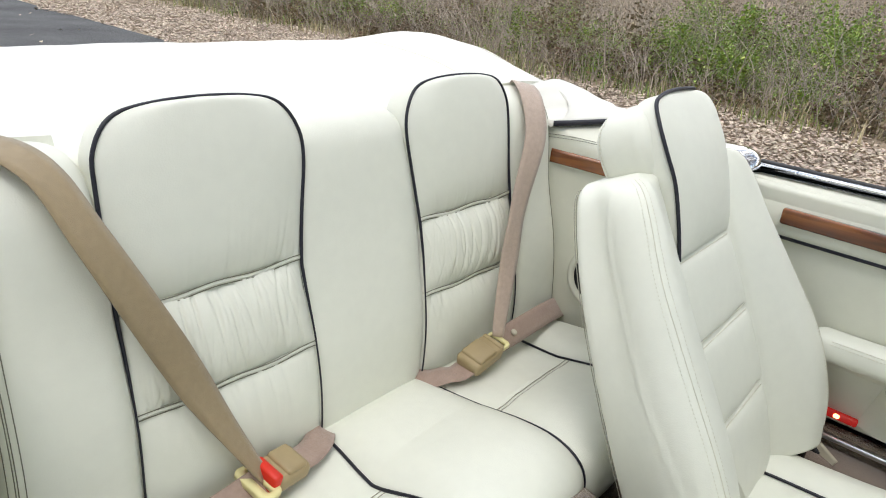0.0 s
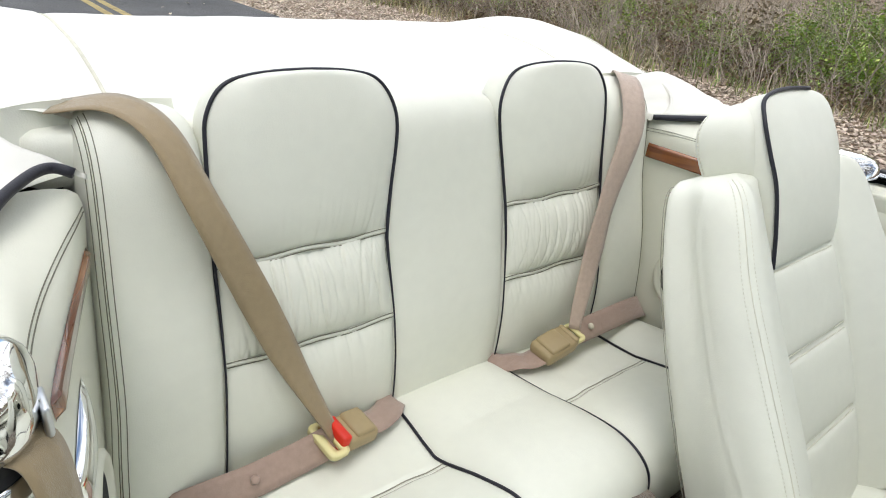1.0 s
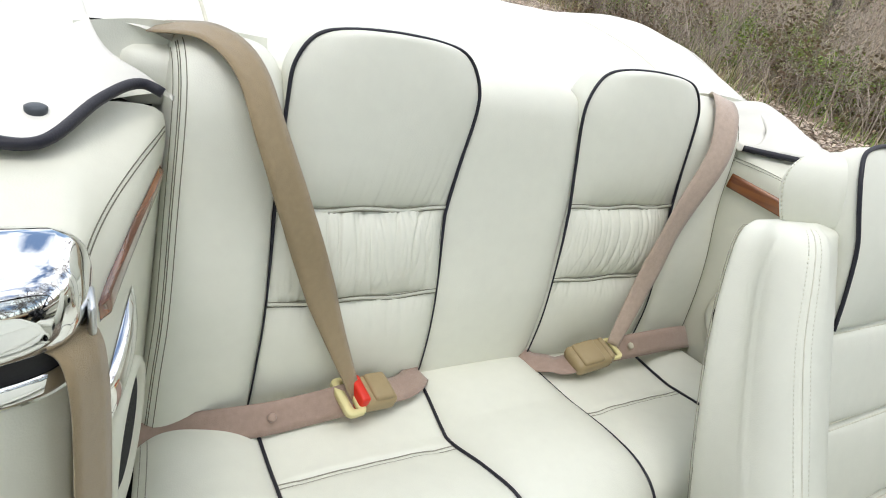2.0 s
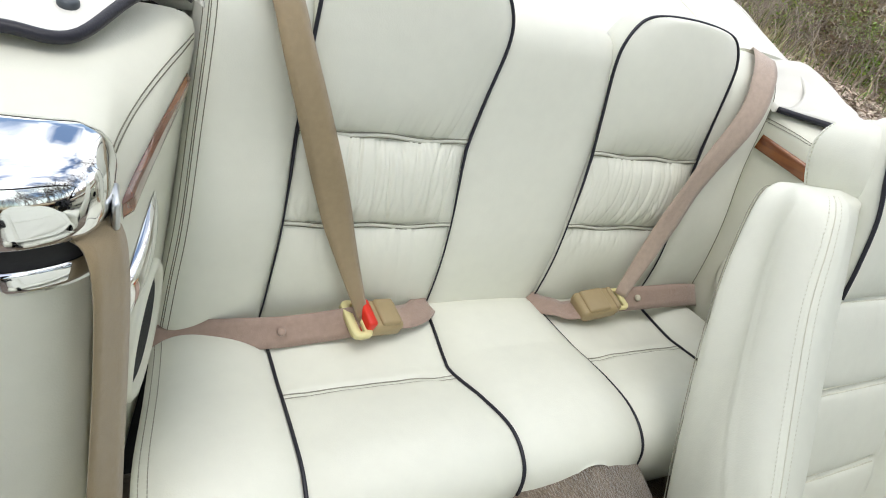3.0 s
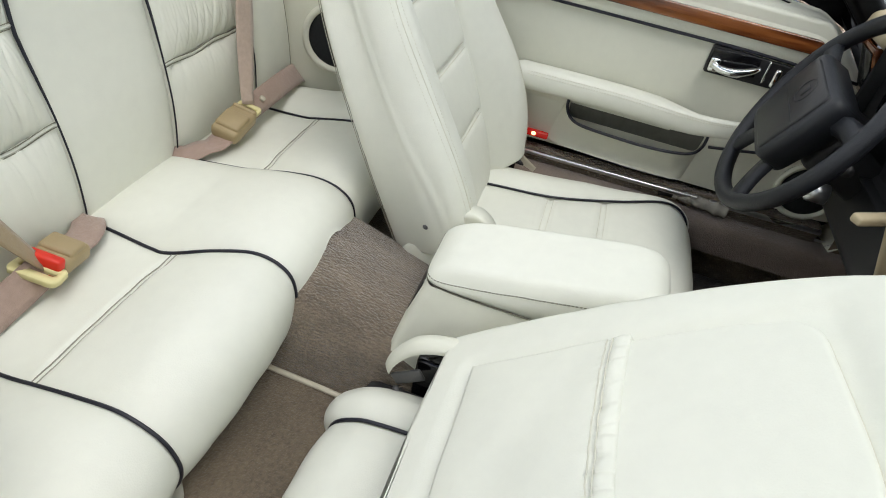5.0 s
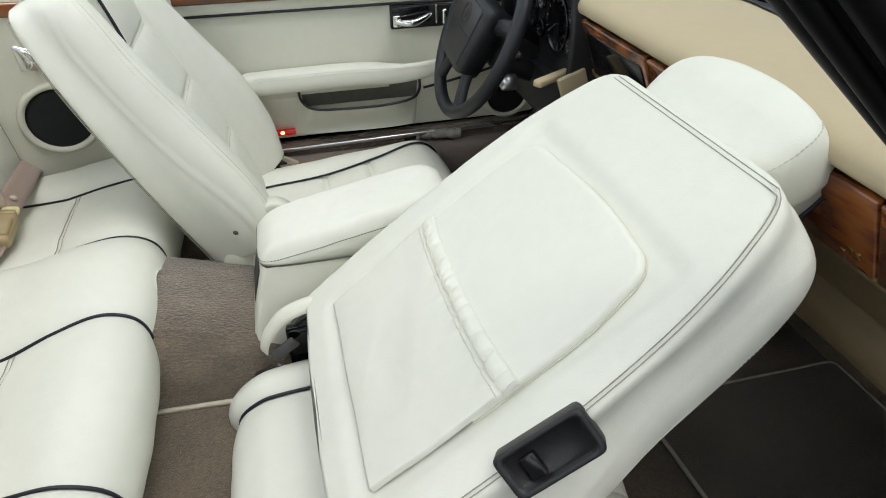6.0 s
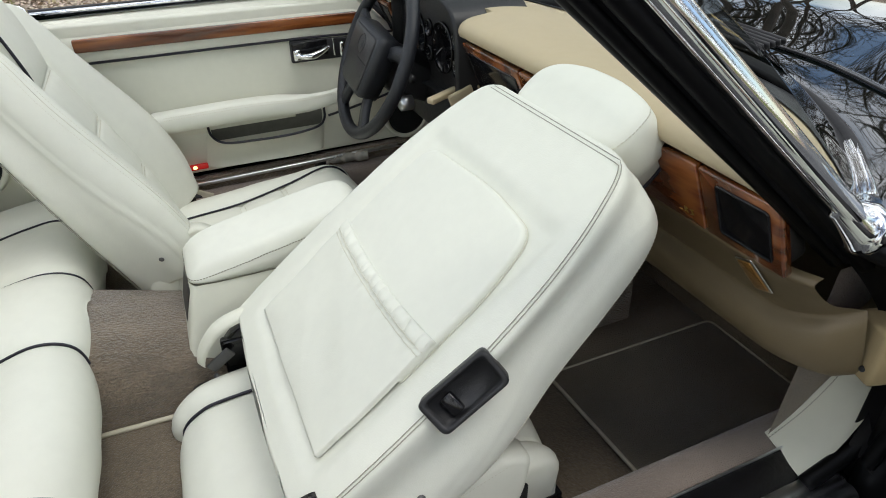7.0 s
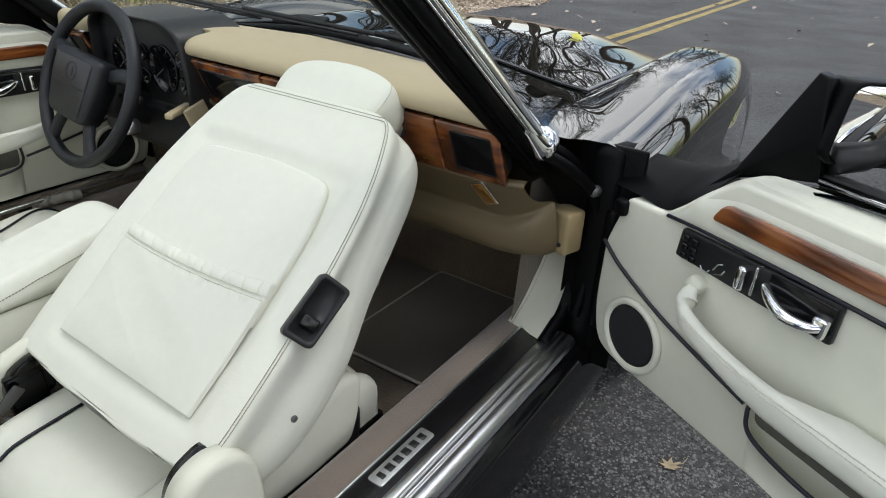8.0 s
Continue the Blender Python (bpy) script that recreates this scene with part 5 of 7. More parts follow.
# ---- doors ----
def door(name, m, passenger_side, label):
    """Built in its own axes: x back from the hinge, y into the car, z up."""
    d = thing(name, label, "car door", "car doors")
    L = 1.06
    lm = axes((0, 0, 0), (1, 0, 0), (0, 0, 1), (0, 1, 0))
    # painted shell
    prof = Curve([(0, -0.03, 0.86), (0, -0.06, 0.868), (0, -0.10, 0.83), (0, -0.15, 0.72), (0, -0.165, 0.6), (0, -0.155, 0.45), (0, -0.12, 0.37), (0, -0.03, 0.375)])
    bm = bmn()
    top_of = smooth((-0.02, 0.05, 0.13, 0.25, 0.4, L), (0.70, 0.725, 0.735, 0.83, 0.868, 0.868))

    def shell_at(u, x):
        p = prof(u)
        return Vector((x, p.y, p.z if p.z < 0.6 else 0.6 + (p.z - 0.6) * (top_of(x) - 0.6) / 0.268))
    grid(bm, lambda u, v: shell_at(u, -0.02 + (L + 0.03) * v), 30, 60)
    for x in (-0.02, L + 0.01):
        bm.faces.new([bm.verts.new(shell_at(i / 24, x)) for i in range(25)])
    part("shell", bm, PAINT, d, "dark green painted outer shell", m=m)
    # trim panel
    low = 0.404 if passenger_side else 0.418
    out = round_outline([(0.05, 0.735), (0.013, 0.633), (0.012, 0.50), (0.03, 0.425), (0.07, low), (0.2, low), (0.45, low), (L, low), (L, 0.85), (0.26, 0.845), (0.136, 0.742)], [0.01, 0.02, 0.05, 0.04, 0.03, 0.02, 0.02, 0.02, 0.02, 0.01, 0.01])
    bm = bmn()
    slab(bm, out, 0.034, 0.008, lm @ Matrix.Translation((0, 0, -0.03)), 3)
    bmesh.ops.recalc_face_normals(bm, faces=bm.faces)
    panel = part("trim_panel", bm, CREAM_TRIM, d, "cream leather door trim", m=m, sharp=50)
    # padded roll along the top
    a = Curve([(0.14, 0.004, 0.742), (0.22, 0.008, 0.75), (0.4, 0.01, 0.757), (L * 0.75, 0.01, 0.757), (L, 0.01, 0.757)])
    b = Curve([(0.15, -0.02, 0.752), (0.25, -0.032, 0.842), (0.36, -0.04, 0.86), (L * 0.75, -0.04, 0.862), (L, -0.04, 0.86)])

    def roll(u, v):
        k = min(1, v * 12)
        return k * (0.02 * math.sin(math.pi * min(1, u * 1.05)) ** 0.6 + 0.002)
    bm = bmn()
    rf, _ = sheet(bm, a, b, roll, 24, 60)
    part("top_roll", bm, CREAM_TRIM, d, m=m)
    # walnut strip
    bm = bmn()
    out = round_outline([(0.243, 0.783), (L - 0.085, 0.786), (L - 0.085, 0.818), (0.262, 0.814)], [0.012, 0.006, 0.006, 0.012])
    slab(bm, out, 0.01, 0.004, lm @ Matrix.Translation((0, 0, 0.0165)) , 3)
    bmesh.ops.recalc_face_normals(bm, faces=bm.faces)
    part("wood_strip", bm, WALNUT, d, "lacquered walnut strip", m=m)
    bm = bmn()
    tube(bm, [(0.15, 0.008, 0.745), (0.22, 0.011, 0.752), (0.4, 0.013, 0.757), (L, 0.013, 0.757)], 0.0034, 8)
    part("roll_piping", bm, PIPING, d, "navy blue piping", m=m)
    bm = bmn()
    tube(bm, Curve([(0.014, 0.008, 0.637), (0.07, 0.009, 0.605), (0.18, 0.009, 0.566), (0.29, 0.01, 0.542), (0.375, 0.012, 0.528)], 50).pts, 0.0036, 8)
    part("door_piping", bm, PIPING, d, "navy blue piping", m=m)
    # chrome belt line and window slot
    bm = bmn()
    tube(bm, [(0.345, -0.04, 0.872), (0.6, -0.04, 0.874), (L, -0.04, 0.872)], 0.0055, 8)
    part("belt_chrome", bm, CHROME, d, "bright chrome belt strip", m=m)
    bm = bmn()
    rbox(bm, (L - 0.34, 0.022, 0.024), (0.34 + (L - 0.34) / 2, -0.058, 0.868), 0.004)
    part("window_seal", bm, RUBBER, d, m=m)
    # black plate with the inner handle
    bm = bmn()
    out = round_outline([(0.186, 0.692), (0.458, 0.692), (0.458, 0.754), (0.19, 0.742)], 0.006)
    slab(bm, out, 0.008, 0.003, lm @ Matrix.Translation((0, 0, 0.006)))
    bmesh.ops.recalc_face_normals(bm, faces=bm.faces)
    plate = part("handle_plate", bm, BLACK, d, "black plate holding the inner handle", m=m)
    bm = bmn()
    c = Curve([(0.448, 0.02, 0.716), (0.43, 0.036, 0.713), (0.40, 0.04, 0.714), (0.37, 0.03, 0.722), (0.352, 0.016, 0.727)], 24)
    tube(bm, c.pts, 0.0085, 10, rfn=lambda t: 0.0095 - 0.003 * abs(2 * t - 1))
    rbox(bm, (0.02, 0.018, 0.03), (0.443, 0.02, 0.715), 0.004)
    part("inner_handle", bm, CHROME, plate, "chrome inner door handle", m=m)
    bm = bmn()
    rbox(bm, (0.1, 0.004, 0.04), (0.405, 0.0145, 0.727), 0.001)
    part("handle_cup", bm, GLOSS_BLACK, plate, m=m)
    for x, w, h, dz in ((0.314, 0.016, 0.04, -0.004), (0.338, 0.005, 0.046, 0.004)):
        bm = bmn()
        rbox(bm, (w, 0.014, h), (x, 0.018, 0.722 + dz), min(0.006, w * 0.4), 3, (0, 0, 0))
        part("lock_slide", bm, CHROME, plate, m=m)
    if passenger_side:
        bm = bmn()
        for i in range(2):
            for j in range(3):
                rbox(bm, (0.012, 0.006, 0.011), (0.203 + 0.018 * i, 0.015, 0.70 + 0.015 * j), 0.002)
        part("seat_switch", bm, GLOSS_BLACK, plate, m=m)
        bm = bmn()
        for pts in ([(0.24, 0.7), (0.244, 0.694), (0.254, 0.694), (0.258, 0.70)], [(0.264, 0.704), (0.27, 0.716), (0.278, 0.72)], [(0.268, 0.698), (0.28, 0.704), (0.284, 0.712)]):
            tube(bm, [(x, 0.0155, z) for x, z in pts], 0.0012, 5)
        part("seat_symbol", bm, STEEL, plate, m=m)
    # armrest: a pull at the front widening to an elbow pad
    top = Curve([(0.238, 0.01, 0.664), (0.238, 0.03, 0.655), (0.246, 0.044, 0.638), (0.30, 0.05, 0.62), (0.38, 0.052, 0.606), (0.47, 0.056, 0.604), (0.6, 0.066, 0.612), (0.75, 0.066, 0.61), (0.86, 0.062, 0.606)], 100)
    bm = bmn()

    def arm_fn(u, v):
        p = top(v)
        wide = 0.012 + 0.022 * min(1, max(0, (v - 0.36) / 0.12)) ** 1.0
        hgt = 0.016 + 0.012 * min(1, max(0, (v - 0.15) / 0.3))
        if v > 0.96:
            k = math.sqrt(max(0, 1 - ((v - 0.96) / 0.04) ** 2))
            wide, hgt = wide * (0.2 + 0.8 * k), hgt * (0.2 + 0.8 * k)
        if v < 0.05:
            k = 0.5 + 0.5 * v / 0.05
            wide, hgt = wide * k, hgt * k
        t = (top(min(1, v + 0.01)) - top(max(0, v - 0.01))).normalized()
        up = Vector((0, 0, 1))
        if v < 0.2:
            up = Vector((-1, 0, 0)).lerp(up, v / 0.2)
        sd = up.cross(t).normalized()
        up = t.cross(sd).normalized()
        a = 2 * math.pi * u
        ca, sa = math.cos(a), math.sin(a)
        shift = Vector((0, -(wide - 0.012), 0))
        return p + shift + sd * wide * math.copysign(abs(ca) ** 0.75, ca) + up * hgt * (math.copysign(abs(sa) ** 0.8, sa) - 0.6)
    g = grid(bm, arm_fn, 28, 110, close_u=True)
    bm.faces.new(g[0])
    bm.faces.new(g[-1])
    arm = part("armrest", bm, CREAM, d, "cream leather armrest with a pull handle", m=m)
    bm = bmn()
    for du in (0.07, 0.11):
        for base in (0.0, ):
            stitches(bm, [arm_fn(base + du, 0.1 + 0.84 * i / 70) + Vector((0, 0.0005, 0.0008)) for i in range(71)], 0.006, 0.65, 0.0008)
            stitches(bm, [arm_fn(0.5 - du, 0.1 + 0.84 * i / 70) + Vector((0, 0.0005, 0.0008)) for i in range(71)], 0.006, 0.65, 0.0008)
    part("arm_stitching", bm, PALE_THREAD, arm, m=m)
    bm = bmn()
    rbox(bm, (0.03, 0.03, 0.03), (0.24, 0.012, 0.664), 0.01, 3, (0, 35, 0))
    grid(bm, lambda u, v: Vector((0.47 + 0.4 * u, 0.004 + 0.035 * v, 0.607 - 0.075 * (1 - v))), 20, 5)
    part("arm_mount", bm, CREAM_TRIM, d, m=m)
    # map pocket
    lip = Curve([(0.384, 0.006, 0.555), (0.39, 0.022, 0.525), (0.42, 0.045, 0.512), (0.5, 0.055, 0.506), (0.6, 0.055, 0.507), (0.68, 0.05, 0.512), (0.71, 0.03, 0.53), (0.715, 0.01, 0.56)], 60)
    foot = Curve([(0.40, 0.006, 0.43), (0.42, 0.02, 0.428), (0.5, 0.026, 0.428), (0.6, 0.026, 0.43), (0.7, 0.02, 0.432), (0.74, 0.006, 0.436)], 60)
    bm = bmn()
    sheet(bm, foot, lip, pillow(0.012, 3, 3), 30, 40, True)
    pk = part("door_pocket", bm, CREAM_TRIM, d, "cream door pocket with dark lining", m=m)
    bm = bmn()
    tube(bm, lip.pts, 0.0036, 8)
    part("pocket_piping", bm, PIPING, pk, m=m)
    bm = bmn()
    out = round_outline([(0.395, 0.505), (0.705, 0.505), (0.71, 0.556), (0.39, 0.556)], 0.015)
    slab(bm, out, 0.003, 0.001, lm @ Matrix.Translation((0, 0, 0.0045)))
    part("pocket_lining", bm, material("grey_lining", (0.10, 0.1, 0.085), 0.9, vary=0.2), pk, m=m)
    # speaker at the front
    cm = m @ axes((0.127, 0.006, 0.487), (1, 0, 0), (0, 0, 1), (0, 1, 0))
    bm = bmn()
    lathe(bm, [(0.074, -0.004), (0.073, 0.006), (0.068, 0.009), (0.062, 0.007), (0.06, 0.002)], 48, cm)
    sp = part("speaker_ring", bm, CREAM_TRIM, d)
    bm = bmn()
    lathe(bm, [(0.061, 0.002), (0.05, 0.0045), (0.02, 0.005)], 48, cm)
    part("speaker_cloth", bm, CLOTH, sp, "black speaker cloth")
    # red warning lamp at the trailing edge
    bm = bmn()
    rbox(bm, (0.062, 0.014, 0.016), (0.767, 0.016, 0.442), 0.004)
    lamp = part("warning_lamp", bm, LAMP_RED, d, "lit red warning lamp", m=m)
    bm = bmn()
    rbox(bm, (0.012, 0.01, 0.01), (0.772, 0.021, 0.443), 0.004)
    part("lamp_bulb", bm, LAMP_CORE, lamp, m=m)
    # black hinge end with bracket
    bm = bmn()
    rbox(bm, (0.03, 0.1, 0.27), (-0.005, -0.06, 0.55), 0.01)
    rbox(bm, (0.026, 0.02, 0.03), (0.045, 0.008, 0.716), 0.006)
    part("hinge_face", bm, SHUT_BLACK, d, m=m)
    # black strip along the sloping front of the top edge
    bm = bmn()
    sheet(bm, Curve([(0.0, -0.01, 0.742), (0.07, -0.01, 0.743), (0.136, -0.01, 0.745), (0.19, -0.02, 0.795), (0.24, -0.03, 0.85)]), Curve([(-0.02, -0.12, 0.78), (0.05, -0.13, 0.785), (0.12, -0.13, 0.80), (0.18, -0.125, 0.84), (0.24, -0.12, 0.875)]), pillow(0.008, 3, 3), 14, 24)
    bmesh.ops.recalc_face_normals(bm, faces=bm.faces)
    part("front_cap", bm, SHUT_BLACK, d, "black strip on the door's front edge", m=m)
    # quarter piece and mirror
    bm = bmn()
    out = [(0.12, 0.74), (0.215, 0.845), (0.298, 1.005), (0.316, 1.0), (0.328, 0.93), (0.345, 0.868), (0.27, 0.85), (0.22, 0.83)]
    slab(bm, out, 0.02, 0.004, lm @ Matrix.Translation((0, 0, -0.058)))
    bmesh.ops.recalc_face_normals(bm, faces=bm.faces)
    part("mirror_sail", bm, SHUT_BLACK, d, "black quarter piece", m=m)
    mo = m @ axes((0.375, -0.125, 0.948), (0.45, -0.89, 0), (0, 0, 1), (0.89, 0.45, 0))
    bm = bmn()
    outm = round_outline([(-0.1, -0.052), (0.085, -0.058), (0.1, 0.05), (-0.09, 0.056)], 0.02)
    k = len(outm)
    rings = [[bm.verts.new((x * f, y * f, z)) for x, y in outm] for f, z in ((0.55, -0.09), (0.9, -0.06), (1.0, -0.02), (1.02, 0.01), (0.98, 0.016), (0.92, 0.012), (0.91, 0.0))]
    for p, q in zip(rings, rings[1:]):
        for j in range(k):
            bm.faces.new((p[j], p[(j + 1) % k], q[(j + 1) % k], q[j]))
    bm.faces.new(rings[0][::-1])
    mir = part("door_mirror", bm, SHUT_BLACK, d, "black door mirror housing", m=mo)
    bm = bmn()
    slab(bm, [(x * 0.915, y * 0.915) for x, y in outm], 0.004, 0.001)
    part("mirror_glass", bm, MIRROR, mir, "mirror glass reflecting the roadside", m=mo)
    bm = bmn()
    tube(bm, [(0.345, -0.05, 0.90), (0.36, -0.09, 0.905), (0.37, -0.13, 0.92)], 0.02, 10)
    part("mirror_arm", bm, BLACK, mir, m=m)
    return d


DOOR_OPEN = 62.0
dc, ds = math.cos(radians(DOOR_OPEN)), math.sin(radians(DOOR_OPEN))
door("passenger_door", axes((0.84, 1.385, 0), (ds, -dc, 0), (-dc, -ds, 0), (0, 0, 1)) @ Matrix.Translation((-0.02, 0, -0.015)), True, "wide open cream-trimmed car door with walnut strip")
door("driver_door", axes((-0.69, 1.385, 0), (0, -1, 0), (1, 0, 0), (0, 0, 1)), False, "closed cream-trimmed car door with walnut strip")
# ---- dashboard ----
dash = thing("dashboard", "beige padded dashboard with walnut fascia and dark vents", "dashboard")
dprof = Curve([(0, 1.54, 0.885), (0, 1.42, 0.897), (0, 1.30, 0.9), (0, 1.22, 0.894), (0, 1.188, 0.885), (0, 1.176, 0.87), (0, 1.18, 0.855), (0, 1.195, 0.849)])


def dash_x(k):
    return -0.685 + 1.385 * k


screen_y = smooth((0, 0.4, 0.534, 0.64, 0.72), (1.55, 1.525, 1.475, 1.385, 1.29))
screen_z = smooth((0, 0.4, 0.534, 0.64, 0.72), (0.858, 0.836, 0.815, 0.80, 0.80))


def pad_top(u, v):
    x = dash_x(1 - u)
    p = dprof(v)
    f = max(0.0, (p.y - 1.168) / 0.372)
    y = 1.168 + f * (screen_y(abs(x)) - 1.168)
    z = p.z + (screen_z(abs(x)) - 0.885) * f * f
    # the instrument binnacle stands in a bay of the pad
    if -0.545 < x < -0.12:
        y = max(y, 1.26)
    return Vector((x, y, z))


bm = bmn()
grid(bm, pad_top, 110, 50)
part("top_pad", bm, BEIGE, dash, "beige vinyl dash pad")
bm = bmn()
grid(bm, lambda u, v: pad_top(u, 0.26 * v) + Vector((0, 0, 0.003)), 80, 8)
part("demister_strip", bm, BLACK, dash, "black demister strip under the screen")
lprof = Curve([(0, 1.24, 0.746), (0, 1.228, 0.742), (0, 1.228, 0.735), (0, 1.245, 0.715), (0, 1.272, 0.675), (0, 1.287, 0.655), (0, 1.294, 0.648), (0, 1.288, 0.641), (0, 1.276, 0.628), (0, 1.273, 0.606), (0, 1.283, 0.582), (0, 1.305, 0.568), (0, 1.35, 0.566), (0, 1.45, 0.60), (0, 1.66, 0.77)])
bm = bmn()


def low_fn(u, v):
    x = -0.685 + (1.405 + 0.03 * ease(0.05, 0.3, v)) * (1 - u)
    p = lprof(v)
    k = max(0, (abs(x) - 0.64) / 0.1)
    groove = math.exp(-((p.z - 0.645) / 0.05) ** 2) if v < 0.8 else 0
    end = max(0, (x - 0.725) / 0.022)
    return Vector((x, p.y + 0.03 * k * k + 0.03 * end * end, p.z + 0.04 * k * k * groove))


grid(bm, low_fn, 90, 90)
part("lower_panel", bm, DASH_LOW_SHADED, dash, "beige lower dash panel")
# walnut fascia from the centre to the right, in pieces with joints
fm = axes((0, 1.238, 0.742), (1, 0, 0), (0, -0.39, 0.921), (0, -0.921, -0.39))


def fascia(x0, x1, y0=0.0, y1=0.114, name="wood_fascia", mat=None, dep=0.012):
    bm = bmn()
    out = round_outline([(x0, y0), (x1, y0), (x1, y1), (x0, y1)], 0.004)
    slab(bm, out, dep, 0.003, fm)
    return part(name, bm, mat or WALNUT, dash, "lacquered walnut fascia" if not mat else "")


def dark_panel(x0, x1, y0, y1, name="vent"):
    bm = bmn()
    out = round_outline([(x0, y0), (x1, y0), (x1, y1), (x0, y1)], 0.005)
    slab(bm, out, 0.0135, 0.001, fm)
    v = part(name, bm, GLOSS_BLACK, dash, "dark recessed vent")
    bm = bmn()
    tube(bm, [tuple(fm @ Vector((x, y, 0.013))) for x, y in out], 0.0022, 6, closed=True)
    part("vent_rim", bm, GLOSS_BLACK, v)
    return v


bm = bmn()
rbox(bm, (1.36, 0.03, 0.1), (0.005, 1.236, 0.798), 0.006, 2, (23, 0, 0))
part("fascia_backing", bm, BLACK, dash)
fascia(-0.115, 0.115)
dark_panel(-0.1, 0.1, 0.022, 0.095)
fascia(0.12, 0.565)
fascia(0.568, 0.694)
dark_panel(0.598, 0.678, 0.02, 0.1)
fascia(-0.68, -0.58)
dark_panel(-0.665, -0.595, 0.02, 0.1)
bm = bmn()
for k, x in enumerate((0.522, 0.533, 0.544)):
    pts = ([(-0.003, -0.005), (0.003, -0.005)], [(-0.003, -0.005), (-0.003, 0.005), (0.003, 0.003), (-0.002, 0.0), (0.003, -0.005)], [(0.003, 0.005), (-0.003, 0.004), (0.003, -0.003), (-0.003, -0.005)])[k]
    tube(bm, [tuple(fm @ Vector((x + a, 0.022 + b, 0.0125))) for a, b in pts], 0.0009, 5)
part("fascia_badge", bm, material("gilt", (0.55, 0.4, 0.1), 0.3, metal=1.0), dash, "small gilt badge")
# bright latch on the sloping glove-box face
lt = axes((0.641, 1.2455, 0.708), (0.98, 0.0, 0.13), (-0.02, -0.55, 0.835), (0.1, -0.83, -0.545)) @ Matrix.Rotation(radians(16), 4, "Z")
bm = bmn()
slab(bm, round_outline([(-0.016, -0.033), (0.016, -0.033), (0.016, 0.033), (-0.016, 0.033)], 0.003), 0.003, 0.001, lt)
latch = part("glovebox_latch", bm, CHROME, dash, "bright glove-box latch with an amber insert")
bm = bmn()
slab(bm, round_outline([(-0.0115, -0.028), (0.0115, -0.028), (0.0115, 0.028), (-0.0115, 0.028)], 0.002), 0.0042, 0.001, lt)
part("latch_insert", bm, material("amber_insert", (0.6, 0.3, 0.08), 0.15, metal=0.7, vary=0.4, fine=90), latch)
# instrument binnacle
bm = bmn()
out = round_outline([(-0.53, 0.70), (-0.135, 0.70), (-0.132, 0.80), (-0.15, 0.89), (-0.21, 0.912), (-0.48, 0.912), (-0.525, 0.888)], [0.02, 0.02, 0.03, 0.03, 0.03, 0.03, 0.03])
k = len(out)
cxb, czb = -0.33, 0.8
rings = [[bm.verts.new((cxb + (x - cxb) * f, y, czb + (z - czb) * f)) for x, z in out] for f, y in ((1.02, 1.36), (1.02, 1.185), (1.0, 1.175), (0.98, 1.18), (0.965, 1.21))]
for p, q in zip(rings, rings[1:]):
    for j in range(k):
        bm.faces.new((p[j], p[(j + 1) % k], q[(j + 1) % k], q[j]))
binn = part("binnacle", bm, BLACK, dash, "black instrument binnacle")
bm = bmn()
slab(bm, [(cxb + (x - cxb) * 0.965, czb + (z - czb) * 0.965) for x, z in out], 0.004, 0.001, axes((0, 1.205, 0), (1, 0, 0), (0, 0, 1), (0, -1, 0)))
part("instrument_face", bm, BLACK, binn)
for x, r, z in ((-0.25, 0.058, 0.80), (-0.41, 0.058, 0.80), (-0.172, 0.022, 0.83), (-0.172, 0.022, 0.77), (-0.33, 0.02, 0.83), (-0.33, 0.02, 0.77)):
    gm = axes((x, 1.2, z), (1, 0, 0), (0, 0, 1), (0, -1, 0))
    bm = bmn()
    lathe(bm, [(r, 0), (r, 0.006), (r - 0.003, 0.007), (r - 0.004, 0.002)], 36, gm)
    ga = part("gauge", bm, GLOSS_BLACK, binn, "round black instrument dial")
    bm = bmn()
    for i in range(11):
        a = radians(-45 + 27 * i)
        tube(bm, [tuple(gm @ Vector((math.cos(a) * r * f, math.sin(a) * r * f, 0.0035))) for f in (0.74, 0.88)], 0.0007, 4)
    tube(bm, [tuple(gm @ Vector((0, 0, 0.004))), tuple(gm @ Vector((-r * 0.6, -r * 0.4, 0.004)))], 0.001, 4)
    part("dial_marks", bm, material("dial_white", (0.2, 0.2, 0.2), 0.5), ga)
bm = bmn()
rbox(bm, (0.42, 0.1, 0.13), (-0.34, 1.235, 0.65), 0.02, 3, (-12, 0, 0))
part("knee_panel", bm, BLACK, dash, "black panel under the steering column")
# knee roll under the wheel and the shelf edge beside it
bm = bmn()
rbox(bm, (0.02, 0.1, 0.014), (-0.14, 1.15, 0.728), 0.004, 2, (0, 0, 30))
rbox(bm, (0.012, 0.06, 0.1), (-0.13, 1.2, 0.69), 0.004, 2, (20, 0, 0))
part("shelf_edge", bm, BEIGE, dash)

# ---- steering wheel and column ----
wheel_thing = thing("steering_wheel", "dark grey leather steering wheel with four spokes", "steering wheel")
tilt = radians(24)
wnrm = Vector((0, -math.cos(tilt), math.sin(tilt)))
wup = Vector((0, math.sin(tilt), math.cos(tilt)))
wm = axes((-0.385, 1.075, 0.762), (1, 0, 0), tuple(wup), tuple(wnrm))
wm = wm @ pose(0, 0, 0, 0, 0, -6)
R = 0.188
bm = bmn()
tube(bm, [(R * math.cos(2 * math.pi * i / 72), R * math.sin(2 * math.pi * i / 72), 0) for i in range(72)], 0.0155, 14, closed=True, rfn=None)
part("rim", bm, WHEEL_LEATHER, wheel_thing, m=wm)
bm = bmn()
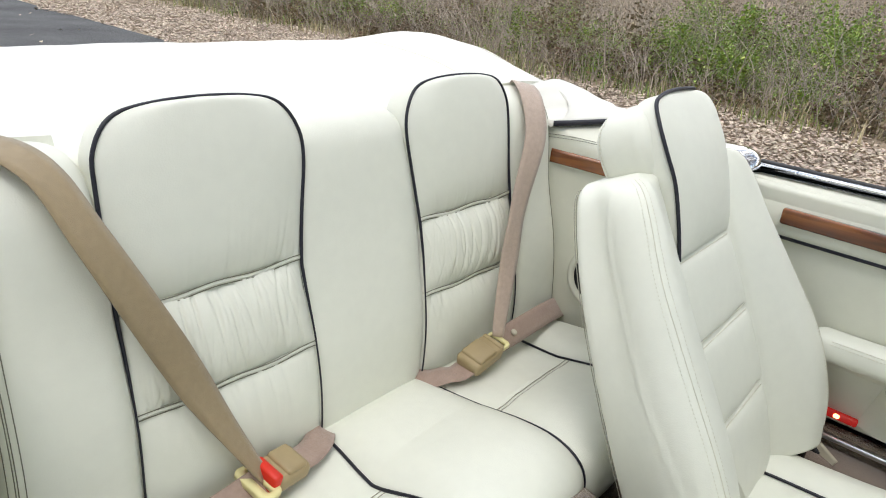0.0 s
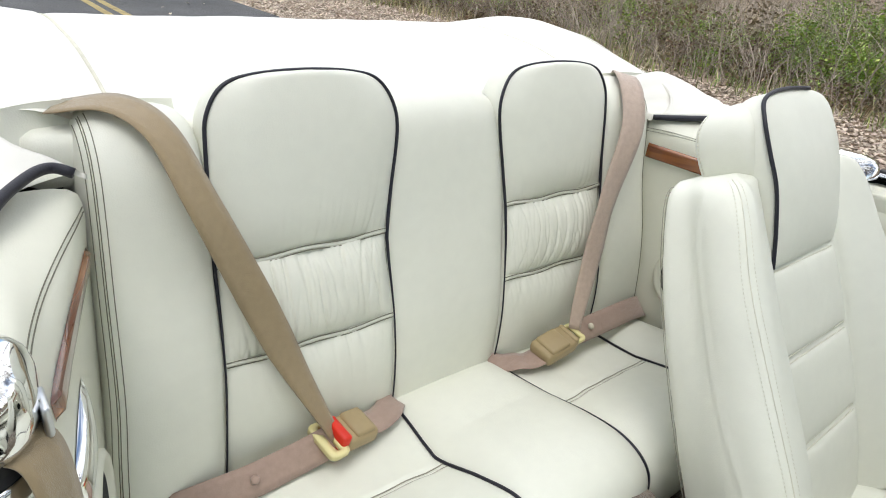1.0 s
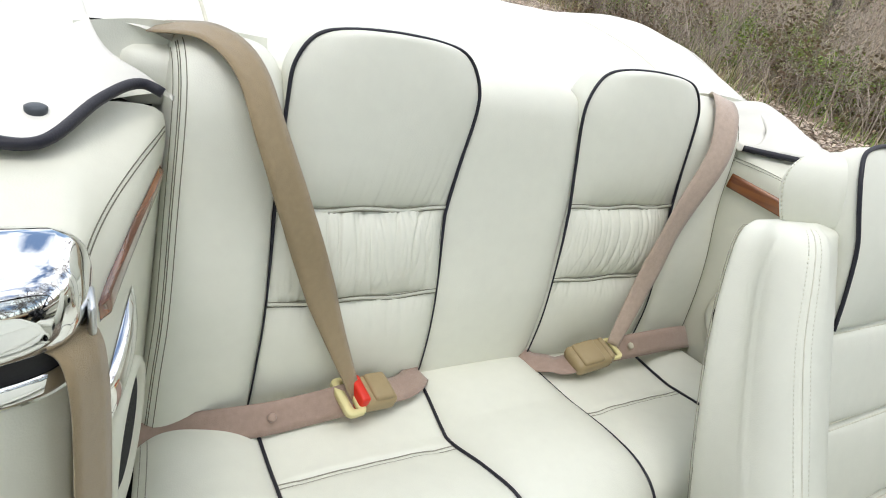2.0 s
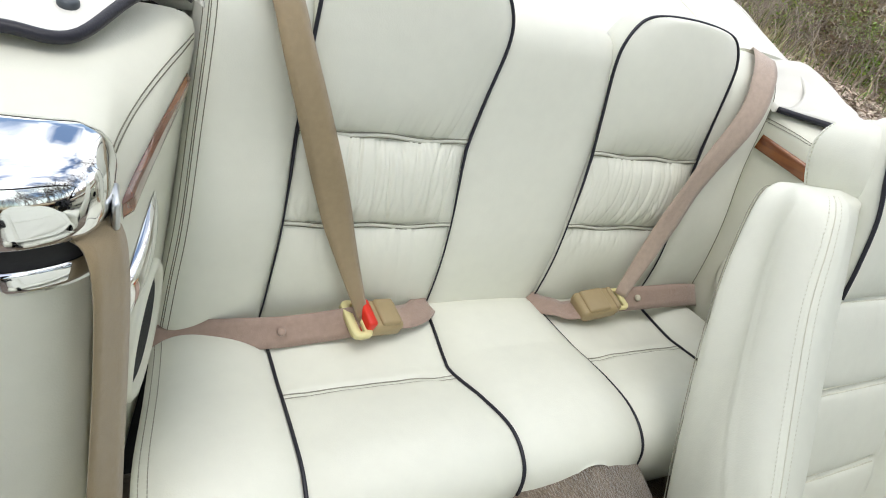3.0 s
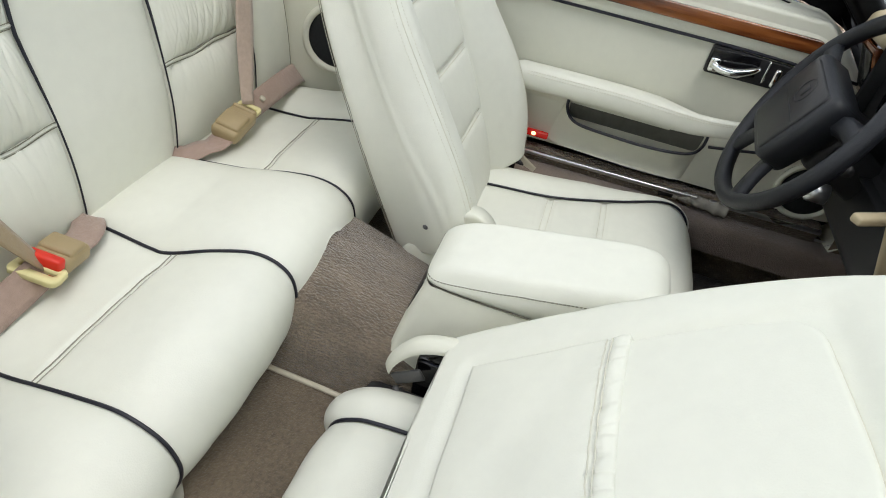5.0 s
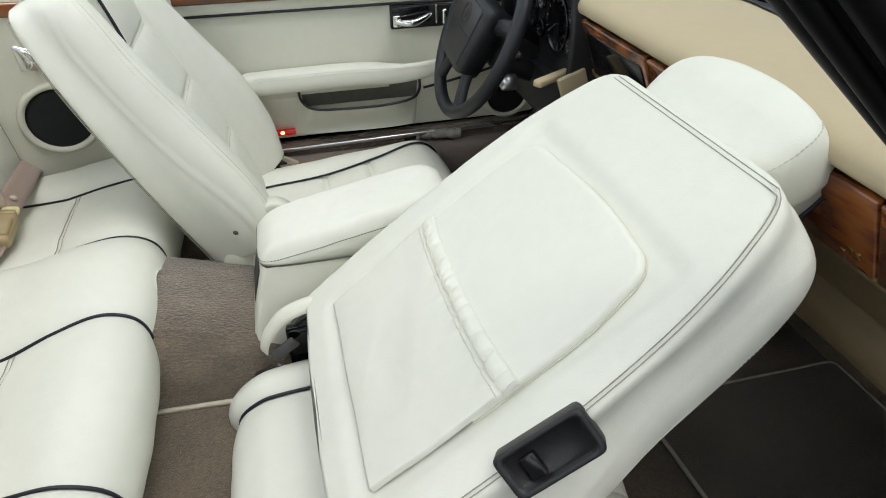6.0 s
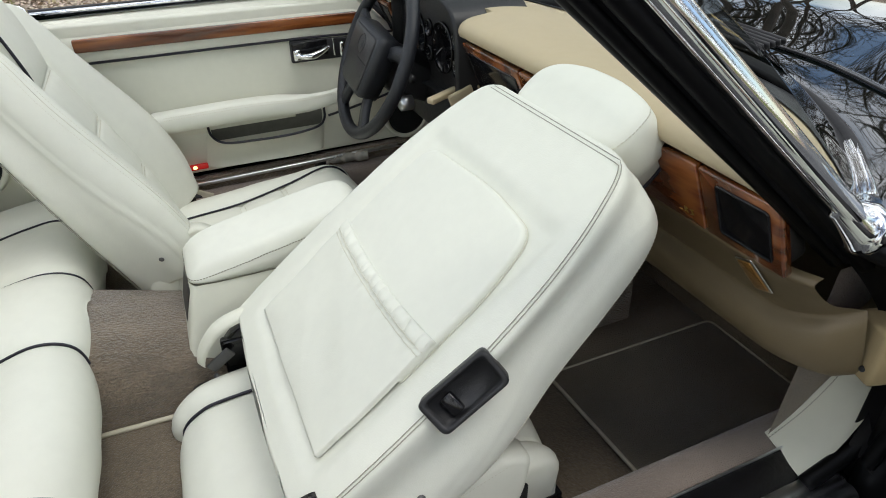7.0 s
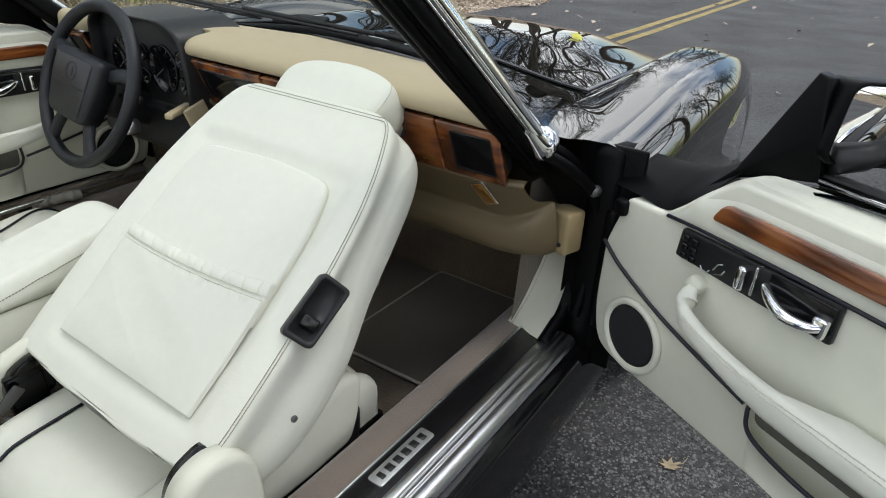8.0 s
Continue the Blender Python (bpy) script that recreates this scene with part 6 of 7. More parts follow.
out = round_outline([(-0.08, -0.09), (0.08, -0.09), (0.1, 0.0), (0.1, 0.068), (-0.1, 0.068), (-0.1, 0.0)], [0.03, 0.03, 0.03, 0.02, 0.02, 0.03])
slab(bm, out, 0.05, 0.014, Matrix.Translation((0, 0, -0.01)), 4)
hub = part("airbag_pad", bm, WHEEL_LEATHER, wheel_thing, "dark grey airbag pad", m=wm)
bm = bmn()
out2 = round_outline([(-0.07, -0.076), (0.07, -0.076), (0.078, 0.056), (-0.078, 0.056)], 0.012)
slab(bm, out2, 0.004, 0.003, Matrix.Translation((0, 0, 0.039)), 2)
tube(bm, [(-0.066, -0.01, 0.043), (0.066, -0.01, 0.043)], 0.0012, 5)
tube(bm, [(0.022 * math.cos(2 * math.pi * i / 30), 0.022 + 0.022 * math.sin(2 * math.pi * i / 30), 0.043) for i in range(30)], 0.0014, 5, closed=True)
rbox(bm, (0.014, 0.02, 0.003), (0, 0.022, 0.043), 0.001)
part("pad_cover", bm, BLACK, hub, m=wm)
for sx, sy in ((-1, 1), (1, 1), (-1, -1), (1, -1)):
    bm = bmn()
    if sy > 0:
        pts = [(sx * 0.06, 0.03, 0.0), (sx * 0.12, 0.05, 0.004), (sx * R * 0.95, 0.062, 0.0)]
    else:
        pts = [(sx * 0.045, -0.05, 0.0), (sx * 0.07, -0.11, 0.004), (sx * 0.095, -R * 0.87, 0.0)]
    c = Curve(pts, 16)
    g = []
    for i in range(17):
        p = c(i / 16)
        t = (c(min(1, i / 16 + 0.05)) - c(max(0, i / 16 - 0.05))).normalized()
        n2 = Vector((-t.y, t.x, 0)).normalized()
        g.append([bm.verts.new(p + n2 * a * (0.024 - 0.006 * math.sin(math.pi * i / 16)) + Vector((0, 0, b * 0.009))) for a, b in ((-1, -0.4), (-0.6, 1), (0.6, 1), (1, -0.4), (0.6, -1), (-0.6, -1))])
    for a, b in zip(g, g[1:]):
        for j in range(6):
            bm.faces.new((a[j], a[(j + 1) % 6], b[(j + 1) % 6], b[j]))
    part("spoke", bm, WHEEL_LEATHER, wheel_thing, m=wm)
bm = bmn()
lathe(bm, [(0.055, -0.14), (0.05, -0.05), (0.06, -0.02), (0.06, 0.0)], 24, wm)
rbox(bm, (0.11, 0.16, 0.09), (-0.385, 1.17, 0.70), 0.02, 3, (-24, 0, 0))
col = part("column_cowl", bm, BLACK, wheel_thing, m=None)
for sx in (-1, 1):
    bm = bmn()
    tube(bm, [tuple(wm @ Vector((sx * 0.05, 0.0, -0.055))), tuple(wm @ Vector((sx * 0.12, 0.01, -0.05))), tuple(wm @ Vector((sx * 0.155, 0.015, -0.04)))], 0.008, 8, rfn=lambda t: 0.006 + 0.004 * t)
    part("stalk", bm, BLACK, wheel_thing)
bm = bmn()
lathe(bm, [(0.018, 0), (0.018, 0.03), (0.012, 0.034)], 20, axes((-0.315, 1.14, 0.66), (1, 0, 0), (0, 0, 1), (0, -1, 0)))
part("ignition_lock", bm, STEEL, wheel_thing, "steel ignition lock")

# ---- centre console ----
console = thing("centre_console", "cream leather centre console with padded armrest", "console")
CX, CW = 0.010, 0.076


def lid_edge(y):
    """Height of the stitched edge of the lid, which rises towards the front."""
    return 0.545 + 0.2 * (y - 0.556)


def pad_fn(u, v):
    """Over the armrest's top, from its left edge to its right."""
    k, q = 2 * u - 1, 2 * v - 1
    n = 7
    r = (abs(k) ** n + abs(q) ** n) ** (1 / n)
    top = max(abs(k), abs(q))
    f = top / r if r > 1e-6 else 1.0
    x, y = CX + k * f * CW, 0.721 + q * f * 0.168
    rim = max(0.0, (top - 0.72) / 0.28)
    return Vector((x, y, lid_edge(y) + 0.021 * (1 - rim ** 2.6) + 0.004 * (1 - k * k) + 0.0008 * noise.noise((x * 40, y * 40, 1))))


bm = bmn()
g = grid(bm, pad_fn, 48, 64)
rim_v = g[0][:] + [r[-1] for r in g[1:]] + g[-1][-2::-1] + [r[0] for r in g[-2:0:-1]]
prev = rim_v
for f in (0.35, 0.7, 1.0):
    row = [bm.verts.new((v.co.x + (0.003 if f < 1 else -0.002) * math.copysign(min(1, abs(v.co.x - CX) * 40), v.co.x - CX), v.co.y, v.co.z + (0.536 - v.co.z) * f)) for v in rim_v]
    for i in range(len(row)):
        k = (i + 1) % len(row)
        bm.faces.new((prev[k], prev[i], row[i], row[k]))
    prev = row
pad = part("armrest_lid", bm, CREAM, console, "padded cream leather armrest lid")
lid_rim = [pad_fn(i / 60, 0) for i in range(61)] + [pad_fn(1, i / 80) for i in range(1, 81)]
bm = bmn()
stitches(bm, [q + Vector((0.001, -0.0004, -0.002)) for q in lid_rim], 0.0055, 0.65, 0.0009)
part("lid_stitching", bm, SEAM, pad)
bm = bmn()
tube(bm, [Vector((q.x + 0.0012 * math.copysign(1, q.x - CX), q.y, 0.5362)) for q in lid_rim], 0.001, 6)
part("lid_seam", bm, SEAM, pad, "dark shut line under the lid")
# tapered box under the lid, wider towards the carpet

def box_fn(u, v):
    """Round the box's open plan from the front right, along the back, to the front left; v downwards."""
    w = CW - 0.001 + (0.112 - CW) * v
    y_back = 0.557 - 0.04 * v
    path = Curve([(CX + w, 0.99, 0), (CX + w, 0.8, 0), (CX + w, y_back + 0.03, 0), (CX + w - 0.004, y_back + 0.006, 0), (CX + w - 0.016, y_back, 0), (CX, y_back - 0.002, 0), (CX - w + 0.016, y_back, 0), (CX - w + 0.004, y_back + 0.006, 0), (CX - w, y_back + 0.03, 0), (CX - w, 0.8, 0), (CX - w, 0.99, 0)], 60)
    q = path(u)
    top = 0.536 - 0.12 * ease(0.9, 0.99, q.y)
    return Vector((q.x, q.y, top + (0.385 - top) * v))


bm = bmn()
grid(bm, box_fn, 110, 12)
grid(bm, lambda u, v: Vector((CX - 0.075 + 0.15 * u, 0.87 + 0.12 * v, 0.53 - 0.12 * ease(0.2, 1.0, v))), 8, 8)
bmesh.ops.recalc_face_normals(bm, faces=bm.faces)
part("console_box", bm, CREAM_TRIM, console)
bm = bmn()
rm2 = axes((CX, 0.5445, 0.488), (1, 0, 0), (0, 0.256, 0.967), (0, -0.967, 0.256))
slab(bm, round_outline([(-0.05, -0.042), (0.05, -0.042), (0.058, 0.034), (-0.058, 0.034)], 0.008), 0.0022, 0.0008, rm2)
part("rear_vent", bm, BLACK, console, "black rear vent panel")
bm = bmn()
slab(bm, round_outline([(-0.07, 0.93), (0.07, 0.93), (0.07, 1.22), (-0.07, 1.22)], 0.015), 0.02, 0.004, axes((0, 0, 0.34), (1, 0, 0), (0, 1, 0.12), (0, -0.12, 1)))
part("gear_surround", bm, WALNUT, console, "walnut gear selector surround")
bm = bmn()
lathe(bm, [(0.012, 0), (0.01, 0.06), (0.012, 0.07), (0.022, 0.085), (0.024, 0.105), (0.014, 0.12)], 20, pose(0, 1.1, 0.48))
part("gear_lever", bm, BLACK, console)

# handbrake beside the driver's sill, in its wrinkled sleeve
hb = thing("handbrake_lever", "black handbrake lever in a crumpled grey sleeve", "handbrake")
bm = bmn()
tube(bm, [(-0.684, 0.95, 0.378), (-0.684, 0.97, 0.381), (-0.683, 0.99, 0.384)], 0.009, 12)
part("lever", bm, BLACK, hb)
bm = bmn()
tube(bm, Curve([(-0.682, 0.985, 0.386), (-0.674, 1.04, 0.388), (-0.662, 1.115, 0.386)], 60).pts, 0.016, 14, rfn=lambda t: 0.012 + 0.0012 * math.sin(t * 40) + 0.0016 * math.sin(t * 23 + 1) + 0.003 * t)
part("sleeve", bm, material("grey_sleeve", (0.36, 0.34, 0.3), 0.7, vary=0.2, bump=0.6, bump_scale=80), hb)
# ---- side trims behind the doors, posts and caps ----
for s in (1, -1):
    m = None if s > 0 else FLIP
    q = thing("quarter_trim", "cream leather quarter trim with walnut strip and speaker", "car trim", "quarter trims")
    a = Curve([(0.535, -0.06, 0.40), (0.53, -0.055, 0.6), (0.525, -0.055, 0.8), (0.522, -0.05, 0.87), (0.535, -0.045, 0.90), (0.60, -0.03, 0.908), (0.70, 0.0, 0.905), (0.78, 0.0, 0.89)], 80)
    b = Curve([(0.625, 0.285, 0.36), (0.622, 0.28, 0.6), (0.614, 0.27, 0.8), (0.612, 0.265, 0.86), (0.622, 0.262, 0.888), (0.66, 0.262, 0.895), (0.72, 0.262, 0.893), (0.78, 0.262, 0.885)], 80)
    bm = bmn()
    qf, _ = sheet(bm, a, b, lambda u, v: 0.004 * math.sin(math.pi * u), 30, 60)
    body = part("trim_panel", bm, CREAM_TRIM, q, m=m)
    # wood strip along the face
    def face(u, v, lift):
        e = 0.01
        du, dv = qf(min(1, u + e), v) - qf(max(0, u - e), v), qf(u, min(1, v + e)) - qf(u, max(0, v - e))
        nn = du.cross(dv).normalized()
        if nn.x > 0:
            nn = -nn
        return qf(u, v) + nn * lift
    heights = {}

    def v_at(z, u=0.4):
        """Where up the face the panel reaches a height."""
        if u not in heights:
            heights[u] = [qf(u, i / 150).z for i in range(95)]
        zs = heights[u]
        k = next((i for i in range(1, 95) if zs[i] >= z), 94)
        return (k - 1 + (z - zs[k - 1]) / max(1e-6, zs[k] - zs[k - 1])) / 150

    def strip(u, v):
        uu = 0.06 + 0.82 * u
        z = 0.826 + 0.004 * u if s > 0 else 0.834 - 0.02 * u
        half_h = 0.0095 if s > 0 else 0.0155
        lo, hi = v_at(z - half_h, uu), v_at(z + half_h, uu)
        return face(uu, lo + (hi - lo) * v, 0.006 * min(1, 14 * v, 14 * (1 - v), 40 * u, 40 * (1 - u)) + 0.0005)
    bm = bmn()
    grid(bm, strip, 24, 10)
    part("wood_strip", bm, WALNUT, q, "lacquered walnut strip", m=m)
    for d in (0, 0.006):
        bm = bmn()
        stitches(bm, [face(0.02 + 0.95 * i / 30, v_at(0.873 + 0.012 * i / 30 + d, 0.02 + 0.95 * i / 30), 0.0006) for i in range(31)], 0.006, 0.8, 0.0007)
        part("trim_stitching", bm, SEAM, q, m=m)
    # courtesy lamp
    lo, hi = v_at(0.697), v_at(0.752)
    bm = bmn()
    grid(bm, lambda u, v: face(0.42 + 0.38 * u, lo + (hi - lo) * v, 0.014 * math.sin(math.pi * u) ** 0.5 * math.sin(math.pi * v) ** 0.35 + 0.001), 16, 24)
    part("courtesy_lamp", bm, CHROME, q, "chrome courtesy lamp", m=m)
    # speaker
    c0 = face(0.53, v_at(0.585), 0.002)
    nn = (face(0.53, v_at(0.585), 0.02) - c0).normalized()
    ax = Vector((0, 0, 1)).cross(nn).normalized()
    sm = axes(tuple(c0), tuple(ax), tuple(nn.cross(ax)), tuple(nn))
    bm = bmn()
    lathe(bm, [(0.086, -0.004), (0.085, 0.008), (0.079, 0.012), (0.072, 0.009), (0.07, 0.003)], 48, sm)
    sp = part("speaker_ring", bm, CREAM_TRIM, q, m=m)
    bm = bmn()
    lathe(bm, [(0.071, 0.003), (0.06, 0.006), (0.02, 0.0065)], 48, sm)
    part("speaker_cloth", bm, CLOTH, sp, "black speaker cloth", m=m)
    # post behind the door opening, with its chrome cap
    dy = 0.0 if s > 0 else 0.028
    m = Matrix.Translation((0, dy, -0.3 * dy)) @ (m or Matrix())
    p = thing("door_post", "cream leather door post under a polished chrome cap", "door post", "door posts")
    pa = Curve([(0.628, 0.24, 0.36), (0.628, 0.26, 0.5), (0.626, 0.265, 0.7), (0.624, 0.262, 0.83)])
    pb = Curve([(0.665, 0.315, 0.355), (0.662, 0.318, 0.5), (0.658, 0.315, 0.7), (0.655, 0.31, 0.83)])
    pc = Curve([(0.80, 0.315, 0.355), (0.80, 0.32, 0.5), (0.80, 0.318, 0.7), (0.79, 0.312, 0.83)])
    bm = bmn()
    grid(bm, lambda u, v: Curve([pc(v), pc(v).lerp(pb(v), 0.6) + Vector((0, 0.006, 0)), pb(v).lerp(pc(v), 0.14) + Vector((0, 0.003, 0)), pb(v).lerp(pa(v), 0.25), pb(v).lerp(pa(v), 0.6) + Vector((-0.002, 0.002, 0)), pa(v)], 40)(u), 40, 20)
    bmesh.ops.recalc_face_normals(bm, faces=bm.faces)
    part("post", bm, CREAM_TRIM, p, m=m)
    cap_out = round_outline([(0.607, 0.215), (0.765, 0.205), (0.765, 0.29), (0.69, 0.322), (0.618, 0.297)], [0.02, 0.02, 0.04, 0.045, 0.04], 8)
    k = len(cap_out)
    ccx, ccy = 0.69, 0.255
    bm = bmn()
    rings = [[bm.verts.new((ccx + (x - ccx) * f, ccy + (y - ccy) * f, z)) for x, y in cap_out] for f, z in ((0.97, 0.854), (1.0, 0.857), (1.01, 0.866), (1.0, 0.88), (0.955, 0.893), (0.87, 0.902), (0.72, 0.908), (0.4, 0.912))]
    for r, t in zip(rings, rings[1:]):
        for j in range(k):
            bm.faces.new((r[j], r[(j + 1) % k], t[(j + 1) % k], t[j]))
    bm.faces.new(rings[-1])
    bm.faces.new(rings[0][::-1])
    part("cap", bm, CHROME, p, "polished chrome post cap", m=m)
    bm = bmn()
    slab(bm, [(ccx + (x - ccx) * 0.94, ccy + (y - ccy) * 0.93) for x, y in cap_out], 0.034, 0.002, Matrix.Translation((0, 0, 0.826)))
    part("belt_slot", bm, RUBBER, p, m=m)
    bm = bmn()
    rings = [[bm.verts.new((ccx + (x - ccx) * f, ccy + (y - ccy) * f, z)) for x, y in cap_out] for f, z in ((0.93, 0.815), (0.99, 0.816), (1.0, 0.822), (0.995, 0.832), (0.97, 0.836), (0.93, 0.835))]
    for r, t in zip(rings, rings[1:]):
        for j in range(k):
            bm.faces.new((r[j], r[(j + 1) % k], t[(j + 1) % k], t[j]))
    part("cap_band", bm, CHROME, p, "chrome band", m=m)
    bm = bmn()
    rbox(bm, (0.006, 0.03, 0.026), (0.611, 0.26, 0.855), 0.003)
    part("belt_guide", bm, STEEL, p, m=m)

# ---- stowed hood under its cover ----
hood = thing("hood_cover", "white leather cover over the stowed soft top with navy edging", "hood cover")
cover_mid = smooth((-0.80, -0.74, -0.66, -0.52, -0.36, -0.24, -0.17, -0.08), (0.87, 0.958, 0.996, 1.006, 0.995, 0.972, 0.95, 0.915))
cover_side = smooth((-0.80, -0.74, -0.66, -0.52, -0.36, -0.26, -0.18, -0.08), (0.87, 0.958, 0.994, 1.008, 0.998, 0.985, 0.972, 0.955))


def cover_fn(u, v):
    k = 2 * u - 1
    x = k * 0.60
    y = -0.80 + 0.70 * v + 0.02 * math.cos(3 * k)
    a = abs(k)
    # raised corners over the folded frame
    w = min(1, max(0, (a - 0.7) / 0.22))
    w = w * w * (3 - 2 * w)
    z = cover_mid(y) * (1 - w) + cover_side(y) * w
    z += 0.026 * math.exp(-((a - 0.97) / 0.15) ** 2) * math.exp(-((y + 0.42) / 0.28) ** 2)
    z -= 0.005 * math.exp(-((a - 0.76) / 0.012) ** 2)
    z += 0.004 * noise.noise((x * 4, y * 5, 2)) + 0.0025 * noise.noise((x * 13, y * 9, 5))
    return Vector((-x, y, z))


bm = bmn()
grid(bm, cover_fn, 110, 70)
part("cover_top", bm, CREAM_COVER, hood)
for s in (0.12, 0.88):
    bm = bmn()
    tube(bm, [cover_fn(s, 0.02 + 0.96 * i / 50) + Vector((0, 0, 0.0005)) for i in range(51)], 0.0028, 6)
    part("cover_seam", bm, PALE_THREAD, hood)
for s in (1, -1):
    m = None if s > 0 else FLIP
    # side wing of the cover, coming forward over the quarter in a loose flap
    a = Curve([cover_fn(0.0, i / 40) for i in range(0, 37, 3)] + [Vector((0.585, -0.115, 0.985)), Vector((0.55, -0.075, 0.965)), Vector((0.527, -0.045, 0.942)), Vector((0.518, -0.02, 0.928))])
    b = Curve([(0.70, -0.80, 0.87), (0.74, -0.6, 0.90), (0.77, -0.42, 0.91), (0.79, -0.2, 0.912), (0.80, -0.04, 0.912), (0.80, 0.06, 0.912), (0.79, 0.095, 0.914)])
    if s > 0:
        edge_y_of = smooth((0.518, 0.55, 0.59, 0.64, 0.69, 0.8), (-0.025, -0.035, 0.012, 0.088, 0.09, 0.075))
        edge_z_of = smooth((0.518, 0.55, 0.59, 0.64, 0.69, 0.8), (0.922, 0.934, 0.932, 0.917, 0.919, 0.914))
    else:
        edge_y_of = smooth((0.518, 0.56, 0.62, 0.69, 0.8), (-0.034, -0.003, 0.044, 0.09, 0.09))
        edge_z_of = smooth((0.518, 0.56, 0.62, 0.69, 0.8), (0.908, 0.911, 0.917, 0.917, 0.914))

    def hem(q, u, v):
        w = min(1, max(0, (v - 0.72) / 0.28))
        w = w * w * (3 - 2 * w)
        return Vector((q.x, q.y + (edge_y_of(q.x) - q.y) * w, q.z + (edge_z_of(q.x) - q.z) * w))

    def flap(u, v):
        return 0.016 * math.sin(math.pi * u) * (1 - 0.6 * v) + 0.004 * noise.noise((u * 5, v * 7, s))
    bm = bmn()
    ff, _ = sheet(bm, a, b, flap, 40, 70, True, skirt=(0, 0, -0.006), bend=hem)
    wing = part("cover_wing", bm, CREAM_COVER, hood, m=m)
    # loose flap lying over the far quarter
    if s < 0:
        bm = bmn()
        top_fold = Curve([(0.50, -0.14, 0.955), (0.53, -0.125, 0.966), (0.57, -0.11, 0.978), (0.62, -0.095, 0.982), (0.67, -0.06, 0.964), (0.72, -0.02, 0.938)])
        low_hem = Curve([(0.512, -0.034, 0.909), (0.53, -0.026, 0.911), (0.56, -0.003, 0.914), (0.62, 0.044, 0.92), (0.66, 0.07, 0.92), (0.70, 0.09, 0.92)])
        sheet(bm, top_fold, low_hem, lambda u, v: 0.007 * math.sin(math.pi * u) + 0.004 * math.exp(-(u / 0.1) ** 2) + 0.003 * noise.noise((u * 4, v * 5, 8)), 20, 30, skirt=(0, 0, -0.012))
        bmesh.ops.recalc_face_normals(bm, faces=bm.faces)
        part("cover_flap", bm, CREAM_COVER, wing, m=m)
    bm = bmn()
    rim = [ff(i / 50, 1.0) + Vector((0, 0.002, -0.004)) for i in range(2 if s > 0 else 0, 51)]
    tube(bm, rim, 0.0058, 10)
    part("cover_edging", bm, PIPING, wing, "navy blue edging", m=m)
    bm = bmn()
    spot = min(((ff(i / 40, j / 40) - Vector((0.642, 0.055, 0.92))).length, i, j) for i in range(41) for j in range(20, 40))
    c0 = ff(spot[1] / 40, spot[2] / 40)
    lathe(bm, [(0.0095, -0.004), (0.0095, 0.0025), (0.007, 0.004), (0.002, 0.0042)], 20, pose(c0.x, c0.y, c0.z + 0.001))
    part("press_stud", bm, material("stud_grey", (0.07, 0.08, 0.09), 0.4, metal=0.5), wing, "grey press stud", m=m)
    # folded lip where the wing meets the seat
    bm = bmn()
    sheet(bm, Curve([(0.39, -0.15, 0.965), (0.47, -0.14, 0.972), (0.54, -0.125, 0.975), (0.61, -0.1, 0.97)]), Curve([(0.39, -0.12, 0.90), (0.47, -0.108, 0.90), (0.54, -0.085, 0.9), (0.61, -0.06, 0.89)]), pillow(0.012, 2, 3), 14, 24)
    bmesh.ops.recalc_face_normals(bm, faces=bm.faces)
    part("belt_shelf", bm, CREAM, hood, m=m)
# parcel shelf under the cover, closing the gap behind the seat
bm = bmn()
rbox(bm, (1.14, 0.21, 0.07), (0, -0.2, 0.912), 0.02)
part("shelf", bm, CREAM, hood)

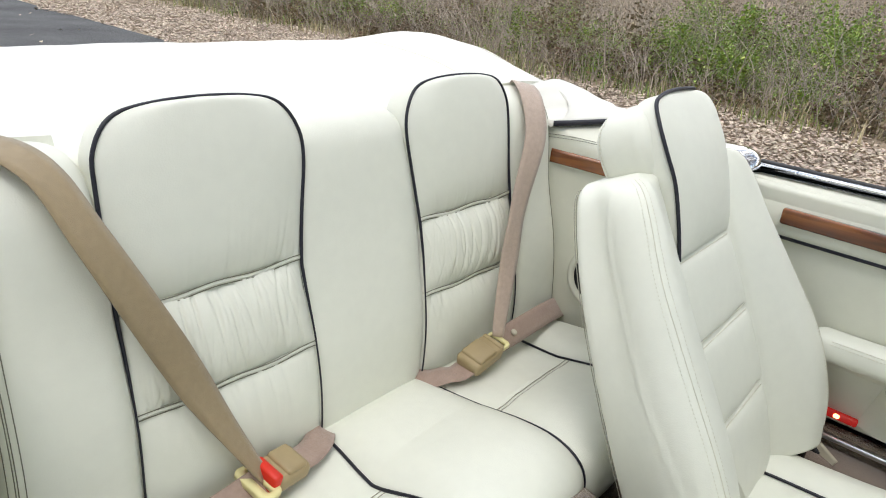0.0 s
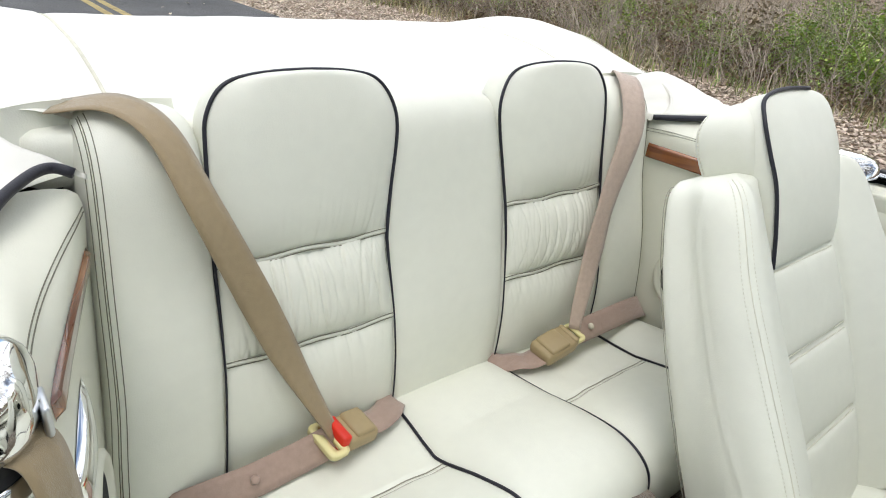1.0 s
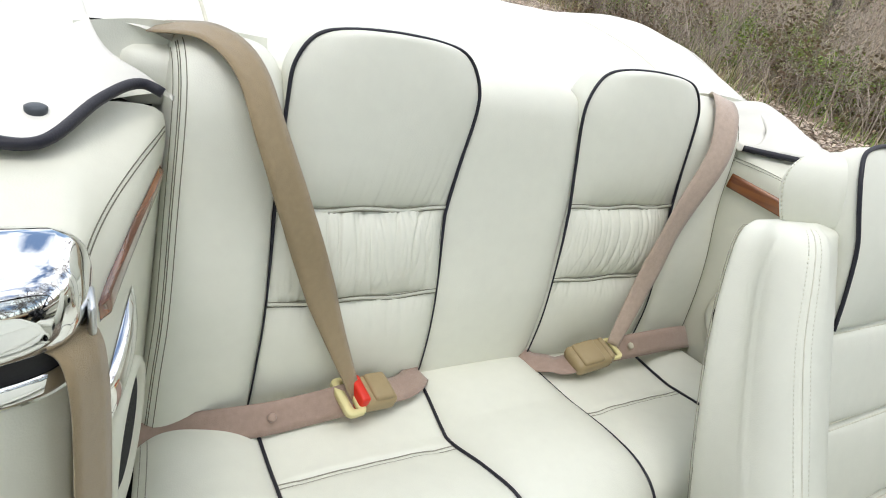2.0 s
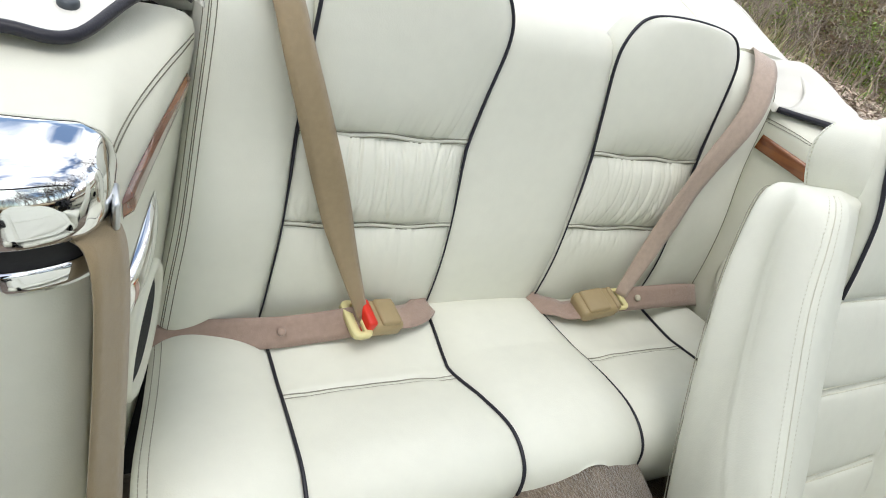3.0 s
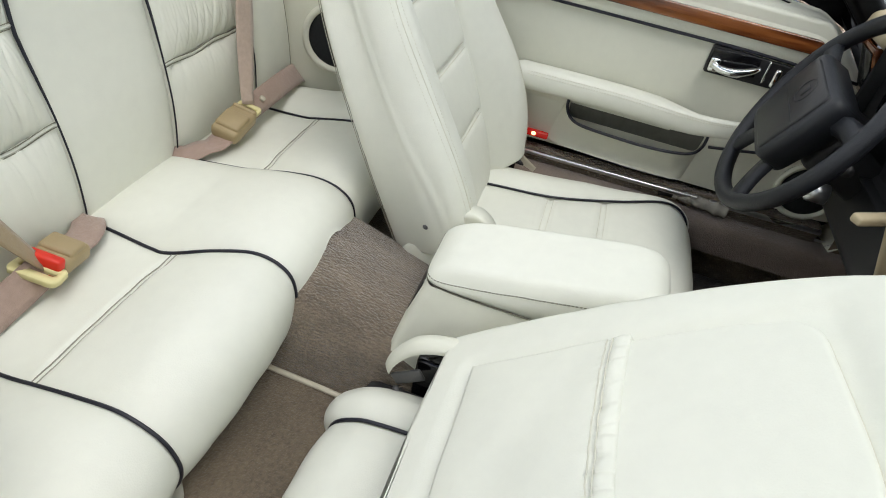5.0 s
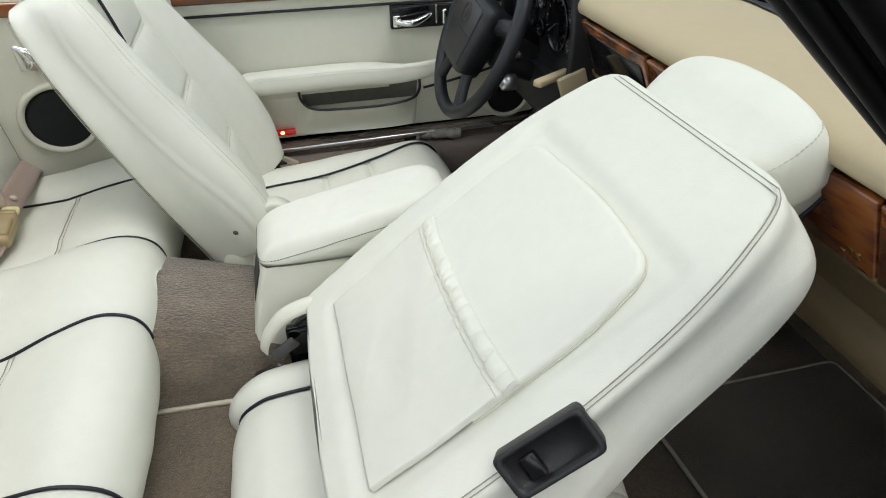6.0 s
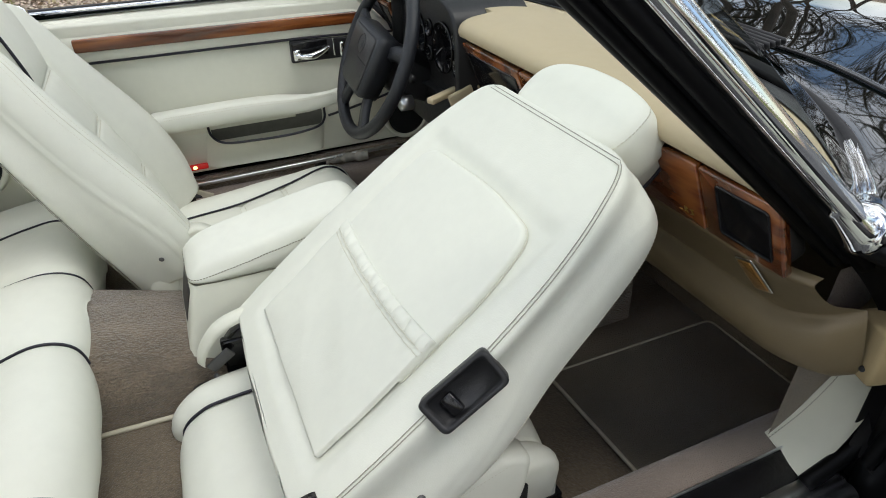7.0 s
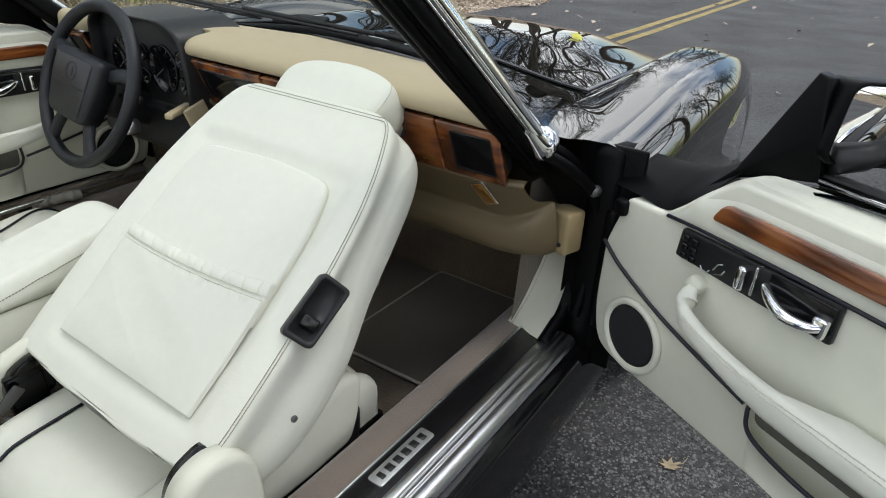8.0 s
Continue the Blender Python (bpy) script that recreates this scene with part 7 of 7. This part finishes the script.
# ---- belts ----
def belt(name, label, runs, mats, buckle_at, buckle_dir, tongue_at, m=None, stud=None, tongue=1.0, size=0.08):
    bt = thing(name, label, "seat belt", "seat belts")
    for (pts, wide), mt in zip(runs, mats):
        bm = bmn()
        ribbon(bm, pts, wide, 0.047 if len(pts) < 8 else (lambda v: 0.047 * (1 - 0.5 * max(0.0, (v - 0.72) / 0.28))), 0.0016, 60)
        part("webbing", bm, mt, bt, m=m)
    bd = Vector(buckle_dir).normalized()
    up = Vector((0, 0.15, 1))
    sd = bd.cross(up).normalized()
    up = sd.cross(bd)
    bmx = axes(buckle_at, tuple(sd), tuple(bd), tuple(up))
    bm = bmn()
    rbox(bm, (0.056, size, 0.028), (0, 0.037 - size / 2, 0), 0.009, 4)
    rbox(bm, (0.05, size * 0.6, 0.012), (0, 0.033 - size / 2, 0.0135), 0.005, 3)
    bk = part("buckle", bm, BUCKLE, bt, "tan plastic buckle", m=(m @ bmx) if m else bmx)
    bm = bmn()
    rbox(bm, (0.05, 0.016 * tongue, 0.032 if m is None else 0.024), (0, 0.031 + 0.007 * tongue, 0.004), 0.004)
    part("release_button", bm, RED if m is None else BUCKLE, bk, "red release button" if m is None else "", m=(m @ bmx) if m else bmx)
    tm = axes(tongue_at, tuple(sd), tuple(bd), tuple(up)) @ Matrix.Scale(tongue, 4)
    bm = bmn()
    out = round_outline([(-0.034, -0.006), (0.034, -0.006), (0.036, 0.02), (0.03, 0.028), (-0.03, 0.028), (-0.036, 0.02)], 0.007)
    inn = round_outline([(-0.026, 0.005), (0.026, 0.005), (0.027, 0.011), (0.024, 0.015), (-0.024, 0.015), (-0.027, 0.011)], 0.003)
    rr = [[bm.verts.new((x, y, z)) for x, y in o] for o, z in ((inn, -0.004), (out, -0.004), (out, 0.003), ([(x * 0.96, y) for x, y in out], 0.005), (inn, 0.005))]
    k = len(out)
    for a, b in zip(rr, rr[1:] + rr[:1]):
        for j in range(k):
            bm.faces.new((a[j], a[(j + 1) % k], b[(j + 1) % k], b[j]))
    part("tongue", bm, TONGUE, bt, "yellowed plastic belt tongue", m=(m @ tm) if m else tm)
    if stud:
        bm = bmn()
        lathe(bm, [(0.0065, -0.002), (0.0065, 0.002), (0.004, 0.0035), (0.001, 0.0036)], 16, axes(stud, (1, 0, 0), (0, 0.8, -0.6), (0, 0.6, 0.8)))
        part("stop_button", bm, WEBBING_LAP if m is None else BINDING, bt, m=m)
    return bt


belt("rear_seat_belt", "tan fastened rear seat belt with a red-buttoned buckle",
     [([(0.525, -0.13, 0.968), (0.472, -0.09, 0.979), (0.436, -0.045, 0.956), (0.41, -0.005, 0.885), (0.365, 0.012, 0.77), (0.315, 0.03, 0.64), (0.272, 0.06, 0.535), (0.262, 0.068, 0.512)], [(0.5, 0.85, -0.1), (0.66, 0.75, -0.2), (0.85, 0.45, -0.28), (0.95, 0.15, -0.3), (0.94, 0.15, -0.35), (0.7, 0.65, -0.3)]),
      ([(0.56, 0.03, 0.45), (0.51, 0.036, 0.463), (0.44, 0.055, 0.481), (0.385, 0.06, 0.4845), (0.32, 0.062, 0.492), (0.268, 0.07, 0.508)], [(0, -0.7, 0.7), (0, -0.65, 0.75), (0, -0.6, 0.8), (0, -0.55, 0.83)]),
      ([(0.21, 0.058, 0.499), (0.178, 0.052, 0.492), (0.148, 0.038, 0.488), (0.122, 0.012, 0.482), (0.108, -0.012, 0.472)], [(0, 1, -0.12), (0.25, 0.95, 0.05)])],
     (WEBBING, WEBBING_LAP, WEBBING_LAP), (0.222, 0.062, 0.503), (1, 0.12, 0.12), (0.264, 0.067, 0.508), None, (0.385, 0.064, 0.4895), 1.0, 0.06)
belt("rear_seat_belt", "rose-tan fastened rear seat belt lying across the seat",
     [([(0.52, -0.13, 0.968), (0.475, -0.09, 0.979), (0.446, -0.045, 0.956), (0.42, -0.008, 0.89), (0.37, 0.008, 0.77), (0.325, 0.032, 0.65), (0.282, 0.058, 0.55), (0.27, 0.067, 0.525)], [(0.5, 0.85, -0.1), (0.66, 0.75, -0.2), (0.85, 0.45, -0.28), (0.95, 0.15, -0.3), (0.94, 0.15, -0.35), (0.7, 0.65, -0.3)]),
      ([(0.568, 0.028, 0.468), (0.53, 0.045, 0.49), (0.46, 0.058, 0.506), (0.39, 0.066, 0.514), (0.32, 0.07, 0.517), (0.272, 0.07, 0.516)], [(0, -0.7, 0.7), (0, -0.65, 0.75), (0, -0.6, 0.8), (0, -0.55, 0.83)]),
      ([(0.18, 0.068, 0.496), (0.155, 0.062, 0.489), (0.135, 0.048, 0.486), (0.112, 0.03, 0.478), (0.098, 0.008, 0.47)], [(0, 1, 0.0), (0.2, 0.95, 0.15)])],
     (WEBBING_PALE, WEBBING_LAP, WEBBING_LAP), (0.214, 0.07, 0.508), (1, 0.02, 0.18), (0.258, 0.07, 0.517), FLIP, (0.316, 0.073, 0.5205), 0.7)
# front belt hanging down the passenger's post
fb = thing("front_seat_belt", "tan front seat belt hanging down the door post", "seat belt", "seat belts")
bm = bmn()
ribbon(bm, [(0.635, 0.275, 0.852), (0.62, 0.285, 0.845), (0.614, 0.296, 0.81), (0.614, 0.30, 0.72), (0.617, 0.305, 0.6), (0.619, 0.312, 0.535), (0.62, 0.318, 0.508)], [(0.5, 0.86, 0.1), (0.6, 0.8, 0), (0.66, 0.75, 0), (0.7, 0.71, 0)], 0.047, 0.0016, 70)
part("webbing", bm, WEBBING, fb)
tx = Vector((-0.66, 0.62, 0.3)).normalized()
tz = Vector((0.45, 0.62, 0.55))
tz = (tz - tx * tz.dot(tx)).normalized()
ty = tz.cross(tx)
fm2 = axes((0.618, 0.322, 0.505), tuple(tx), tuple(ty), tuple(tz))
bm = bmn()
out = round_outline([(-0.037, -0.014), (0.037, -0.014), (0.04, 0.0), (0.036, 0.014), (-0.036, 0.014), (-0.04, 0.0)], 0.006)
inn = round_outline([(-0.026, -0.002), (0.026, -0.002), (0.027, 0.003), (0.025, 0.007), (-0.025, 0.007), (-0.027, 0.003)], 0.002)
k = len(out)
rr = [[bm.verts.new((x, y, z)) for x, y in o] for o, z in ((inn, -0.004), (out, -0.004), (out, 0.003), ([(x * 0.96, y * 0.9) for x, y in out], 0.006), (inn, 0.006))]
for p_, q_ in zip(rr, rr[1:] + rr[:1]):
    for j in range(k):
        bm.faces.new((p_[j], p_[(j + 1) % k], q_[(j + 1) % k], q_[j]))
part("tongue", bm, TONGUE, fb, "yellowed plastic belt tongue", m=fm2)
bm = bmn()
rbox(bm, (0.03, 0.045, 0.004), (0.004, -0.034, -0.001), 0.001)
part("tongue_blade", bm, STEEL, fb, "bare steel tongue blade", m=fm2)
# buckle stalk of the driver's belt
ds_ = thing("front_seat_belt", "dark belt stalk beside the driver's seat", "seat belt", "seat belts")
bm = bmn()
rbox(bm, (0.03, 0.07, 0.05), (-0.655, 0.585, 0.352), 0.008, 2, (-20, 0, 0))
part("stalk", bm, BLACK, ds_)
bm = bmn()
ribbon(bm, [(-0.668, 0.55, 0.402), (-0.66, 0.575, 0.386), (-0.645, 0.61, 0.37), (-0.63, 0.64, 0.36)], [(0, 0.5, 0.8), (0, 0.6, 0.7)], 0.026, 0.0016, 24)
part("webbing", bm, BINDING, ds_)
# ---- badge on the tread plate: a bright plate with dark strokes ----
bm = bmn()
slab(bm, round_outline([(0.703, 0.845), (0.733, 0.845), (0.733, 0.985), (0.703, 0.985)], 0.006), 0.003, 0.001, Matrix.Translation((0, 0, 0.3695)))
badge = part("maker_badge", bm, material("satin_alloy", (0.62, 0.63, 0.63), 0.35, metal=0.8, vary=0.05), car, "satin alloy badge plate with dark strokes")
bm = bmn()
for i, w in enumerate((0.010, 0.014, 0.014, 0.014, 0.014, 0.012)):
    rbox(bm, (0.015, w, 0.0012), (0.718, 0.862 + 0.021 * i, 0.3728), 0.0004, 1)
part("badge_stroke", bm, BLACK, badge)


# ---- roadside ----
def scatter_mesh(name, verts, faces, mat, label, category):
    me = bpy.data.meshes.new(name)
    me.from_pydata(verts, [], faces)
    me.materials.append(mat)
    return tagged(new(name, me), label, category, kind="stuff")


def leaf_litter(name, n, xs, ys, size, seed, mat, label, thin=None, lift=0.012):
    r = random.Random(seed)
    vs, fs = [], []
    while n > 0:
        x, y = r.uniform(*xs), r.uniform(*ys)
        if thin and r.random() > thin(x, y):
            continue
        n -= 1
        z = (bank(x, y) if x < -3.6 or x > 6.3 else 0.004) + lift * r.random() + 0.006
        a, s = r.uniform(0, 6.28), size * r.uniform(0.6, 1.35)
        tx, ty, curl = r.uniform(-0.6, 0.6), r.uniform(-0.6, 0.6), r.uniform(0.05, 0.4)
        i = len(vs)
        for u, v, w in ((-0.55, 0, 0), (-0.1, -0.36, curl), (0.5, 0, 0.1), (-0.1, 0.36, curl)):
            px, py = s * (u * math.cos(a) - v * math.sin(a)), s * (u * math.sin(a) + v * math.cos(a))
            vs.append((x + px, y + py, z + 0.7 * (tx * px + ty * py) + w * s * 0.5 + s * 0.1))
        fs += [(i, i + 1, i + 2), (i, i + 2, i + 3)]
    return scatter_mesh(name, vs, fs, mat, label, "leaves")


edge_n = lambda y: 0.35 * noise.noise((0, y * 0.6, 0)) + 0.15 * noise.noise((3, y * 2.5, 0))
leaf_litter("leaf_litter", 120000, (-11.5, -3.3), (-15, 11), 0.042, 4, LEAF_DRY, "pale brown fallen leaves covering the verge", lambda x, y: 0 if x > -3.55 + edge_n(y) else (1.0 if x > -6.5 + edge_n(y + 9) else 0.22))
leaf_litter("leaf_litter", 230, (-3.4, 6), (-14, 16), 0.075, 5, LEAF_DRY, "scattered fallen leaves on the road", lambda x, y: 0 if (-1.1 < x < 1.3 and -2 < y < 3.3) else (1 if y > 3 or x < -1.5 else 0.3), 0.004)
leaf_litter("leaf_litter", 6000, (6.4, 12), (-12, 14), 0.1, 6, LEAF_DRY, "pale brown fallen leaves covering the verge")
# one curled leaf by the open door
bm = bmn()
vs = [bm.verts.new((0.05 * math.cos(a) * (1 if i % 2 else 0.45), 0.035 * math.sin(a) * (1 if i % 2 else 0.5), 0.012 * (i % 2) + 0.004)) for i, a in enumerate([2 * math.pi * k / 14 for k in range(14)])]
c = bm.verts.new((0, 0, 0.004))
for i in range(14):
    bm.faces.new((vs[i], vs[(i + 1) % 14], c))
tube(bm, [(0, 0, 0.005), (0.05, 0.01, 0.012), (0.07, 0.03, 0.02)], 0.0015, 5)
tagged(part("fallen_leaf", bm, material("brown_leaf", (0.42, 0.34, 0.22), 0.7, vary=0.3), m=pose(1.03, 1.55, 0.006, 0, 0, 30) @ Matrix.Scale(0.62, 4)), "curled dry brown leaf on the asphalt", "leaf")
# stone chips of the asphalt near the door
r = random.Random(8)
vs, fs = [], []
for _ in range(60000):
    x, y = r.gauss(1.35, 0.42), r.gauss(1.25, 0.6)
    s = r.uniform(0.002, 0.0055)
    a, h = r.uniform(0, 6.28), r.uniform(0.4, 0.9)
    i = len(vs)
    for k in range(4):
        vs.append((x + s * math.cos(a + k * 1.57) * r.uniform(0.7, 1.2), y + s * math.sin(a + k * 1.57) * r.uniform(0.7, 1.2), 0.004))
    vs.append((x, y, 0.004 + s * h))
    fs += [(i + k, i + (k + 1) % 4, i + 4) for k in range(4)]
scatter_mesh("stone_chips", vs, fs, STONE_CHIP, "grey stone chips in the asphalt", "stone chips")


def grass(name, n, seed, mat, spots, height, label):
    r = random.Random(seed)
    vs, fs = [], []
    for _ in range(n):
        x, y = spots(r)
        z = bank(x, y)
        h = height * r.uniform(0.4, 1.2)
        a, lean = r.uniform(0, 6.28), r.uniform(0.1, 0.7) * h
        w = r.uniform(0.004, 0.009)
        dx, dy = math.cos(a), math.sin(a)
        i = len(vs)
        for f in (0, 0.5, 0.85):
            k = lean * f * f
            for q in (-1, 1):
                vs.append((x + dx * k - dy * w * q * (1 - 0.6 * f), y + dy * k + dx * w * q * (1 - 0.6 * f), z + h * f))
        vs.append((x + dx * lean, y + dy * lean, z + h * (0.98 if lean < 0.5 * h else 0.8)))
        fs += [(i, i + 1, i + 3, i + 2), (i + 2, i + 3, i + 5, i + 4), (i + 4, i + 5, i + 6)]
    return scatter_mesh(name, vs, fs, mat, label, "grass")


def clumps(x0, x1, y0, y1, k, seed, spread):
    q = random.Random(seed)
    cs = [(q.uniform(x0, x1), q.uniform(y0, y1)) for _ in range(k)]

    def f(r):
        c = r.choice(cs)
        return min(-5.7, c[0] + r.gauss(0, spread)), c[1] + r.gauss(0, spread)
    return f


grass("tall_grass", 5200, 11, GRASS_DRY, clumps(-8.8, -6.4, -17, 11, 260, 1, 0.25), 0.22, "tall pale dry grass at the wood's edge")
grass("tall_grass", 2600, 12, GRASS_DRY, clumps(-16, -9, -22, 11, 150, 2, 0.35), 0.4, "tall pale dry grass among the brush")
grass("green_grass", 4200, 13, GRASS_GREEN, clumps(-8.2, -6.3, -16, 10, 230, 3, 0.22), 0.15, "low green grass and weeds at the wood's edge")
grass("green_grass", 2600, 14, GRASS_GREEN, clumps(-10, -6.9, -16, 10, 120, 4, 0.25), 0.34, "short green grass and weeds at the wood's edge")


def brush(name, n, seed, xs, ys, height, label):
    """A thicket of thin arching canes."""
    r = random.Random(seed)
    vs, fs = [], []

    def cane(p, d, ln, rad, depth):
        seg = 5
        prev = None
        for s in range(seg + 1):
            rr = rad * (1 - 0.75 * s / seg)
            i = len(vs)
            for k in range(3):
                a = 2.094 * k
                vs.append((p.x + rr * math.cos(a), p.y + rr * math.sin(a), p.z + (rr * 0.5 if k == 1 else 0)))
            if prev is not None:
                for k in range(3):
                    fs.append((prev + k, prev + (k + 1) % 3, i + (k + 1) % 3, i + k))
            prev = i
            if depth and s > 1 and r.random() < 0.75:
                cane(p.copy(), (d + Vector((r.gauss(0, 0.6), r.gauss(0, 0.6), r.gauss(0.1, 0.4)))).normalized(), ln * r.uniform(0.3, 0.6), rr * 0.6, depth - 1)
            p = p + d * (ln / seg)
            d = (d + Vector((r.gauss(0, 0.16), r.gauss(0, 0.16), -0.1 - 0.05 * s))).normalized()
    for _ in range(n):
        x, y = r.uniform(*xs), r.uniform(*ys)
        cane(Vector((x, y, bank(x, y))), Vector((r.gauss(0, 0.35), r.gauss(0, 0.35), 1)).normalized(), height * r.uniform(0.5, 1.3), r.uniform(0.003, 0.008), 2)
    return scatter_mesh(name, vs, fs, TWIG, label, "brush")


brush("bramble_thicket", 2600, 20, (-7.9, -6.5), (-16, 8), 0.55, "low tangle of thin dead stems at the wood's edge")
brush("bramble_thicket", 4400, 21, (-13, -6.9), (-18, 9), 1.35, "tangle of bare grey-brown brambles and saplings")
brush("bramble_thicket", 1900, 22, (-22, -11), (-28, 9), 2.4, "tangle of bare grey-brown brambles and saplings")


brush("bramble_thicket", 1100, 23, (-38, -18), (-38, 20), 4.5, "tangle of bare grey-brown brambles and saplings")


brush("bramble_thicket", 1500, 24, (7.2, 14), (-6, 34), 2.6, "tangle of bare grey-brown brambles across the road")


def bushes(name, spots, seed, label, leaf=0.05, mat=None):
    r = random.Random(seed)
    vs, fs = [], []
    for cx, cy, rad, hh, n in spots:
        for _ in range(n):
            a, q = r.uniform(0, 6.28), abs(r.gauss(0, 0.5))
            x, y = cx + rad * q * math.cos(a), cy + rad * q * math.sin(a)
            z = bank(x, y) + hh * r.random() ** 0.8 * max(0.15, 1 - q * q * 0.7) * (0.8 + 0.5 * noise.noise((x * 3, y * 3, seed)))
            s = leaf * r.uniform(0.5, 1.3)
            d = Vector((r.gauss(0, 1), r.gauss(0, 1), r.gauss(0, 0.6))).normalized()
            w = d.orthogonal().normalized() * s * 0.36
            i = len(vs)
            o = Vector((x, y, z))
            for p in (o, o + d * s * 0.5 + w, o + d * s, o + d * s * 0.5 - w):
                vs.append(tuple(p))
            fs += [(i, i + 1, i + 2), (i, i + 2, i + 3)]
    return scatter_mesh(name, vs, fs, mat or LEAF_GREEN, label, "shrub")


rb = random.Random(31)
near = [(-7.5, -1.9, 0.7, 0.75, 3000), (-7.6, -2.7, 0.6, 0.9, 3000), (-7.3, -1.0, 0.5, 0.4, 900), (-7.2, -3.6, 0.6, 0.35, 900), (-8.6, -2.2, 0.9, 1.05, 5200), (-9.0, -1.2, 1.0, 1.25, 6200), (-8.6, 0.4, 0.9, 0.9, 3600), (-7.9, -3.4, 0.6, 0.6, 1600), (-9.8, -3.3, 1.1, 1.2, 3200), (-8.4, -4.6, 0.8, 0.6, 1400), (-9.2, -6.5, 1.0, 0.7, 1500), (-8.2, -8.5, 1.0, 0.5, 1300)]
near += [(rb.uniform(-11, -6.9), rb.uniform(-17, 9), rb.uniform(0.3, 0.8), rb.uniform(0.25, 0.9), 330) for _ in range(130)]
bushes("green_shrubs", near, 32, "green leafy shrubs and honeysuckle in the brush", 0.045)
bushes("green_shrubs", [(rb.uniform(-22, -11), rb.uniform(-26, 12), rb.uniform(0.6, 1.4), rb.uniform(0.6, 1.6), 500) for _ in range(34)], 33, "green leafy shrubs further into the wood", 0.07)
bushes("green_shrubs", [(rb.uniform(7.4, 13), rb.uniform(-6, 34), rb.uniform(0.6, 1.3), rb.uniform(0.6, 2.0), 420) for _ in range(70)], 35, "green leafy shrubs across the road", 0.08)
bushes("dry_shrubs", [(rb.uniform(-14, -7.0), rb.uniform(-18, 8), rb.uniform(0.5, 1.2), rb.uniform(0.5, 1.5), 420) for _ in range(110)] + [(rb.uniform(-7.8, -6.7), rb.uniform(-14, 6), rb.uniform(0.3, 0.6), rb.uniform(0.2, 0.6), 360) for _ in range(60)] + [(rb.uniform(-30, -13), rb.uniform(-32, 10), rb.uniform(0.8, 1.8), rb.uniform(1.2, 3.0), 420) for _ in range(90)], 34, "brown withered leaves clinging to the brush", 0.055, LEAF_BROWN)


# ---- bare trees ----
def build_tree(seed, height):
    r = random.Random(seed)
    t = thing("bare_tree", "tall bare autumn tree with grey-brown bark", "tree", "roadside trees")
    bm = bmn()
    cb = bmn()

    def limb(b, p, d, ln, rad, depth, seg):
        pts, dirs = [p.copy()], []
        for s in range(seg):
            d = (d + Vector((r.gauss(0, 0.1), r.gauss(0, 0.1), 0.05 if depth else 0.02))).normalized()
            p = p + d * (ln / seg)
            pts.append(p.copy())
            dirs.append(d.copy())
        tube(b, pts, rad, 8 if depth == 0 else (5 if depth == 1 else 3), rfn=lambda q: rad * (1 - (0.72 if depth == 0 else 0.85) * q))
        if depth < 3:
            k = (13, 7, 5)[depth]
            for i in range(k):
                f = (0.35 if depth == 0 else 0.2) + (0.65 if depth == 0 else 0.8) * (i + r.random()) / k
                j = min(seg - 1, int(f * seg))
                o = pts[j].lerp(pts[j + 1], f * seg - j)
                a = r.uniform(0, 6.28)
                side = Vector((math.cos(a), math.sin(a), 0.15))
                nd = (dirs[j] * r.uniform(0.5, 1.0) + side * r.uniform(0.6, 1.0)).normalized()
                limb(cb, o, nd, ln * r.uniform(0.3, 0.5) * (1.1 - 0.5 * f), rad * (1 - 0.75 * f) * 0.62 + 0.007, depth + 1, 5 if depth < 2 else 3)
    limb(bm, Vector((0, 0, -0.45)), Vector((r.gauss(0, 0.04), r.gauss(0, 0.04), 1)).normalized(), height, height * 0.0095, 0, 9)
    part("trunk", bm, BARK, t)
    part("crown", cb, TREE_TWIG, t)
    return t


protos = [build_tree(50 + i, h) for i, h in enumerate((14.0, 16.5, 12.0, 18.0, 15.0))]
rt = random.Random(77)
sites = []
while len(sites) < 105:
    s = rt.random()
    if s < 0.3:
        x, y = rt.uniform(-26, -8.4), rt.uniform(-24, 34)
    elif s < 0.68:
        x, y = rt.uniform(-19, -7.6), rt.uniform(1, 34)
    elif s < 0.87:
        x, y = rt.uniform(8.5, 26), rt.uniform(-24, 34)
    else:
        x, y = rt.uniform(-30, 26), rt.uniform(36, 60)
        if -5 < x < 8:
            continue
    if -13 < x < 0 and y < 7:
        continue
    if all((x - a) ** 2 + (y - b) ** 2 > 4 for a, b in sites):
        sites.append((x, y))
while len(sites) < 140:
    x, y = (rt.uniform(7.4, 11.5), rt.uniform(-1, 16)) if len(sites) < 119 else (rt.uniform(-16, 22), rt.uniform(34, 62))
    if y > 33 and -5 < x < 8:
        continue
    if all((x - a) ** 2 + (y - b) ** 2 > 3 for a, b in sites):
        sites.append((x, y))
for i, (x, y) in enumerate(sites):
    pm = pose(x, y, max(-0.012, min(bank(x + dx, y + dy) for dx in (-1, 0, 1) for dy in (-1, 0, 1)) if -39 < x < -4.6 and abs(y) < 43 else -0.012), 0, 0, rt.uniform(0, 360))
    if i < len(protos):
        protos[i].matrix_basis = pm
    else:
        copy_thing(protos[i % len(protos)], pm)
